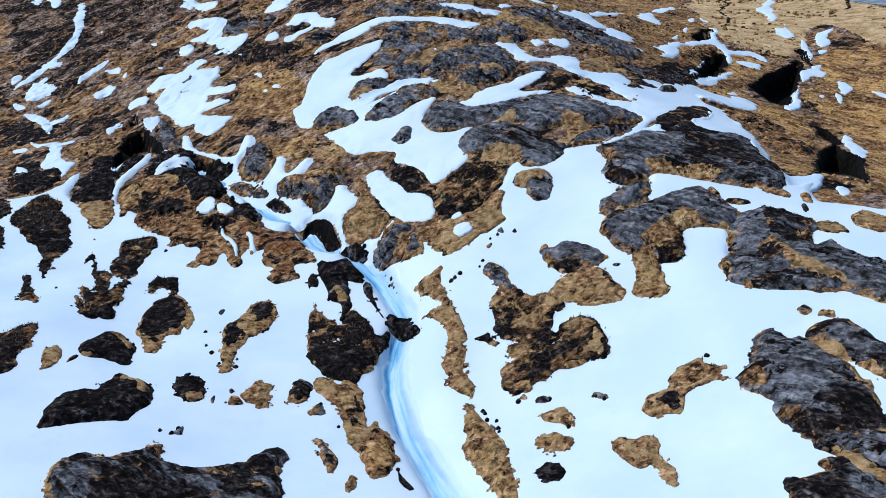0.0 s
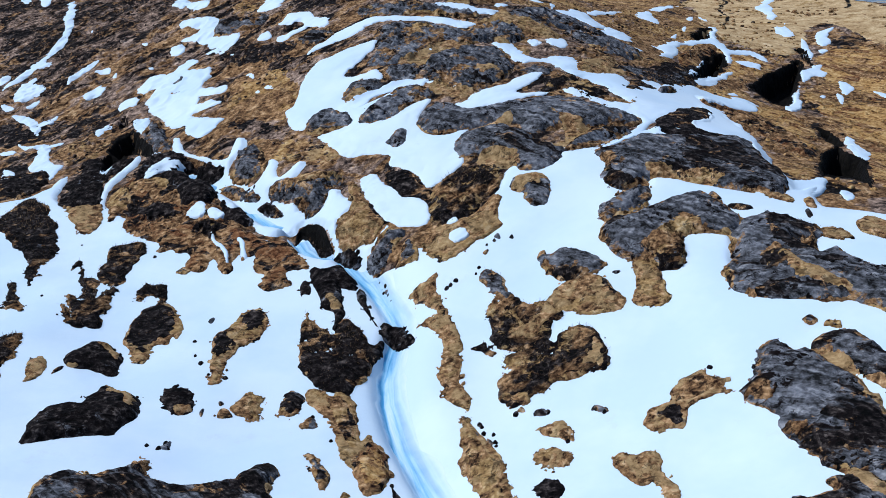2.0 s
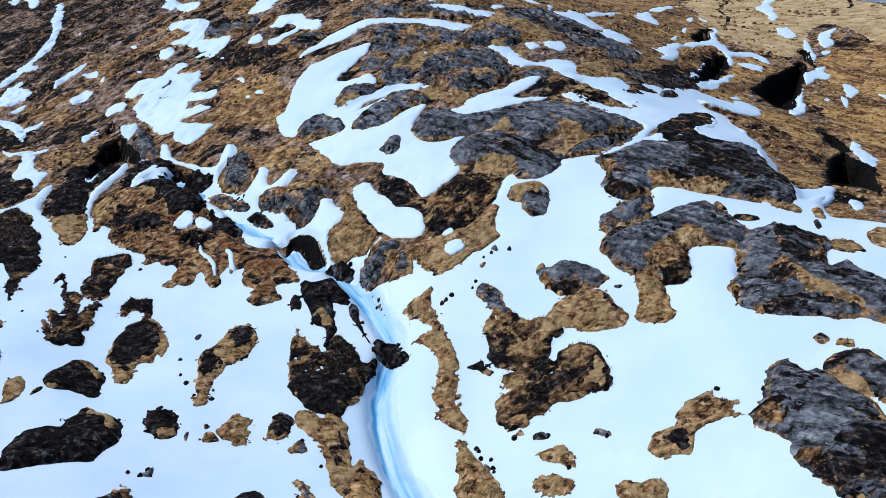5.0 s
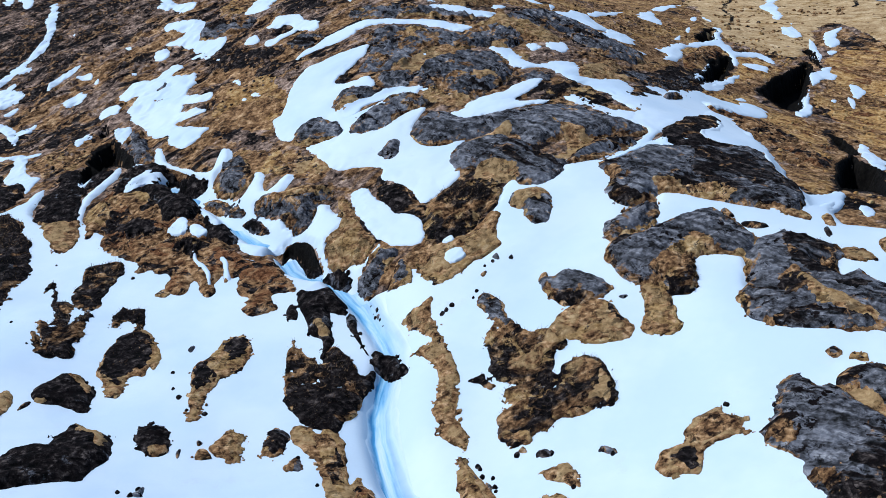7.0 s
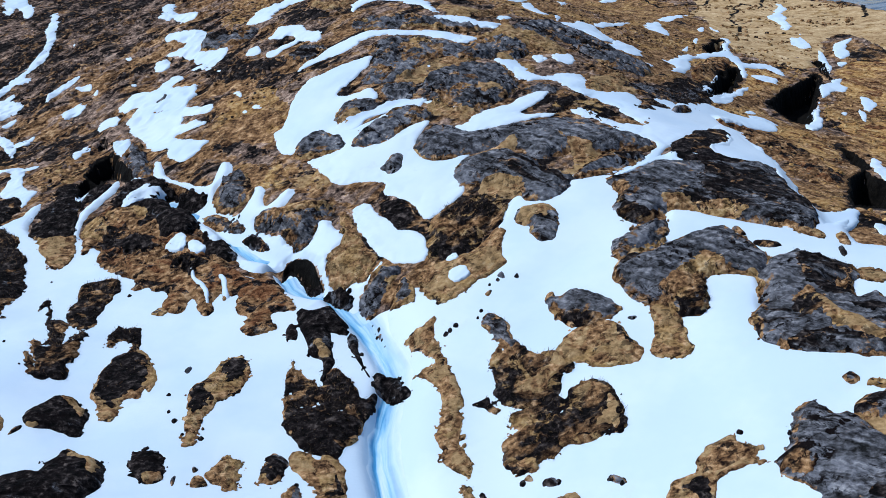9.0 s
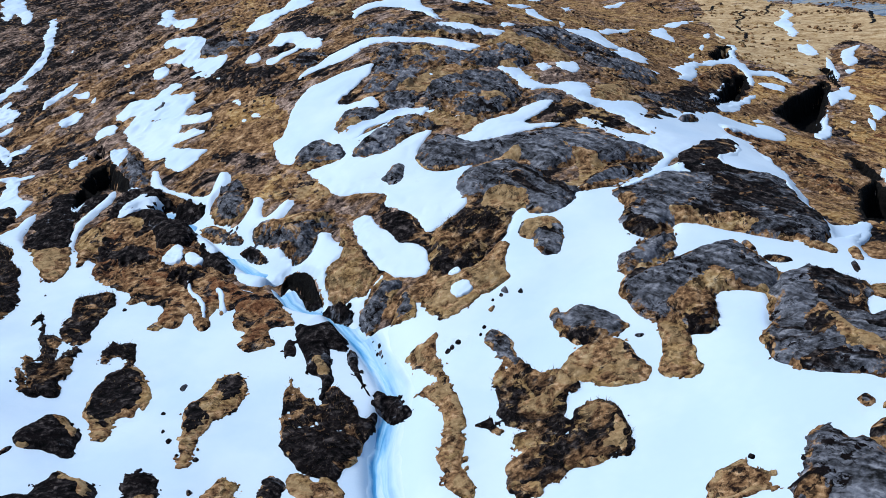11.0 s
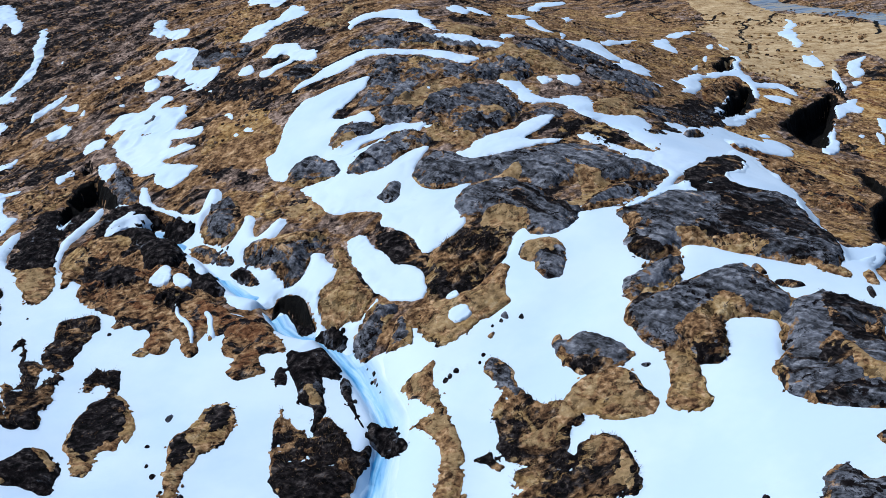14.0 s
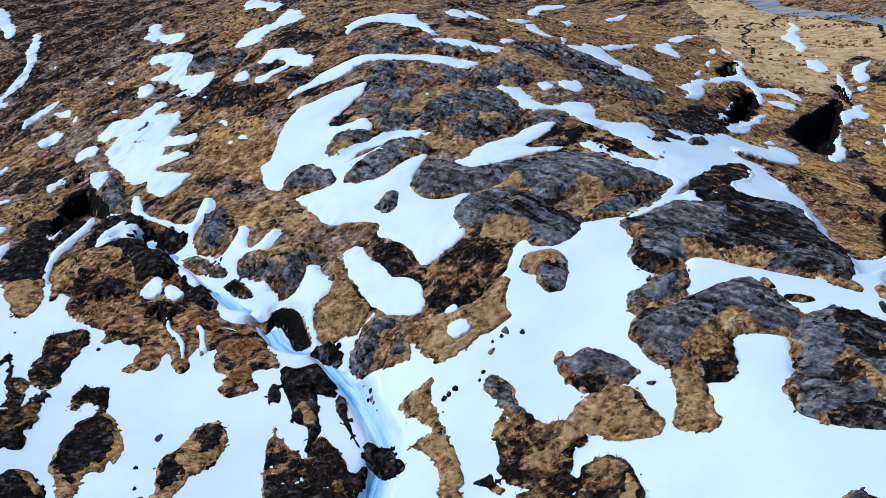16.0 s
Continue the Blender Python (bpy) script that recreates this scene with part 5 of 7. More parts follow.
rock_outcrop('large grey weathered rock slab bedded in brown heath', (8.6, 157.8), (14.2, 165.5), (18.4, 164.7), (22.5, 162.1), (20.0, 156.8), (15.0, 154.8), (10.9, 153.9))

rock_outcrop('small streak of bare rock inside a snow patch', (-37.5, 152.2), (-36.8, 153.1), (-36.9, 154.2), (-35.5, 154), (-35.4, 152.7), (-35.9, 152), (-36.4, 151.4), lift=0.22)
rock_outcrop('small streak of bare rock inside a snow patch', (-37, 148.9), (-36.7, 149.8), (-35.8, 150), (-34.6, 149.5), (-35.3, 148.8), (-36.2, 148.5), lift=0.22)


rock_outcrop('small streak of bare rock inside a snow patch', (21.7, 128.2), (22.9, 130.1), (23.2, 128.7), (22.2, 126.9), lift=0.22)
rock_outcrop('small streak of bare rock inside a snow patch', (26.6, 136.1), (29.0, 139.3), (30.8, 140.4), (28.8, 136.5), (26.7, 134.7), lift=0.22)
rock_outcrop('grey weathered rock slab bedded in brown heath', (-11.9, 136.6), (-11.2, 137.3), (-7.0, 136.0), (-4.9, 134.4), (-6.1, 133.7), (-8.4, 133.5), (-11.0, 131.3), (-11.9, 132.1))
rock_outcrop('large dark grey weathered rock outcrop standing out of snow', (-26.20, 61.72), (-27.08, 64.16), (-27.33, 66.31), (-26.60, 67.66), (-25.76, 68.14), (-24.09, 67.87), (-22.76, 68.83), (-22.31, 69.69), (-21.85, 70.28), (-21.16, 71.13), (-20.77, 69.70), (-20.66, 68.78), (-19.84, 68.37), (-18.57, 68.08), (-17.01, 68.27), (-15.74, 69.05), (-14.54, 69.41), (-14.62, 70.15), (-13.79, 70.95), (-13.07, 71.70), (-12.42, 71.64), (-11.76, 70.80), (-11.94, 69.08), (-11.43, 65.17), (-11.57, 61.71), (-24.35, 59.04), stuff=DARK_ROCK)
spur = rock_outcrop('long black rock spur beside a snowy stream', (-12.5, 101.17), (-11.43, 100.79), (-10.47, 101.4), (-9.46, 101.47), (-8.3, 99.74), (-7.85, 99.13), (-8.02, 97.42), (-8.64, 97.73), (-9.25, 97.98), (-9.7, 97.97), (-9.37, 96.4), (-8.81, 93.87), (-8.86, 92.19), (-9.27, 90.98), (-9.43, 90.2), (-9.64, 91.43), (-9.51, 93.1), (-9.99, 94.12), (-10.69, 94.41), (-11.16, 95.67), (-11.59, 97.4), (-12.03, 99.13), (-12.44, 100.15), stuff=BLACK_ROCK)
drape(spur, 'grass_cap', GRASS, (-10.57, 96.13), (-9.76, 95.84), (-9.19, 94.32), (-9.42, 93.68), (-10.23, 94.63))
rock_outcrop('narrow black rock beside a stream boulder', (-6.34, 88.32), (-5.65, 88.86), (-5.33, 89.85), (-4.93, 89.99), (-5.12, 89.12), (-5.6, 87.86), stuff=BLACK_ROCK)
rock_outcrop('narrow black rock edge above the stream bed', (-8.07, 96.83), (-7.68, 98.13), (-7.14, 96.88), (-6.8, 94.71), (-6.3, 92.97), (-5.54, 91.2), (-5.99, 91.78), (-6.66, 93.31), (-7.34, 94.87), stuff=BLACK_ROCK)
rock_outcrop('small long dark grey weathered rock outcrop standing out of snow', (-3.73, 70.67), (-2.99, 68.70), (-2.18, 67.62), (-2.69, 67.37), (-3.34, 68.49), stuff=BLACK_ROCK)
rock_outcrop('small dark grey weathered rock outcrop standing out of snow', (-13.40, 98.14), (-13.10, 99.44), (-12.38, 98.36), (-12.16, 96.70), (-12.95, 97.07), stuff=BLACK_ROCK)
rock_outcrop('small dark grey weathered rock outcrop standing out of snow', (6.31, 67.22), (7.09, 68.00), (7.87, 67.79), (8.35, 67.01), (7.92, 65.75), (7.11, 65.85), (6.54, 66.51), stuff=BLACK_ROCK)
rock_outcrop('dark grey weathered rock outcrop standing out of snow', (21.43, 60.41), (22.07, 60.69), (22.64, 60.24), (23.38, 60.39), (24.34, 60.68), (23.88, 61.62), (24.55, 61.94), (25.15, 61.59), (25.89, 62.25), (26.85, 61.38), (27.87, 60.49), (30.19, 58.24), (27.98, 52.61), (21.82, 54.04), (21.45, 58.46), stuff=DARK_ROCK)
rock_outcrop('small long dark grey weathered rock outcrop standing out of snow', (33.62, 100.11), (34.76, 101.18), (34.57, 98.09), (33.70, 98.21), stuff=MOSS)
rock_outcrop('small dark grey weathered rock outcrop standing out of snow', (33.06, 97.31), (33.59, 96.27), (32.86, 95.39), stuff=BLACK_ROCK)
rock_outcrop('long dark grey weathered rock outcrop standing out of snow', (-44.25, 110.62), (-42.95, 111.28), (-40.79, 109.32), (-40.41, 106.32), (-41.74, 106.79), stuff=BLACK_ROCK)
rock_outcrop('dark wet rock beside a snowy stream', (-26.19, 123.3), (-24.08, 122.16), (-22.48, 120.82), (-20.79, 118.76), (-19.99, 117.42), (-20.63, 117.57), (-22, 118.85), (-23.45, 120.12), (-24.72, 121.4), stuff=DARK_ROCK)
rock_outcrop('dark wet rock beside a snowy stream', (-20.42, 116.46), (-19.48, 116.37), (-18.46, 115.49), (-17.4, 114.15), (-16.59, 113.18), (-17.29, 113.13), (-18.28, 113.98), (-19.12, 114.97), stuff=DARK_ROCK)
rock_outcrop('dark wet rock beside a snowy stream', (-24.39, 116.68), (-24.28, 117.64), (-23.88, 117.37), (-23.44, 115.7), (-22.46, 115.06), (-21.72, 117.08), (-20.99, 115.56), (-20.06, 112.06), (-20.65, 111.26), (-21.74, 111.07), (-22.9, 112.2), (-23.88, 114.06), stuff=BLACK_ROCK, lift=0.12)
rock_outcrop('dark wet rock beside a snowy stream', (-36, 126.73), (-35.87, 129.01), (-35.61, 131.06), (-33.54, 131.3), (-31.71, 130.51), (-29.74, 128.85), (-27.1, 126.87), (-25.78, 125.19), (-25.89, 124.63), (-27.59, 125.69), (-29.71, 126.95), (-30.08, 127.65), (-31.51, 125.79), (-32.67, 127), (-33.37, 125.17), (-34.71, 124.17), (-35.82, 124.79), stuff=BLACK_ROCK, lift=0.12)
rock_outcrop('black heather mat growing over rock and turf', (-33.7, 123.7), (-32.2, 125.7), (-29.4, 125.3), (-28.8, 123.8), (-27.4, 122.5), (-25.7, 120.5), (-25.2, 117.5), (-27.1, 117.1), (-28.5, 117.0), (-30.0, 120.2), (-32.4, 123.5), stuff=BLACK_ROCK, lift=0.3)
boulder('dark wet boulder in snowy stream gully', (-5.5, 90.4), (-5.4, 91.9), (-4.6, 92.6), (-3.7, 91.9), (-3.4, 92), (-2.9, 90.7), (-2.2, 89.3), (-2.3, 88.6), (-3.1, 88.8), (-3.9, 89.3), (-4.7, 89.8), (-5.2, 89.9), stuff=BLACK_ROCK)
boulder('small long dark wet boulder in snowy stream gully', (-10.68, 104.48), (-10.28, 104.93), (-9.35, 104.73), (-8.5, 104.12), (-7.89, 102.81), (-8.08, 102.39), (-8.91, 102.87), (-9.65, 103.53), stuff=BLACK_ROCK)
boulder('black wet boulder in the mouth of a snow bowl', (-12.67, 107.3), (-11.97, 106.97), (-11.34, 106.16), (-11.09, 105.65), (-11.8, 105.6), (-12.35, 106.27), stuff=BLACK_ROCK)
stone('small dark stone lying on snow', (11.25, 75.25), (11.77, 75.27), (12.49, 74.28), (11.75, 74.45))
stone('small dark stone lying on snow', (3.34, 74.40), (3.87, 73.62), (3.55, 72.97))
stone('small dark stone lying on snow', (7.02, 76.35), (7.77, 76.40), (8.09, 75.60), (7.27, 75.65))
stone('small dark stone lying on snow', (5.73, 76.89), (6.20, 77.38), (6.42, 76.53))
stone('small dark stone lying on snow', (-20.83, 73.08), (-20.45, 73.62), (-20.17, 74.28), (-20.03, 72.88))
stone('small dark stone lying on snow', (4.89, 100.44), (5.40, 100.89), (5.58, 99.83))
stone('small dark stone lying on snow', (3.79, 98.35), (4.45, 98.76), (4.10, 97.91))
stone('small dark stone lying on snow', (-5.47, 98.03), (-4.98, 97.98), (-5.17, 97.20))
stone('small dark stone lying on snow', (-21.16, 93.28), (-20.58, 93.86), (-20.73, 92.70))
stone('small dark stone lying on snow', (-18.88, 78.31), (-18.63, 78.90), (-18.60, 77.55))
stone('small dark stone lying on snow', (2.50, 75.50), (2.92, 74.67), (2.65, 74.45))
stone('small dark stone lying on snow', (6.34, 99.87), (6.68, 100.26), (6.76, 99.60))
stone('small dark stone lying on snow', (14.80, 91.72), (15.69, 91.62), (15.24, 91.26))
stone('small dark stone lying on snow', (-17.68, 79.94), (-17.18, 79.70), (-17.47, 79.23))

for k, (x, y) in enumerate([(-5.94, 99.34), (-5.64, 98.36), (-5.34, 98.54), (-5.46, 97.83), (-4.7, 96.38), (-5.04, 97.32), (0.82, 94.65), (0.48, 94.23), (1.3, 95.04), (4.96, 99.84), (5.38, 100.25), (4.25, 99.43), (3.14, 95.36), (3.41, 96.2), (-21.05, 87.17), (-20.29, 85.95), (-21.56, 89.53), (11.46, 75.19), (12.15, 74.62), (11.29, 75.01), (27.79, 78.8), (28, 78.46), (29.51, 77.57), (29.21, 78.17), (-29.01, 106.15), (-37.5, 109.85), (-37.56, 97.6), (-17.83, 83.6), (-19.32, 84.09), (20.02, 76.21), (2.92, 76.1), (3.09, 75.77), (3.19, 74.95), (3.91, 74.6), (4, 73.58), (4.06, 73.1), (7.15, 76.1), (7.6, 76.21), (8, 75.89), (11.55, 74.94), (12.08, 74.42), (-21.68, 73.18), (-20.8, 73), (-20.44, 73.79), (-20.17, 73.18), (-10.09, 78.33), (-8.37, 75.23), (5.66, 76.58), (9.12, 71.88)]):
    rng = np.random.RandomState(40 + k)
    turn, far = rng.uniform(0, 6.28), rng.uniform(0.10, 0.24)
    ring = [(x + far * rng.uniform(0.5, 1.3) * math.cos(turn + a), y + 1.4 * far * rng.uniform(0.5, 1.3) * math.sin(turn + a)) for a in (0, 1.1, 2.2, 3.3, 4.4, 5.4)]
    stone("tiny dark stone poking out of snow", *ring, stuff=BLACK_ROCK)

# ---- heather, peat and grass ----
heather_patch('dark heather patch among brown heath', (-6.24, 114.02), (-5.6, 116.1), (-3.6, 115.5), (-2.30, 112.92), (-1.49, 111.34), (-0.78, 111.29), (-1.29, 108.97), (-2.67, 110.08), (-3.86, 110.09), (-4.79, 111.21))
heather_patch('dark brown heather and crowberry patch ringed by snow', (-40.12, 85.11), (-38.67, 86.40), (-37.71, 87.81), (-37.01, 88.62), (-35.97, 89.09), (-36.00, 86.98), (-35.57, 85.28), (-36.15, 83.55), (-35.52, 81.14), (-36.20, 79.81), (-37.84, 79.39))
heather_patch('long dark brown heather and crowberry patch ringed by snow', (-41.07, 96.96), (-41.59, 100.56), (-40.37, 99.26), (-38.15, 93.66), (-39.28, 94.88), (-39.85, 94.57))
heather_patch('large dark brown heather and crowberry patch ringed by snow', (23, 117.69), (24.27, 120.39), (23.2, 122.74), (26.25, 124.31), (28.52, 129.03), (31.42, 132.28), (32.11, 129.66), (30.09, 125.56), (27.66, 122.57), (27.83, 120.07), (29.74, 119.08), (31.91, 119.62), (32.72, 117.3), (32.66, 113.94), (31.23, 111.84), (29.44, 113.6), (26.74, 114.15), (25.09, 115.76))
heather_patch('large long dark brown heather and crowberry patch ringed by snow', (-48.8, 116.3), (-48.7, 117.8), (-48.0, 120.4), (-47.6, 123.2), (-45.1, 120.9), (-42.7, 116.6), (-41.44, 113.47), (-40.39, 109.76), (-39.16, 108.13), (-39.34, 106.66), (-40.21, 105.71), (-39.37, 101.45), (-39.71, 99.95), (-41.18, 102.97), (-41.84, 106.04), (-44.33, 109.79), (-46.64, 112.03))
heather_patch('dark brown heather and crowberry patch ringed by snow', (-55.6, 123.8), (-52.5, 122.8), (-50.2, 120.6), (-49.2, 117.5), (-50.1, 116.3), (-52.8, 116.7))
heather_patch('long dark brown heather and crowberry patch ringed by snow', (-51.90, 114.56), (-49.32, 114.38), (-47.79, 112.30), (-46.43, 108.14), (-48.61, 106.35))
heather_patch('large long dark brown heather and crowberry patch ringed by snow', (30.0, 154.1), (35.0, 161.6), (37.9, 162.9), (35.3, 152.1), (30.2, 141.9), (26.7, 139.2), (25.5, 140.8), (25.2, 143.9))
heather_patch('black heather mat growing over rock and turf', (-35.4, 124.9), (-33.7, 125.6), (-30.8, 124.7), (-29.4, 121.3), (-30.9, 119.3), (-33.0, 121.2), (-34.9, 122.0), lift=0.3)
heather_patch('black heather mat growing over rock and turf', (-36.1, 120.7), (-34.5, 120.9), (-31.4, 118.6), (-29.0, 118.1), (-27.68, 114.60), (-29.86, 114.47), (-32.8, 116.0), (-35.1, 117.8), lift=0.3)
heather_patch('black heather mat growing over rock and turf', (-26.82, 112.56), (-24.42, 113.88), (-23.19, 111.49), (-23.48, 108.65), (-25.11, 110.00), (-26.06, 109.62), lift=0.3)

heather_patch('black heather mat growing over rock and turf', (29.14, 97.33), (30.14, 95.77), (31.50, 93.74), (31.93, 92.59), (32.25, 90.91), (30.97, 87.23), (30.22, 87.46), (29.34, 90.39), (28.63, 93.64), lift=0.3)
heather_patch('dark heather bank above a black gully', (22.1, 143.4), (26.1, 145.2), (31.7, 151.7), (34.7, 154.9), (34.2, 148.6), (29.3, 140.8), (25.1, 139.3), (22.6, 140.3), stuff=DARK_ROCK)
heather_patch('brown heather and dead sedge patch beside dead grass', (-1.59, 109.08), (-0.71, 111.05), (0.60, 112.84), (2.42, 113.29), (4.23, 113.48), (6.13, 112.77), (6.30, 110.15), (5.33, 107.75), (4.44, 107.02), (3.53, 105.08), (2.27, 104.22), (0.01, 104.08), (-1.25, 105.03), (-1.56, 107.31), stuff=BROWN_HEATHER)
crag = rock_outcrop('brown-topped grey rock slab beside snow', (12.77, 113.01), (13.65, 115.56), (15.37, 117.66), (17.8, 118.56), (20.73, 117.98), (18.98, 115.59), (16.1, 114.32), (13.72, 113.06))
drape(crag, 'brown_top', BROWN_HEATHER, (13.41, 115.47), (15.39, 117.79), (17.82, 118.68), (20.63, 118.11), (18.94, 116.45), (16.28, 115.76), (14.21, 115.02))
peat_patch('reddish brown bare peat patch with dead grass', (-6.49, 71.82), (-6.04, 74.00), (-4.42, 74.55), (-3.82, 72.66), (-3.70, 70.16), (-4.47, 68.90), (-5.44, 68.22), (-5.94, 69.55), lift=0.18)
peat_patch('reddish brown heath strip between snow and gully', (32.4, 138.0), (35.4, 141.3), (36.9, 138.2), (40.1, 138.9), (42.3, 133.8), (43.1, 129.2), (42.4, 122.7), (39.9, 119.2), (38.5, 125.4), (35.8, 128.4), (34.7, 132.0), (33.3, 135.3))
peat_patch('large long reddish brown bare peat patch with dead grass', (-37.19, 120.15), (-37.44, 123.76), (-35.76, 126.53), (-34.19, 124.87), (-32.99, 125.91), (-30.18, 126.47), (-28.24, 122.57), (-25.34, 119.16), (-24.92, 116.98), (-25.84, 116.59), (-27.47, 114.59), (-26.65, 112.71), (-24.38, 113.64), (-23.83, 114.06), (-21.53, 112.72), (-20.48, 110.54), (-19.03, 107.85), (-17.47, 106.91), (-16.11, 107.19), (-15.61, 109.65), (-15.18, 109.21), (-14.94, 107.45), (-13.87, 103.12), (-12.83, 101.4), (-13.81, 101.33), (-15.32, 101.06), (-14.13, 98.91), (-15.28, 98.45), (-16.32, 98.01), (-17.26, 99.23), (-17.04, 100.75), (-17.96, 101.39), (-18.54, 105.1), (-19.3, 104.8), (-19.71, 103.73), (-20.3, 105.03))
peat_patch('large long reddish brown bare peat patch with dead grass', (-21.18, 112.99), (-18.46, 105.11), (-19.22, 104.34), (-20.31, 105.01), (-20.77, 101.85), (-22.27, 103.20), (-22.99, 105.61), (-22.99, 102.78), (-23.82, 102.34), (-25.31, 103.77), (-25.17, 105.99), (-26.38, 106.75), (-27.74, 107.56), (-28.86, 106.99), (-28.68, 108.86), (-30.00, 109.65), (-32.97, 111.56), (-34.6, 115.1), (-34.4, 117.2), (-36.1, 117.6), (-36.0, 115.3), (-37.2, 118.8), (-37.0, 122.2), (-32.7, 124.4))
peat_patch('long reddish brown bare peat patch with dead grass', (36.2, 168.5), (43.1, 178.5), (43.6, 174.1), (37.5, 165.2), (34.9, 164.3))
peat_patch('reddish brown bare peat patch with dead grass', (-30.29, 113.61), (-27.42, 113.38), (-26.27, 109.12), (-27.15, 107.59), (-29.27, 109.07))
grass_patch('tan dead grass patch melted out of snow', (-1.82, 101.11), (-1.68, 103.24), (-0.84, 104.30), (0.58, 104.34), (2.85, 104.91), (4.60, 106.57), (5.56, 106.21), (5.34, 103.43), (5.95, 102.06), (4.98, 101.45), (3.31, 100.55), (2.19, 99.43), (0.56, 98.30), (-1.08, 99.23))
grass_patch('long tan dead grass patch melted out of snow', (7.5, 156.2), (10.8, 152.1), (15.5, 152.0), (16.2, 147.9), (12.9, 148.9), (8.5, 151.8))
grass_patch('long tan dead grass patch melted out of snow', (21.7, 140.2), (15.9, 136.9), (18.4, 142.7), (22.4, 147.5), (22.7, 144.2))
grass_patch('long tan dead grass patch melted out of snow', (-9.3, 115.2), (-8.14, 112.00), (-7.21, 109.21), (-5.81, 107.09), (-7.62, 108.17), (-9.01, 111.29), (-10.15, 114.46))
column = grass_patch('long tan dead grass patch melted out of snow', (-10.90, 81.92), (-10.12, 82.16), (-8.85, 81.12), (-8.33, 82.22), (-7.47, 81.43), (-6.81, 80.74), (-6.72, 78.73), (-6.61, 77.15), (-6.08, 75.25), (-5.78, 76.67), (-5.25, 76.84), (-5.01, 75.77), (-4.29, 74.60), (-3.77, 72.68), (-3.66, 70.18), (-4.46, 68.82), (-5.44, 68.14), (-5.84, 69.17), (-6.23, 70.61), (-6.78, 71.77), (-7.53, 73.20), (-8.25, 76.41), (-8.62, 78.06), (-9.59, 79.15), (-10.68, 80.37))
drape(column, 'peat_bed', PEAT, (-6.82, 71.05), (-6.49, 72.29), (-5.86, 73.53), (-5.33, 75.33), (-4.66, 75.17), (-4.05, 74.16), (-3.8, 72.49), (-3.51, 70.5), (-4.15, 69.25), (-5.12, 68.54), (-5.77, 69.2), (-6.35, 70.35))
drape(column, 'heather_crown', HEATHER, (-8.34, 79.49), (-7.73, 80.04), (-6.93, 79.35), (-6.81, 77.9), (-7.19, 77.09), (-7.67, 77.48), (-8.05, 78.5))
grass_patch('small tan dead grass patch melted out of snow', (-7.21, 67.08), (-6.88, 68.46), (-6.33, 68.08), (-6.50, 66.75), (-6.91, 66.36))
grass_patch('tan dead grass patch melted out of snow', (-33.54, 81.01), (-33.67, 82.62), (-34.08, 84.44), (-33.50, 85.43), (-32.70, 84.87), (-32.29, 83.60), (-32.76, 82.42))
grass_patch('long tan dead grass patch melted out of snow', (-2.83, 94.96), (-2.38, 95.99), (-1.31, 96.29), (-0.36, 96.71), (-0.35, 94.69), (0.07, 92.99), (0.58, 90.42), (1.32, 88.26), (1.63, 85.50), (1.41, 83.32), (1.84, 80.68), (2.35, 78.71), (2.24, 77.68), (1.40, 78.45), (0.45, 80.23), (-0.25, 82.27), (-0.02, 84.38), (0.23, 87.01), (-0.27, 88.68), (-1.24, 89.88), (-2.07, 90.86), (-1.00, 91.03), (-0.28, 91.12), (-0.75, 92.36), (-1.80, 93.30))
grass_patch('long tan dead grass patch melted out of snow', (1.34, 77.07), (1.74, 77.49), (2.21, 76.14), (3.14, 74.83), (3.92, 72.68), (4.56, 70.25), (4.73, 68.04), (4.88, 65.79), (4.72, 63.58), (3.74, 64.64), (2.82, 67.54), (2.06, 69.30), (1.48, 71.32), (1.19, 72.44), (1.63, 72.88), (1.73, 74.17))
grass_patch('small tan dead grass patch melted out of snow', (7.32, 74.07), (8.16, 74.32), (8.91, 74.61), (9.30, 73.79), (9.61, 72.65), (9.51, 71.67), (8.90, 72.26), (7.71, 73.09))
grass_patch('tan dead grass patch melted out of snow', (6.47, 71.05), (7.17, 71.59), (8.21, 71.57), (9.17, 70.44), (9.15, 69.38), (8.38, 68.97), (7.23, 69.67))
grass_patch('tan dead grass patch melted out of snow', (12.04, 68.73), (12.53, 69.07), (12.94, 68.64), (13.50, 68.42), (14.34, 68.75), (14.84, 68.38), (14.75, 67.38), (14.72, 66.09), (15.10, 64.99), (15.55, 64.38), (15.21, 62.56), (14.90, 63.06), (14.60, 64.32), (14.48, 65.13), (14.07, 65.85), (13.58, 65.22), (12.91, 65.83), (12.71, 66.78), (12.16, 67.60))
grass_patch('tan dead grass patch melted out of snow', (32.83, 93.08), (34.15, 93.76), (35.33, 92.41), (35.44, 91.09), (34.32, 91.12), (33.15, 91.32))
grass_patch('tan dead grass patch melted out of snow', (37.11, 95.28), (38.61, 96.34), (39.86, 94.35), (41.70, 92.26), (38.43, 90.48), (36.57, 91.93), (36.43, 93.58))
grass_patch('tan dead grass patch melted out of snow', (-42.6, 121.2), (-38.8, 120.9), (-37.2, 117.1), (-37.17, 114.85), (-37.44, 112.32), (-38.74, 113.15), (-40.4, 115.6), (-41.7, 118.1))
grass_patch('tan dead grass patch melted out of snow', (-10.43, 108.70), (-9.62, 110.13), (-9.12, 111.23), (-7.72, 109.69), (-6.70, 108.18), (-5.72, 107.06), (-6.56, 105.90), (-6.81, 104.50), (-7.83, 104.71), (-9.17, 104.62), (-9.93, 105.68), (-10.43, 107.51))
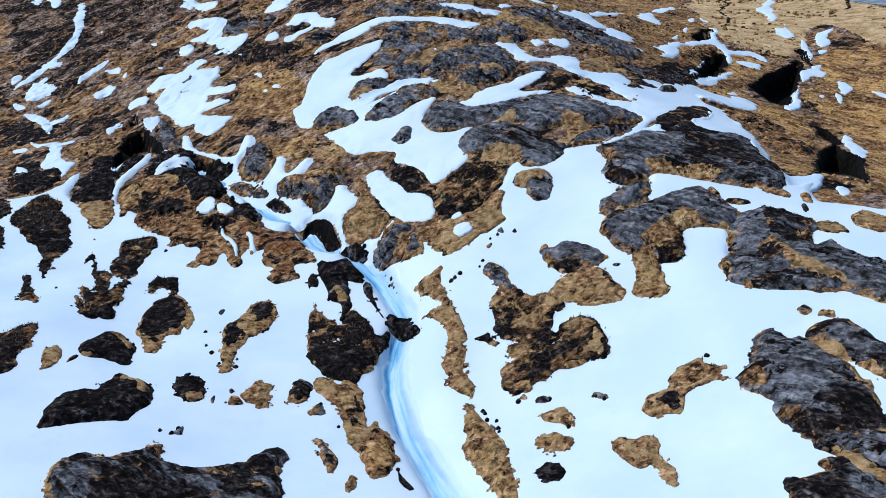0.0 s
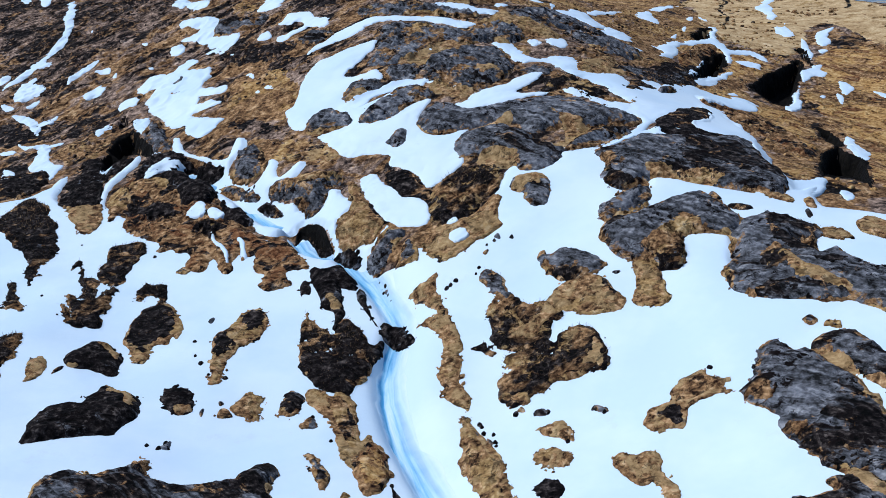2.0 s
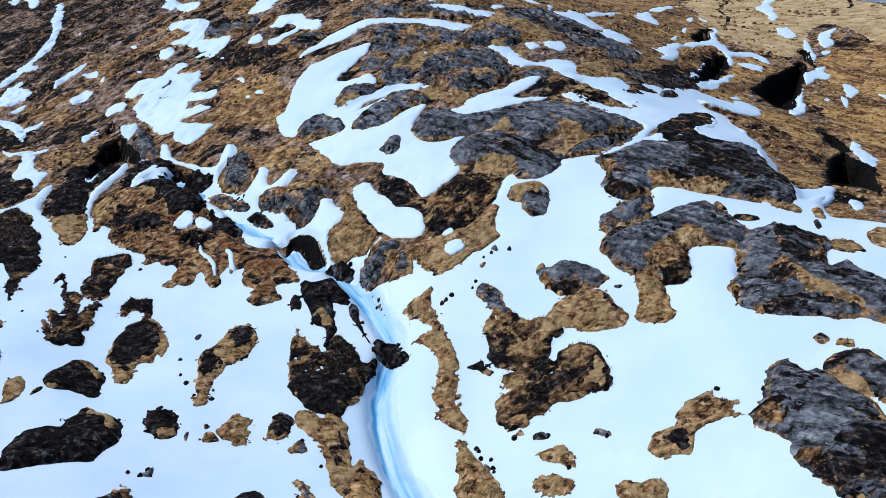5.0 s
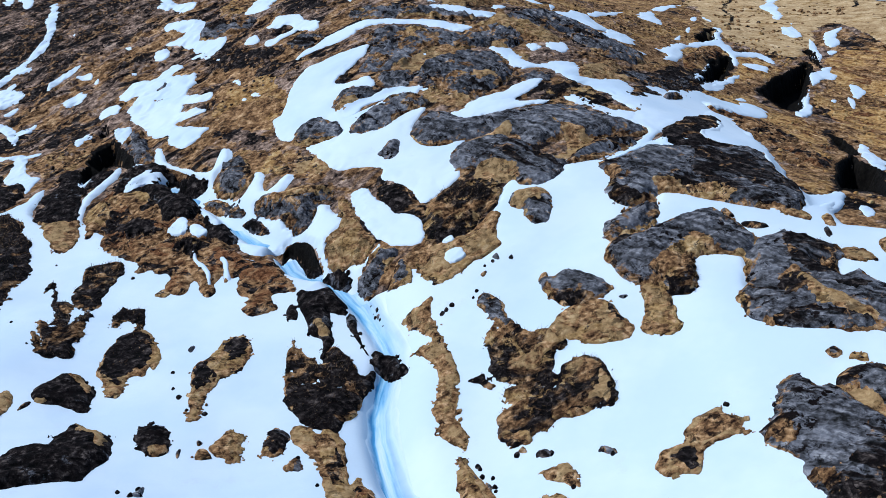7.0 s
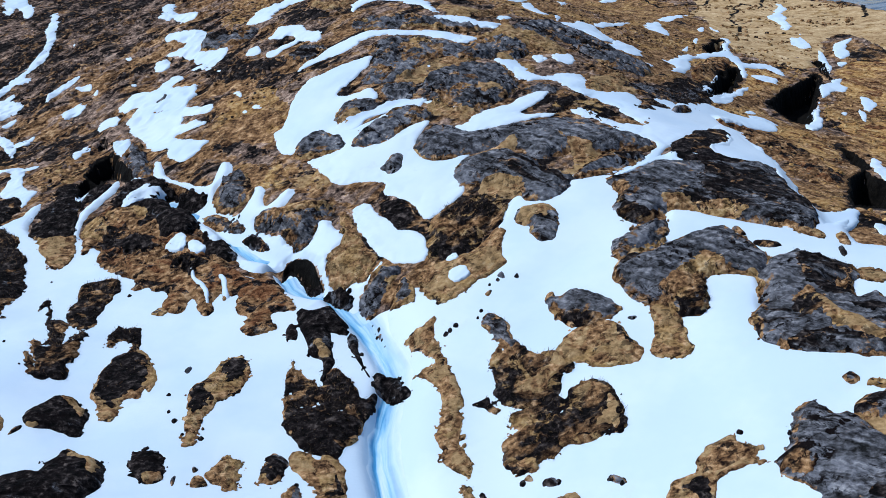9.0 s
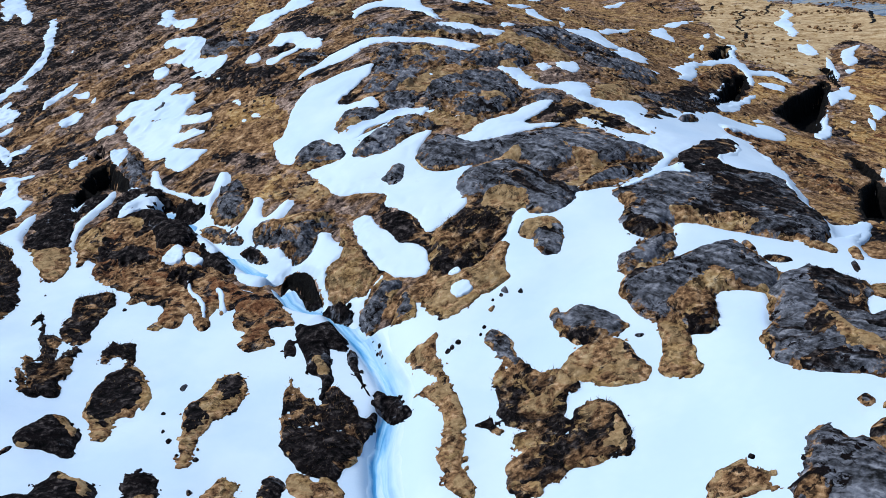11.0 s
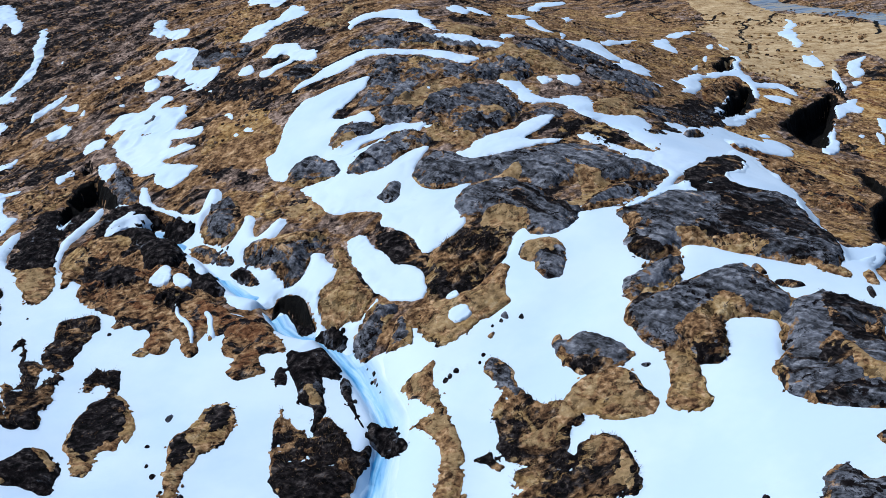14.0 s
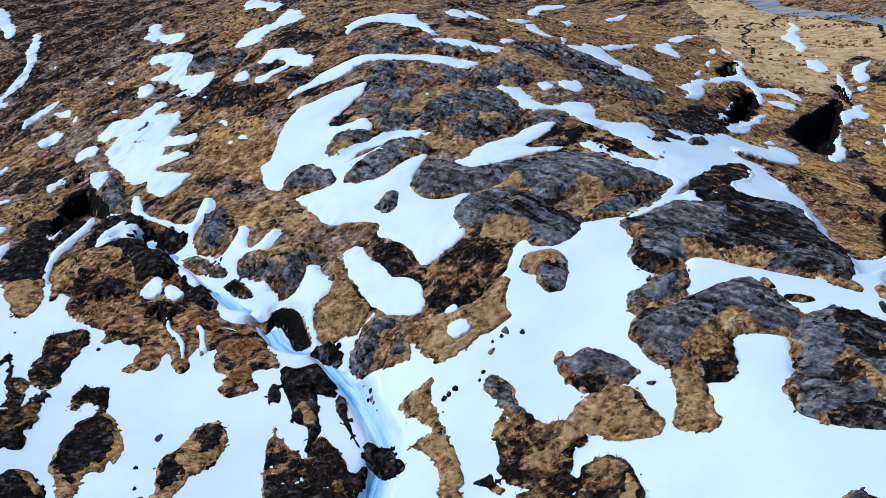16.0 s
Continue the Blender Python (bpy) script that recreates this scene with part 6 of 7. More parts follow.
grass_patch('tan dead grass strip among grey rock', (8.4, 163.5), (9.0, 157.5), (11.7, 156.5), (14.8, 155.1), (16.7, 150.6), (13.5, 150.1), (10.0, 152.0), (7.4, 153.2), (5.6, 152.5), (7.7, 155.7))
grass_patch('tan dead grass strip among grey rock', (-19.5, 173.9), (-16.6, 171.3), (-14.1, 172.2), (-13.6, 177.6), (-16.9, 184.1), (-12.4, 176.1), (-12.8, 171.2), (-14.8, 168.5), (-18.0, 169.6))
grass_patch('tan dead grass strip among grey rock', (-0.3, 164.3), (2.6, 164.1), (5.5, 163.9), (8.8, 172.2), (7.9, 164.2), (5.4, 162.0), (0.2, 160.8))
grass_patch('tan dead grass patch melted out of snow', (30.67, 101.86), (31.67, 102.45), (32.20, 101.29), (32.97, 99.91), (32.59, 99.14), (31.71, 99.82), (30.64, 100.67))

# patches and crags in the near snow
heather_patch('long dark brown heather and crowberry patch ringed by snow', (-33.84, 102.74), (-34.08, 104.95), (-34.09, 107.37), (-33.92, 109.09), (-32.85, 109.23), (-31.52, 109.51), (-30.67, 109.03), (-29.85, 107.09), (-30.44, 106.42), (-30.92, 105.16), (-31.07, 103.13), (-31.12, 101.13), (-31.26, 99.84), (-31.92, 100.35), (-32.81, 100.76), (-33.47, 101.71))
heather_patch('dark brown heather and crowberry patch ringed by snow', (-35.46, 101.45), (-35.15, 102.39), (-33.63, 101.72), (-32.76, 100.08), (-32.6, 98.6), (-32.44, 97.11), (-32.2, 97.96), (-32.15, 99.45), (-31.15, 99.47), (-30.81, 98.68), (-30.74, 96.35), (-30.65, 94.71), (-30.94, 94.09), (-30.45, 91.84), (-31.27, 91.48), (-31.96, 92.18), (-32.79, 92.47), (-33.61, 93.93), (-34.36, 95.47), (-35.19, 97.37), (-35.47, 98.5), (-34.75, 97.84), (-33.99, 97.33), (-34.39, 99.02))
heather_patch('thin hook of dark heather curling on snow', (-36.96, 103.93), (-37.01, 105.26), (-36.76, 106.15), (-36.33, 106.14), (-35.76, 104.49), (-35.06, 102.77), (-34.76, 100.61), (-35.55, 101.73), (-35.78, 103.72), (-36.34, 104.83), (-36.56, 104.17))
heather_patch('thin hook of dark heather curling on snow', (-35.04, 95.62), (-34.52, 95.24), (-33.74, 93.91), (-33.09, 92.4), (-32.48, 91.94), (-31.81, 91.73), (-32.04, 91.28), (-32.72, 91.27), (-33.45, 92.08), (-34.09, 93.27), (-34.69, 94.32))
clump = grass_patch('tan grass patch with a dark heather crown on snow', (-27.96, 90.23), (-27.91, 92.31), (-27.86, 93.33), (-27.38, 93.89), (-27.35, 95.04), (-26.93, 95.86), (-26.25, 96.07), (-25.75, 96.47), (-25.02, 96.07), (-24.21, 94.69), (-23.66, 93.35), (-23.12, 91.47), (-23.2, 89.8), (-23.71, 90.77), (-24.08, 90.17), (-23.81, 89.07), (-24.59, 89.43), (-25.22, 89.14), (-25.05, 87.63), (-25.31, 86.09), (-25.79, 86.2), (-26.78, 87.68), (-27.6, 89.13))
drape(clump, 'heather_crown', HEATHER, (-27.71, 90.68), (-27.86, 92.98), (-27.38, 93.89), (-27.26, 95.25), (-26.2, 95.87), (-25.22, 95.5), (-24.33, 94.6), (-24.22, 92.89), (-24.08, 91.53), (-24.15, 90.45), (-24.97, 90), (-25.45, 89.16), (-25.42, 87.66), (-25.97, 87.69), (-26.75, 88.84), (-27.4, 89.87))
heather_patch('thin hook of dark heather curling on snow', (-28.33, 97.06), (-28.73, 98.56), (-28.65, 99.96), (-28.68, 101.06), (-28.04, 100.18), (-27.32, 100.37), (-26.59, 99.91), (-26.02, 97.57), (-25.9, 95.88), (-26.3, 96.28), (-26.38, 97.59), (-26.83, 98.4), (-27.61, 98.51), (-28.1, 97.9))
clump = grass_patch('long tan grass patch with dark heather crowns on snow', (-19.59, 85.81), (-19.74, 87.82), (-20.07, 89.9), (-19.83, 91.04), (-19.24, 91.63), (-18.79, 92.51), (-18.23, 93.1), (-18.04, 94.23), (-17.43, 94.95), (-16.7, 94.96), (-15.97, 94.03), (-15.75, 92.91), (-15.86, 91.48), (-16.02, 90.09), (-16.72, 89.28), (-17.46, 88.79), (-17.92, 88.78), (-17.85, 87.44), (-18.1, 85.87), (-18.31, 84.48), (-18.23, 83.4), (-18.51, 82.29), (-18.86, 82.94), (-18.91, 84.19))
drape(clump, 'heather_crown', HEATHER, (-18.03, 93.62), (-17.4, 94.78), (-16.66, 94.7), (-16.03, 93.78), (-16, 92.33), (-16.39, 91.5), (-16.79, 91.09), (-17.19, 90.68), (-17.81, 91.56))
drape(clump, 'heather_crown', HEATHER, (-19.97, 89.9), (-19.73, 91.03), (-19.08, 91.53), (-18.55, 90.45), (-18.19, 89.27), (-18.29, 87.82), (-18.65, 86.87), (-19.34, 87.42), (-19.78, 88.47))
crag = rock_outcrop('black rock outcrop with a tan grass cap standing out of snow', (-31.65, 85.02), (-31.68, 86.12), (-31.2, 87.05), (-30.94, 88.14), (-30.61, 88.93), (-29.78, 89.15), (-28.81, 88.91), (-27.95, 87.97), (-27.22, 87.02), (-26.86, 85.29), (-26.69, 83.69), (-27.2, 83.53), (-28.36, 83.82), (-29.51, 84.09), (-30.55, 84.03), stuff=BLACK_ROCK)
drape(crag, 'grass_cap', GRASS, (-30.2, 89.04), (-29.28, 88.99), (-28.41, 88.34), (-27.53, 87.15), (-27.39, 85.75), (-27.99, 86.61), (-28.91, 87.76), (-29.75, 88.3))
drape(crag, 'grass_cap', GRASS, (-31.2, 84.44), (-30.46, 84.39), (-29.46, 84.19), (-30.38, 83.51), (-30.92, 83.86))
rock_outcrop('small flat dark rock standing out of snow', (-31.9, 82.75), (-31.82, 83.76), (-31.27, 84.26), (-31.19, 83.64), (-31.52, 83.11), stuff=DARK_ROCK)
crag = rock_outcrop('long black rock outcrop with a tan grass cap in snow', (-30.35, 71.42), (-30.57, 72.95), (-30.76, 74.94), (-30.29, 76.71), (-29.49, 77.63), (-28.74, 78.06), (-28.08, 78.07), (-27.84, 79.5), (-27.51, 80.68), (-26.75, 81.24), (-25.72, 80.85), (-24.46, 80.43), (-23.68, 79.51), (-23.23, 77.9), (-23.57, 76.95), (-24.04, 76.22), (-24.22, 74.78), (-24.3, 74), (-25.27, 73.71), (-26.82, 73.29), (-28.28, 72.6), (-29.29, 71.91), stuff=BLACK_ROCK)
drape(crag, 'grass_cap', GRASS, (-26.78, 81.03), (-25.64, 80.56), (-24.64, 80.23), (-23.89, 78.56), (-24.17, 77.21), (-24.81, 77.97), (-25.5, 79.18), (-26.29, 80.1))
crag = rock_outcrop('small black rock outcrop with a tan grass cap in snow', (-22.35, 79.81), (-22.46, 81.04), (-21.86, 81.69), (-21.2, 81.94), (-20.44, 81.39), (-19.77, 80.86), (-19.57, 79.41), (-19.51, 78.38), (-19.83, 77.82), (-20.65, 77.89), (-21.38, 78.4), (-21.88, 79.09), stuff=BLACK_ROCK)
drape(crag, 'grass_cap', GRASS, (-21.03, 78.28), (-19.99, 78.55), (-19.62, 78.92), (-19.63, 77.84), (-20.52, 77.83))
grass_patch('golden dead grass patch melted out of snow', (-16.49, 78.74), (-16.49, 79.42), (-16.09, 80.18), (-15.79, 81.31), (-15.48, 81.49), (-14.91, 81.06), (-14.17, 80.92), (-14.33, 80.07), (-14.29, 79.04), (-14.33, 78.03), (-14.87, 77.85), (-15.46, 78.24), (-16.08, 78.28))
rock_outcrop('small flat dark rock standing out of snow', (-17.4, 77.82), (-17.31, 78.81), (-16.94, 79), (-16.43, 78.42), (-16.23, 78), (-16.8, 77.84), stuff=DARK_ROCK)
heather_patch('large dark heather mass with woody branches ringed by snow', (-12.4, 89.72), (-12.45, 90.88), (-12.35, 92.07), (-12.4, 93.69), (-12.21, 94.09), (-11.87, 93.67), (-11.83, 92.85), (-11.26, 92), (-10.71, 91.29), (-9.92, 90.49), (-9.5, 89.98), (-9.29, 91.22), (-8.91, 92.19), (-8.61, 92.59), (-7.92, 91.67), (-7.4, 91.1), (-7.01, 90.15), (-6.8, 89.12), (-6.32, 88.65), (-5.64, 88.63), (-5.32, 88.67), (-5.59, 87.64), (-5.9, 86.79), (-6.02, 85.8), (-6.18, 84.31), (-6.59, 83.88), (-7.06, 83.22), (-7.31, 82.08), (-7.53, 81.19), (-7.99, 81.6), (-9.09, 81.97), (-9.77, 82.37), (-10.43, 82.51), (-10.98, 83.58), (-11.69, 85.09), (-12.1, 86.26), (-12.02, 87.02), (-11.89, 88.15))
rock_outcrop('small dark grey weathered rock outcrop standing out of snow', (-12.8, 78.76), (-12.96, 80.12), (-12.62, 81.3), (-12.08, 81.98), (-11.5, 81.5), (-11, 80.81), (-11.24, 79.44), (-11.42, 78.56), (-12, 78.3), stuff=DARK_ROCK)
slope = heather_patch('brown heather and dead sedge patch beside dead grass', (3.31, 94.47), (3.72, 95.47), (4.44, 95.39), (5.21, 94.37), (5.75, 92.84), (6.13, 91.36), (6.85, 90.27), (7.85, 89.64), (8.97, 89.54), (9.74, 88.08), (10.35, 87.49), (10.18, 86.68), (9.35, 86.13), (8.77, 85.55), (8.56, 84.59), (7.22, 83.95), (5.76, 84.59), (4.73, 85.79), (4.14, 86.54), (4.56, 87.04), (4.2, 88.12), (4.06, 88.95), (4.37, 90.03), (4.32, 90.99), (4.62, 91.72), (4.19, 92.63), (3.57, 93.65), stuff=BROWN_HEATHER)
drape(slope, 'bare_rock', ROCK, (3.26, 94.56), (3.72, 95.39), (4.48, 95.29), (5.21, 94.3), (5.74, 92.71), (6.03, 91.19), (5.19, 91.02), (4.67, 91.83), (4.2, 92.76), (3.62, 93.71))
drape(slope, 'dead_grass', GRASS, (5.67, 86.97), (7, 87.09), (8.39, 87.82), (9.15, 88.94), (10.15, 87.68), (9.38, 86.54), (8.45, 85.84), (7.33, 85.39), (5.81, 85.55))
slope = heather_patch('brown heather and dead sedge patch beside dead grass', (8.57, 84.71), (9.16, 84.05), (9.72, 84.15), (9.88, 84.84), (10.56, 85.18), (11.56, 85.28), (12.21, 84.64), (12.78, 84.15), (12.99, 82.54), (12.95, 81.57), (13.31, 79.8), (12.73, 79.11), (11.95, 80.19), (11.6, 79.71), (10.73, 79.21), (9.82, 79.33), (8.9, 79.12), (7.22, 78.34), (6.97, 77.68), (5.87, 77.49), (5.17, 77.87), (4.48, 78.61), (4.24, 79.64), (4.4, 80.54), (5.46, 81.58), (6.17, 82.14), (5.65, 82.64), (5.26, 83.39), (5.42, 83.96), (6.16, 84.08), (7.27, 84.56), stuff=BROWN_HEATHER)
drape(slope, 'dead_grass', GRASS, (9.97, 84.49), (10.75, 84.98), (11.68, 84.92), (12.44, 84.1), (12.76, 82.64), (12.63, 81.38), (13.07, 80.09), (12.66, 79.45), (11.91, 80.53), (11.11, 80.69), (11.85, 81.4), (12.39, 82.34), (12, 83.96), (11.13, 84.57), (10.3, 83.91))
drape(slope, 'dead_grass', GRASS, (4.45, 79.77), (5.25, 79.32), (6.26, 79.12), (7.01, 78.3), (6.77, 77.7), (5.88, 77.61), (5.18, 78), (4.56, 78.72))
heather_patch('small fin of dark heather on snow', (2.35, 85.69), (2.97, 86.02), (3.65, 86.36), (3.76, 85.71), (4.17, 84.97), (4.32, 84.49), (3.59, 84.74), (3.17, 85.21))
sward = grass_patch('tan dead grass patch below a rock dome', (8.88, 89.44), (9.74, 90.53), (10.52, 91.53), (11.93, 91.8), (13.3, 91.74), (13.96, 91.53), (14.47, 90.26), (14.76, 89.1), (15.77, 87.57), (15.2, 86.15), (14.13, 86.19), (12.65, 86.54), (11.42, 87.23), (10.37, 87.73), (9.74, 88.08))
drape(sward, 'heather_edge', HEATHER, (13.75, 91.68), (14.31, 90.75), (14.68, 89.84), (15.13, 88.59), (14.48, 88.38), (14.09, 89.1), (13.79, 90.27))
dome = rock_outcrop('round grey rock dome with a brown rim standing out of snow', (8.65, 95.86), (9.12, 96.88), (9.51, 96.96), (9.77, 96.04), (10.3, 96.6), (11.05, 96.89), (12.17, 96.15), (13.24, 95.14), (13.97, 94.16), (14.37, 92.92), (14.06, 92.28), (13.33, 91.97), (12.41, 92.03), (11.24, 91.81), (10.3, 91.62), (9.51, 93.13), (8.93, 94.55))
drape(dome, 'brown_rim', BROWN_HEATHER, (8.79, 95.8), (9.46, 96.34), (9.68, 95.04), (10.26, 93.63), (11.2, 92.71), (12.47, 92.49), (13.25, 92.07), (11.91, 91.65), (10.51, 91.45), (9.7, 92.66), (9.01, 94.36))
grass_patch('column of tan dead grass between snow and rock', (15.78, 87.06), (16.48, 88.72), (16.79, 90.1), (16.9, 91.41), (16.58, 92.29), (17.55, 92.63), (18.27, 92.27), (18.33, 91.28), (18.77, 90.44), (18.67, 88.64), (18.64, 87.25), (18.93, 86.55), (18.57, 85.73), (17.33, 85.99), (16.51, 86.23))
heather_patch('brown heather on the edge of a grey rock', (18.04, 92.86), (18.96, 94.24), (20.41, 95.82), (21.51, 95.4), (21.36, 93.44), (21.31, 91.56), (20.58, 90.58), (19.02, 90.55), (18.56, 91.85), stuff=BROWN_HEATHER, lift=0.35)
heather_patch('brown heather on the edge of a grey rock', (28.76, 95.34), (29.96, 96.25), (30.67, 95.41), (31.84, 94.63), (33.26, 93.26), (33.1, 92.07), (31.46, 91.93), (30.32, 92.67), (29.27, 93.81), stuff=BROWN_HEATHER, lift=0.3)
clump = grass_patch('tan grass patch with a dark heather crown on snow', (14.43, 71.99), (14.87, 73), (15.52, 73.52), (16.08, 73.52), (16.66, 73.26), (16.91, 73.96), (16.82, 74.83), (17.44, 75.31), (17.77, 75.8), (18.59, 75.72), (19.26, 76.22), (19.55, 76.33), (19.6, 75.21), (20.23, 74.7), (20.64, 74.07), (20.68, 73.46), (21.07, 72.82), (20.55, 72.62), (20.01, 72.97), (19.43, 72.81), (18.33, 72.81), (17.69, 72.37), (17.53, 71.27), (17.06, 70.2), (16.21, 70.42), (15.48, 70.37), (14.77, 70.98))
drape(clump, 'heather_crown', HEATHER, (15.65, 72.6), (16.36, 73.08), (17.32, 72.36), (17.4, 71.33), (16.68, 70.45), (15.95, 70.96), (15.62, 71.67))
crag = rock_outcrop('large layered grey rock outcrop standing out of snow', (21.49, 72.71), (22.2, 72.95), (22.64, 73.81), (22.65, 74.52), (23.22, 75.53), (24.34, 77.35), (25.12, 77.43), (25.69, 76.69), (26.11, 75.62), (26.84, 75.7), (27.61, 74.38), (28.28, 72.6), (29.02, 71.17), (29.19, 68.73), (29.48, 67.33), (29.27, 65.11), (29.03, 63.59), (29.29, 61.17), (29.52, 58.07), (27.8, 57.01), (27.17, 58.21), (26.32, 60.54), (25.39, 62.03), (24.63, 63.03), (24.3, 64.36), (23.25, 65.86), (22.84, 67.11), (22.8, 68.13), (23.29, 68.83), (22.62, 69.98), (21.61, 71.13))
rock_outcrop('layered grey rock outcrop standing out of snow', (27.11, 75.51), (28.01, 76.49), (28.33, 76.88), (29.36, 76.82), (30.34, 76.63), (31.11, 75.21), (31.49, 73.33), (32.2, 71.93), (32.51, 70.07), (31.77, 69.06), (30.79, 68.64), (30.08, 69.68), (29.6, 70.56), (28.87, 71.96), (27.93, 74.09), stuff=DARK_ROCK)
drape(crag, 'brown_ledge', MOSS, (26.76, 75.74), (27.28, 75.36), (28.08, 74.61), (28.51, 73.08), (29.18, 71.45), (29.45, 69.28), (29.61, 67.15), (29.2, 67.04), (28.93, 69.1), (28.58, 71.03), (27.88, 72.58), (26.97, 74.29))
drape(crag, 'brown_ledge', BROWN_HEATHER, (21.64, 72.64), (22.6, 73.13), (23.34, 72.83), (23.33, 71.66), (22.58, 70.57), (21.77, 71.13))
drape(crag, 'dark_slope', DARK_ROCK, (24.6, 67.14), (26.06, 68.88), (27.73, 68.7), (28.85, 67.46), (29.72, 65.83), (27.61, 59.72), (26.75, 61.07), (25.71, 62.25), (24.32, 63.59), (23.43, 65.66))
drape(crag, 'brown_ledge', BROWN_HEATHER, (23.16, 68.33), (24.11, 67.63), (24.98, 66.67), (25.22, 65), (26.35, 62.8), (25.75, 62.04), (24.68, 63.2), (24.35, 64.53), (23.42, 65.8), (22.9, 67.08))
rock_outcrop('small long dark grey weathered rock outcrop standing out of snow', (-10.01, 73.5), (-9.45, 73.1), (-8.97, 72.54), (-8.51, 71.37), (-8.01, 70.42), (-7.92, 69.5), (-8.23, 68.55), (-8.66, 68.81), (-9.05, 70.18), (-9.47, 71.32), (-9.73, 72.51), stuff=DARK_ROCK)

crag = rock_outcrop('grey rock with an olive grass top beside snow', (-19.07, 118.03), (-17.9, 118.37), (-15.5, 118.32), (-12.83, 118.32), (-10.66, 117.04), (-11.43, 115.85), (-12.37, 115.23), (-12.67, 113.55), (-12.97, 111.86), (-13.7, 112.16), (-14.67, 113.32), (-15.96, 114.63), (-17.94, 116.26))
drape(crag, 'grass_cap', MOSS, (-18.75, 117.9), (-17.75, 118.14), (-15.47, 118.02), (-12.8, 118.02), (-10.95, 117.05), (-12.05, 116.28), (-13.48, 115.91), (-15.2, 115.63), (-17.03, 116.18))
rock_outcrop('grey rock between tongues of snow', (-23.84, 122.97), (-23.78, 125.4), (-23.16, 127.92), (-22.2, 128.83), (-20.9, 126.61), (-20.82, 124.33), (-20.14, 121.84), (-21.35, 121.12), (-22.56, 121.61))
rock_outcrop('grey rock above a snowy hollow', (-38.26, 139.96), (-37.91, 141.42), (-36.88, 140.97), (-34.77, 137.13), (-33.56, 134.29), (-33.43, 131.96), (-34.5, 132.53), (-36, 134.62), (-37.27, 137.49))

heather_patch('dark heather bank facing a tongue of snow', (-44.34, 123.66), (-44.7, 127.6), (-44.36, 130.68), (-44.68, 133.85), (-41.56, 133.64), (-37.92, 131.45), (-38.07, 129.61), (-39.18, 127.69), (-39.53, 125.55), (-39.17, 122.34), (-38.81, 119.86), (-42.01, 119.99), stuff=BLACK_ROCK)
heather_patch('dark heather bank between tongues of snow', (-55.86, 133.63), (-51.48, 132.79), (-48.9, 132.39), (-47.41, 129.45), (-48.14, 127.25), (-48.89, 124.92), (-51.92, 123.81))
grass_strip('patch of golden grass on a peat slope', (-38.22, 120.57), (-38.16, 122.96), (-37.17, 123.94), (-35.91, 122.72), (-35.13, 120.47), (-35.63, 119.31), (-36.85, 119.34), stuff=MOSS)
grass_strip('long tan dead grass strip over the brow of a hill', (5, 152.6), (7.2, 154.7), (8.7, 160.2), (9.4, 154.9), (12.2, 155.2), (14.6, 154.2), (16.3, 152.5), (15.1, 148.7), (12.9, 150.9), (11, 152.1), (7.9, 151.7))
grass_strip('long tan dead grass strip over the brow of a hill', (-0.9, 163.8), (0.4, 166.9), (3.3, 165.1), (5.7, 163.5), (4, 160.2), (0.4, 160.5))

# dead grass in the creases of the rock
grass_strip('long tan dead grass strip lying in a rock crease', (27.43, 74.88), (28.53, 73.91), (29.22, 72.24), (29.71, 70.10), (29.62, 67.83), (30.07, 66.84), (30.66, 65.17), (29.57, 65.41), (28.95, 66.63), (28.83, 68.79), (28.78, 70.45), (28.36, 72.01), (27.52, 73.20))
grass_strip('long tan dead grass strip lying in a rock crease', (25.60, 62.34), (26.63, 60.72), (27.43, 59.20), (29.05, 57.00), (28.09, 56.20), (27.01, 57.98), (26.16, 59.30), (25.51, 60.49))
grass_strip('long tan dead grass strip lying in a rock crease', (28.40, 89.51), (29.11, 88.74), (29.88, 85.65), (31.13, 83.69), (32.50, 81.97), (31.92, 81.14), (30.59, 82.17), (28.97, 83.88), (28.27, 86.33))
grass_strip('long tan dead grass strip lying in a rock crease', (-5.5, 139.8), (-3.9, 140.9), (-2.6, 143.2), (-1.6, 144.6), (1.1, 145.7), (3, 144), (1, 142.7), (-0.9, 141.1), (-2.2, 138.5))
grass_strip('long tan dead grass strip lying in a rock crease', (-2.1, 133.4), (-0.3, 132.4), (1.6, 131), (3.7, 130.7), (4.1, 129.7), (2.2, 128.7), (0, 129.5), (-1.2, 131.1))
grass_strip('long tan dead grass strip lying in a rock crease', (4.2, 136.6), (6.4, 136.4), (6.9, 134.7), (4.7, 134.1))
grass_strip('long tan dead grass strip lying in a rock crease', (6, 152.8), (7.5, 157.3), (9.3, 154.8), (11.8, 154.3), (14.2, 153.4), (16.6, 150.5), (15.5, 148.1), (12.9, 150), (10.2, 151.6))
grass_strip('long tan dead grass strip lying in a rock crease', (11.9, 122.4), (12.6, 120.7), (13.9, 120.4), (15.1, 119.6), (15.6, 118.8), (16.8, 118.5), (15.1, 117.3), (13.7, 115.6), (12.7, 114.1), (11.9, 113.5), (10.6, 114.7), (10, 116.3), (12, 115.4), (13.1, 116.4), (13.3, 118), (12.7, 119.8))
grass_strip('long tan dead grass strip lying in a rock crease', (2.5, 120.2), (5.5, 121.1), (7.5, 122), (7.9, 120.9), (5.4, 119.7), (3.7, 119.5))
grass_strip('long tan dead grass strip lying in a rock crease', (4, 115.6), (6.3, 115), (8.2, 113.1), (7.7, 111.8), (5.6, 112.1), (3.6, 113.9))
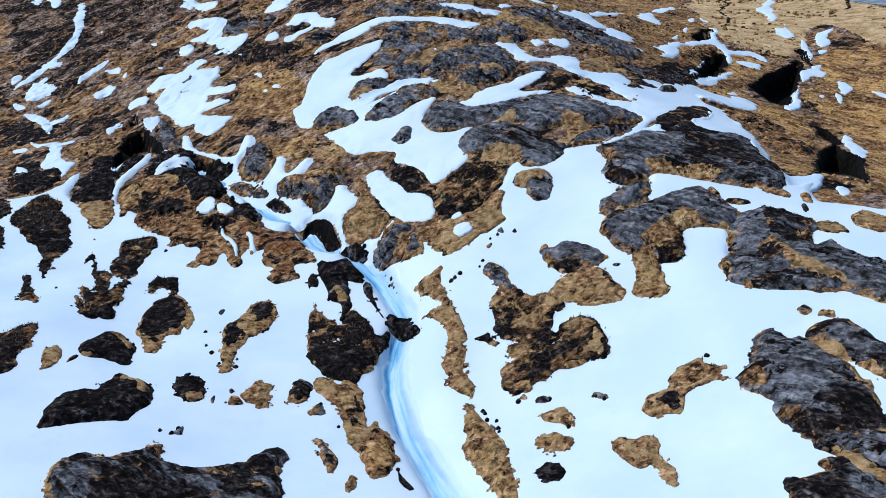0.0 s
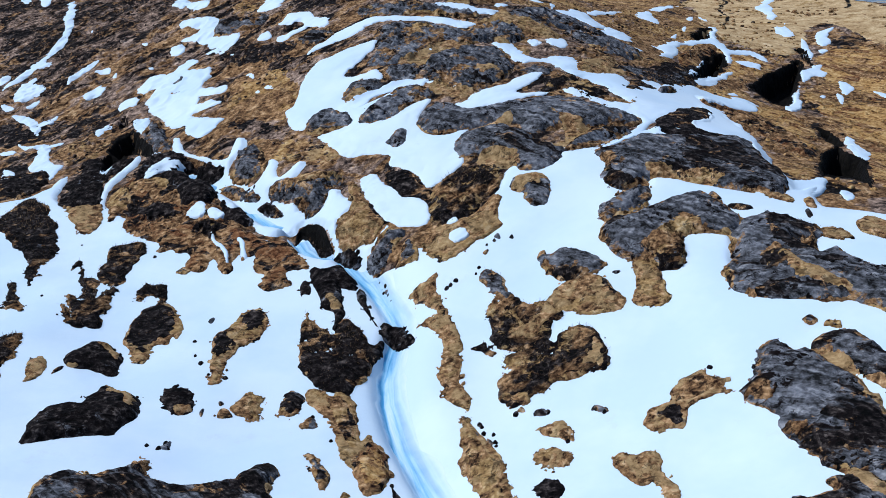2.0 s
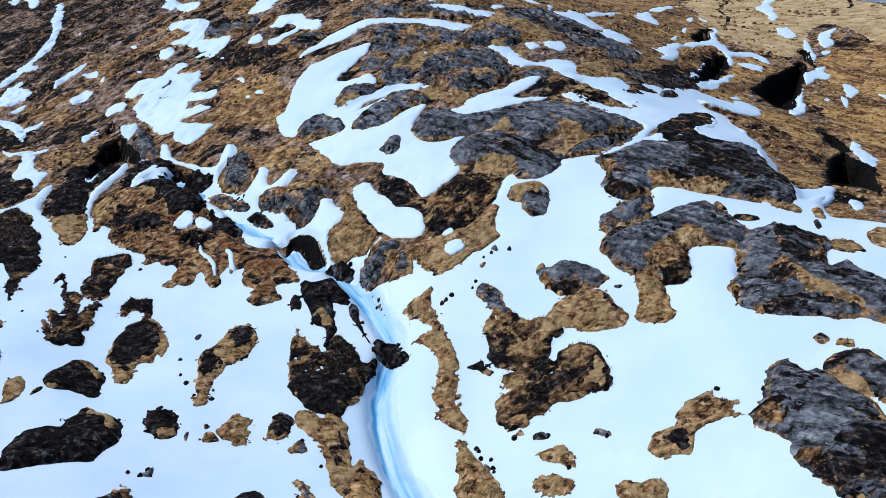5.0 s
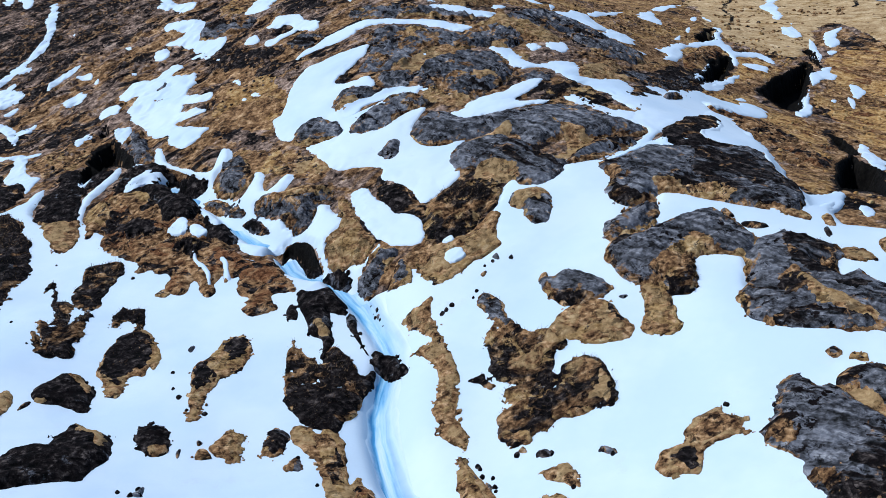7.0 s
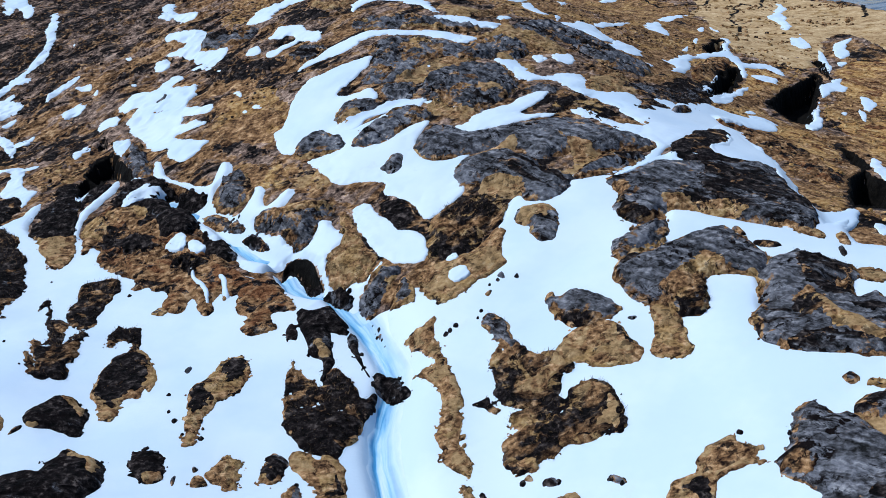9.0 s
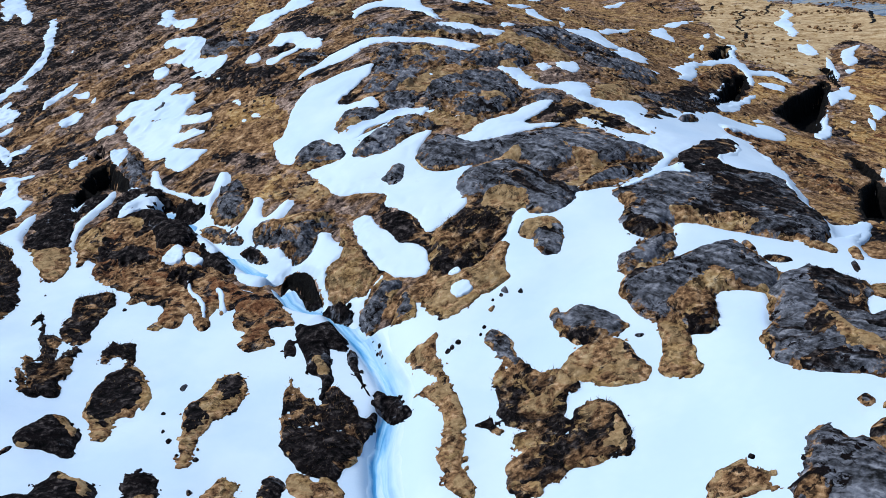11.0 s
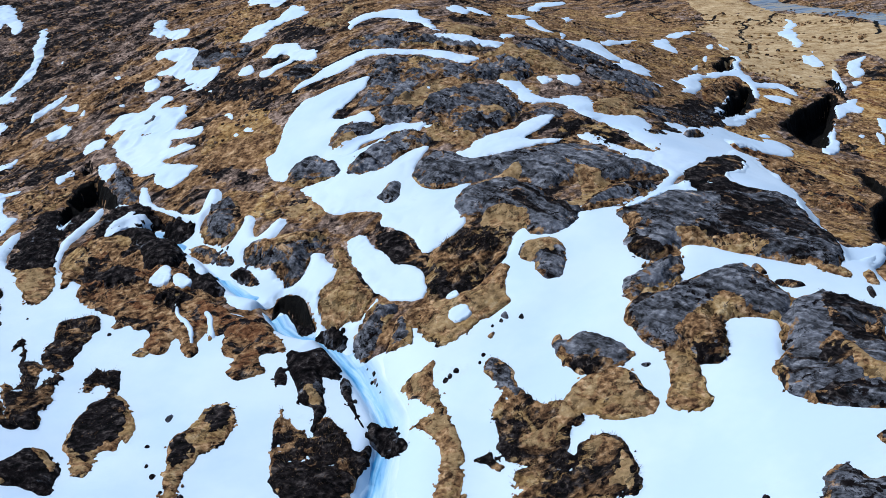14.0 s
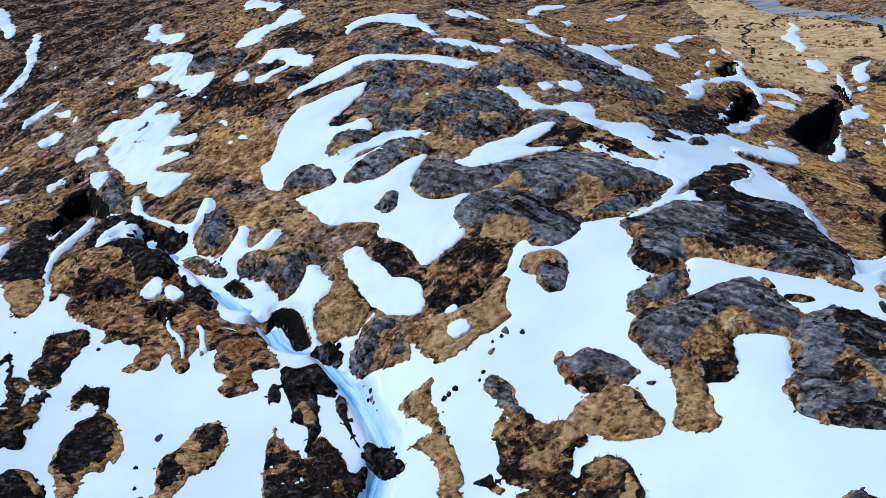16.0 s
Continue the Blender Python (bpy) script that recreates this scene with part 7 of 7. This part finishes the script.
grass_strip('long tan dead grass strip lying in a rock crease', (-16.9, 124), (-14.3, 123.8), (-11.9, 123.3), (-11.5, 121.3), (-13, 120.3), (-15.3, 121.5))
grass_strip('long tan dead grass strip lying in a rock crease', (-12, 132.7), (-10, 134.3), (-8.6, 133.2), (-8.9, 131.6), (-10.5, 131.2))
grass_strip('long tan dead grass strip lying in a rock crease', (17.8, 143.2), (20.6, 143.6), (22.5, 142.1), (23.8, 140.2), (20.8, 137.2), (18.8, 136.1), (17.3, 137.3))
grass_strip('long tan dead grass strip lying in a rock crease', (6.7, 146.3), (9.2, 145.4), (11.8, 142.5), (11, 140.8), (8.7, 141.7), (6.8, 143.3))
grass_strip('long tan dead grass strip lying in a rock crease', (22.6, 106), (24.3, 105.6), (26.7, 104.8), (27.7, 104.2), (26.4, 103.5), (24, 104.1), (22.7, 104.9))
heather_patch('brown heather bank with a tan rim between snow tongues', (11.1, 129.7), (11.8, 132.1), (13.8, 134.1), (15.2, 135.2), (17.3, 133.7), (18.9, 131.1), (19.9, 128.9), (21.6, 128), (22.2, 126.7), (20.8, 124.8), (19.1, 125.4), (17.8, 127.6), (15.5, 129.1), (14.3, 129.9), (13.3, 128.7), (12, 128.2), stuff=BROWN_HEATHER)
heather_patch('small heather islet in a snow tongue', (26.4, 135.6), (28.1, 138), (30.2, 140.8), (30.8, 139.9), (29.1, 136.5), (27.3, 134.8), stuff=BROWN_HEATHER)
heather_patch('brown heather edge beside white snow', (22.4, 136), (24.5, 139.1), (26.1, 138.3), (26.5, 137.2), (24.7, 134.4), (22.9, 132.8), (22, 132.8), stuff=BROWN_HEATHER)

# snow caught on the peat
snow_patch('small patch of white snow lying on dead grass', (0.79, 102.04), (1.96, 102.18), (2.38, 101.01), (1.39, 100.30), (0.68, 101.11), lift=0.05)
snow_patch('small patch of white snow lying on dead grass', (0.52, 104.46), (1.26, 104.64), (1.48, 103.98), (0.80, 103.87), lift=0.05)
snow_patch('small patch of white snow lying on peat and rock', (-27.53, 114.86), (-27.63, 116.1), (-26.95, 117.11), (-26.21, 117.23), (-25.65, 115.63), (-25.93, 114.19), (-26.71, 114.02), lift=0.05)
snow_patch('small patch of white snow lying on peat and rock', (-25.23, 114.75), (-24.79, 115.42), (-24.12, 114.71), (-23.48, 113.42), (-23.97, 113.01), (-24.59, 113.56), lift=0.05)
snow_patch('small patch of white snow lying on peat and rock', (-2.3, 134.2), (-2.5, 133.3), (-5.3, 133.0), (-8.4, 132.3), (-9.4, 130.0), (-12.2, 131.5), (-11.1, 132.3), (-8.5, 133.7), (-5.3, 134.6), lift=0.05)
snow_patch('thin crooked snow tongue in a crack of the peat', (-23.85, 109.43), (-23.31, 107.77), (-22.45, 106.69), (-21.73, 105.47), (-21.26, 103.51), (-21.1, 103.48), (-21.58, 105.53), (-22.37, 106.87), (-23.18, 107.94), (-23.64, 109.2), lift=0.05)
snow_patch('thin crooked snow tongue in a crack of the peat', (-20.82, 107.73), (-20.18, 106.57), (-19.9, 104.84), (-19.57, 104.14), (-19.39, 104.37), (-19.85, 105.55), (-20.05, 106.72), (-20.59, 107.66), lift=0.05)
snow_patch('tongue of white snow between rock and heather', (33.9, 146.0), (36.3, 144.8), (41.4, 145.2), (40.7, 142.2), (36.8, 139.1), (32.9, 137.6), (31.0, 138.8), lift=0.05)
snow_patch('tongue of white snow between rock and heather', (16.74, 113.22), (19.34, 114.92), (21.2, 118.1), (23.3, 118.9), (23.9, 117.2), (25.1, 115.5), (23.4, 115.5), (21.6, 115.3), (19.10, 113.49), (16.85, 111.83), lift=0.05)


# the stream head and the winding tongue
snow_patch('patch of white old snow lying on brown heath', (-34.29, 124.28), (-34.43, 125.84), (-33.78, 126.86), (-33.15, 127.97), (-32.79, 128.89), (-32.34, 127.77), (-31.41, 128.08), (-30.52, 128.05), (-30.98, 126.72), (-31.82, 126.05), (-32.7, 126.59), (-33.31, 124.89), lift=0.06)
grass_strip('patch of brown dead grass on a peat slope', (-36.33, 124.32), (-34.09, 124.22), (-31.47, 122.96), (-31.1, 121.37), (-32.27, 120.58), (-34.23, 122.26), (-35.37, 122.57), stuff=MOSS)
snow_patch('shaded blue snow in a black hollow', (-41.47, 130.13), (-41.7, 131.79), (-40.94, 131.96), (-39.92, 131.45), (-39.92, 130.26), (-40.34, 128.96), lift=0.1)
snow_patch('long winding tongue of white snow beside dark heather', (32.1, 136), (33.63, 132.57), (34.81, 130.7), (35.43, 125.86), (34.93, 119.76), (34.32, 113.96), (33.84, 109.99), (34.08, 107.23), (34.12, 105.64), (36.15, 106.5), (38.43, 108.47), (38.04, 106.42), (36.25, 103.31), (35.14, 101.82), (33.39, 102.76), (33.43, 104.93), (33.15, 106.63), (32.71, 108.77), (32.69, 112.25), (33.28, 117.17), (32.75, 119.56), (31.22, 120.66), (28.91, 120.58), (27.8, 122.1), (30.39, 125.23), (32.39, 129.73), (31.7, 132.31), (30.33, 132.12), lift=0.14)
stone('dark rock fin in a snow tongue', (25.13, 101.36), (25.73, 101.58), (26.16, 99.83), (25.62, 100.05), stuff=DARK_ROCK)
stone('dark rock fin in a snow tongue', (26.28, 98.73), (27.45, 98.55), (28.59, 97.88), (27.67, 97.5), (26.65, 97.84), stuff=DARK_ROCK)
stone('dark rock fin in a snow tongue', (33.1, 97.54), (33.62, 97.79), (33.51, 96.14), (32.86, 95.77), stuff=DARK_ROCK)
snow_patch('snow rim beside a deep black gully', (51.34, 160.65), (53.64, 165), (51.17, 158.04), (50.28, 152.66), (47.41, 148.02), (47.01, 149.37), lift=0.1)

snow_patch('patch of white old snow lying on brown heath', (-64.92, 160.95), (-63.97, 160.66), (-61.93, 158.88), (-63.84, 159.08))
snow_patch('patch of white old snow lying on brown heath', (-58.24, 142.57), (-55.41, 141.03), (-55.9, 140.31), (-57.48, 140.5))
snow_patch('patch of white old snow lying on brown heath', (-55.82, 136.41), (-53.18, 134.1), (-52.25, 129.28), (-53.33, 129.78))
snow_patch('patch of white old snow lying on brown heath', (-68.51, 171.15), (-67.46, 171.73), (-66.74, 171.18), (-66.89, 169.02), (-67.46, 168.15))
snow_patch('patch of white old snow lying on brown heath', (-52.06, 165.15), (-50.17, 165.56), (-49.6, 164.36), (-50.33, 164.2))
heath_slope('black heather hollow on a brown hillside', (-51.49, 145.21), (-50.31, 148.95), (-46.88, 148.1), (-43.61, 144.15), (-43.58, 146.06), (-41.18, 145.73), (-38.58, 140.93), (-40.23, 140.42), (-43.05, 141.21), (-45.77, 141.56), (-49.56, 142.02), stuff=HEATHER)
heath_slope('black heather hollow on a brown hillside', (-65.1, 154.64), (-59.16, 152.76), (-56.37, 148.63), (-54.45, 144.43), (-57.1, 143.65), (-61.52, 145.15), stuff=HEATHER)

heath_slope('golden brown heath on the brow of a hill', (5.9, 175.21), (23.3, 271.68), (40.68, 268.18), (53.6, 257.78), (42.91, 199.83), (34.97, 179.25), (24.86, 168.14), (17.14, 168.36), (9.39, 166.63), stuff=GOLD_HEATH)
heath_slope('golden brown heath on the brow of a hill', (19.66, 157.98), (28.01, 172.93), (34.66, 173.85), (37.47, 168.31), (30.01, 154.89), (23.88, 152.57), stuff=GOLD_HEATH)

grass_strip('rusty orange grass at the foot of a grass patch', (-6.26, 72.29), (-5.79, 73.51), (-5.43, 74.67), (-4.41, 74.38), (-3.66, 71.04), (-4.48, 69.22), (-5.63, 69.13), stuff=RED_HEATH)
grass_strip('brown dead sedge over a tan grass patch', (-9.42, 81.29), (-7.82, 81.11), (-6.91, 77.53), (-6.26, 74.57), (-6.94, 74.4), (-8.35, 78.09), stuff=MOSS)
grass_strip('brown dead sedge over a tan grass patch', (1.82, 76.51), (2.58, 75.19), (3.65, 71.29), (4.35, 66.81), (4.41, 64.95), (3.73, 65.35), (2.75, 69), (1.66, 72.29), (1.99, 74.1), stuff=MOSS)
grass_strip('brown dead sedge over a tan grass patch', (16.94, 73.34), (17.66, 74.98), (19.17, 75.88), (20.56, 73.92), (19.68, 73.47), (17.88, 72.88), stuff=MOSS)
grass_strip('brown dead sedge over a tan grass patch', (7.28, 74.09), (7.93, 74.64), (8.43, 73.99), (8.13, 73), (7.54, 73.01), stuff=MOSS)
grass_strip('brown dead sedge over a tan grass patch', (8.33, 72.92), (9.21, 73.31), (9.37, 72.01), (8.78, 71.94), stuff=MOSS)
grass_strip('brown dead sedge over a tan grass patch', (6.68, 70.61), (7.36, 71.31), (8.14, 70.73), (7.66, 69.94), (7.03, 69.8), stuff=MOSS)

# ---- tussocks ----
def tussocks(label, many, box, wide, seed, stuff, patchy=0.45):
    """Many low domes of grass and heather on bare ground, as one sheet of stuff; none on snow, rock or in a gully."""
    rng = np.random.RandomState(seed)
    x, y = rng.uniform(box[0], box[1], many), rng.uniform(box[2], box[3], many)
    ok = (rugged(x + 12, y - 40, 9.0, 3, 0.6) > patchy) & (pits(x, y) < -0.8)
    x, y = x[ok], y[ok]
    ok = np.ones(len(x), bool)
    for ring in SNOW_FIELD + COVERED:
        near = ok & (x > ring[:, 0].min() - 1) & (x < ring[:, 0].max() + 1) & (y > ring[:, 1].min() - 1) & (y < ring[:, 1].max() + 1)
        if near.any():
            ok[near] = inside(x[near], y[near], ring) < -0.5
    x, y = x[ok], y[ok]
    n, sides = len(x), 7
    r = rng.uniform(wide[0], wide[1], n) * rng.uniform(0.7, 1.3, n)
    tall = r * rng.uniform(0.3, 0.9, n)
    base = turf(x, y)
    angle = rng.uniform(0, 6.28, n)[:, None] + np.arange(sides) * 2 * math.pi / sides
    low = rng.uniform(0.6, 1.5, (n, sides)) * r[:, None]
    high = rng.uniform(0.3, 0.9, (n, sides)) * r[:, None]
    foot = np.stack([x[:, None] + np.cos(angle) * low, y[:, None] + np.sin(angle) * low, np.repeat(base[:, None] - 0.12, sides, 1)], 2)
    brow = np.stack([x[:, None] + np.cos(angle + 0.3) * high, y[:, None] + np.sin(angle + 0.3) * high, base[:, None] + tall[:, None] * rng.uniform(0.55, 0.95, (n, sides))], 2)
    top = np.stack([x + rng.uniform(-0.2, 0.2, n) * r, y + rng.uniform(-0.2, 0.2, n) * r, base + tall], 1)[:, None]
    verts = np.concatenate([foot, brow, top], 1)
    k = np.arange(sides)
    q = (k + 1) % sides
    faces = np.concatenate([np.stack([k, q, sides + q], 1), np.stack([k, sides + q, sides + k], 1), np.stack([sides + k, sides + q, 0 * k + 2 * sides], 1)])
    faces = (faces[None] + (np.arange(n) * (2 * sides + 1))[:, None, None]).reshape(-1, 3)
    mesh = bpy.data.meshes.new("tussocks")
    mesh.from_pydata(verts.reshape(-1, 3).tolist(), [], faces.tolist())
    mesh.polygons.foreach_set("use_smooth", np.ones(len(faces), bool))
    mesh.materials.append(stuff)
    return tagged(new("tussocks", mesh), label, "tussocks", kind="stuff")


tussocks("low brown grass and heather tussocks on the heath", 9000, (-70, 40, 115, 200), (0.12, 0.32), 3, HEATH, 0.42)
tussocks("low dark heather clumps on the heath", 1500, (-75, 40, 118, 215), (0.15, 0.36), 6, DARK_HEATH, 0.47)
tussocks("brown and golden tussocks above deep gullies", 4000, (28, 90, 105, 190), (0.12, 0.34), 4, RED_HEATH, 0.40)
tussocks("scattered dark tussocks on a tan grass plain", 1800, (44, 90, 180, 265), (0.2, 0.5), 5, MOSS, 0.5)
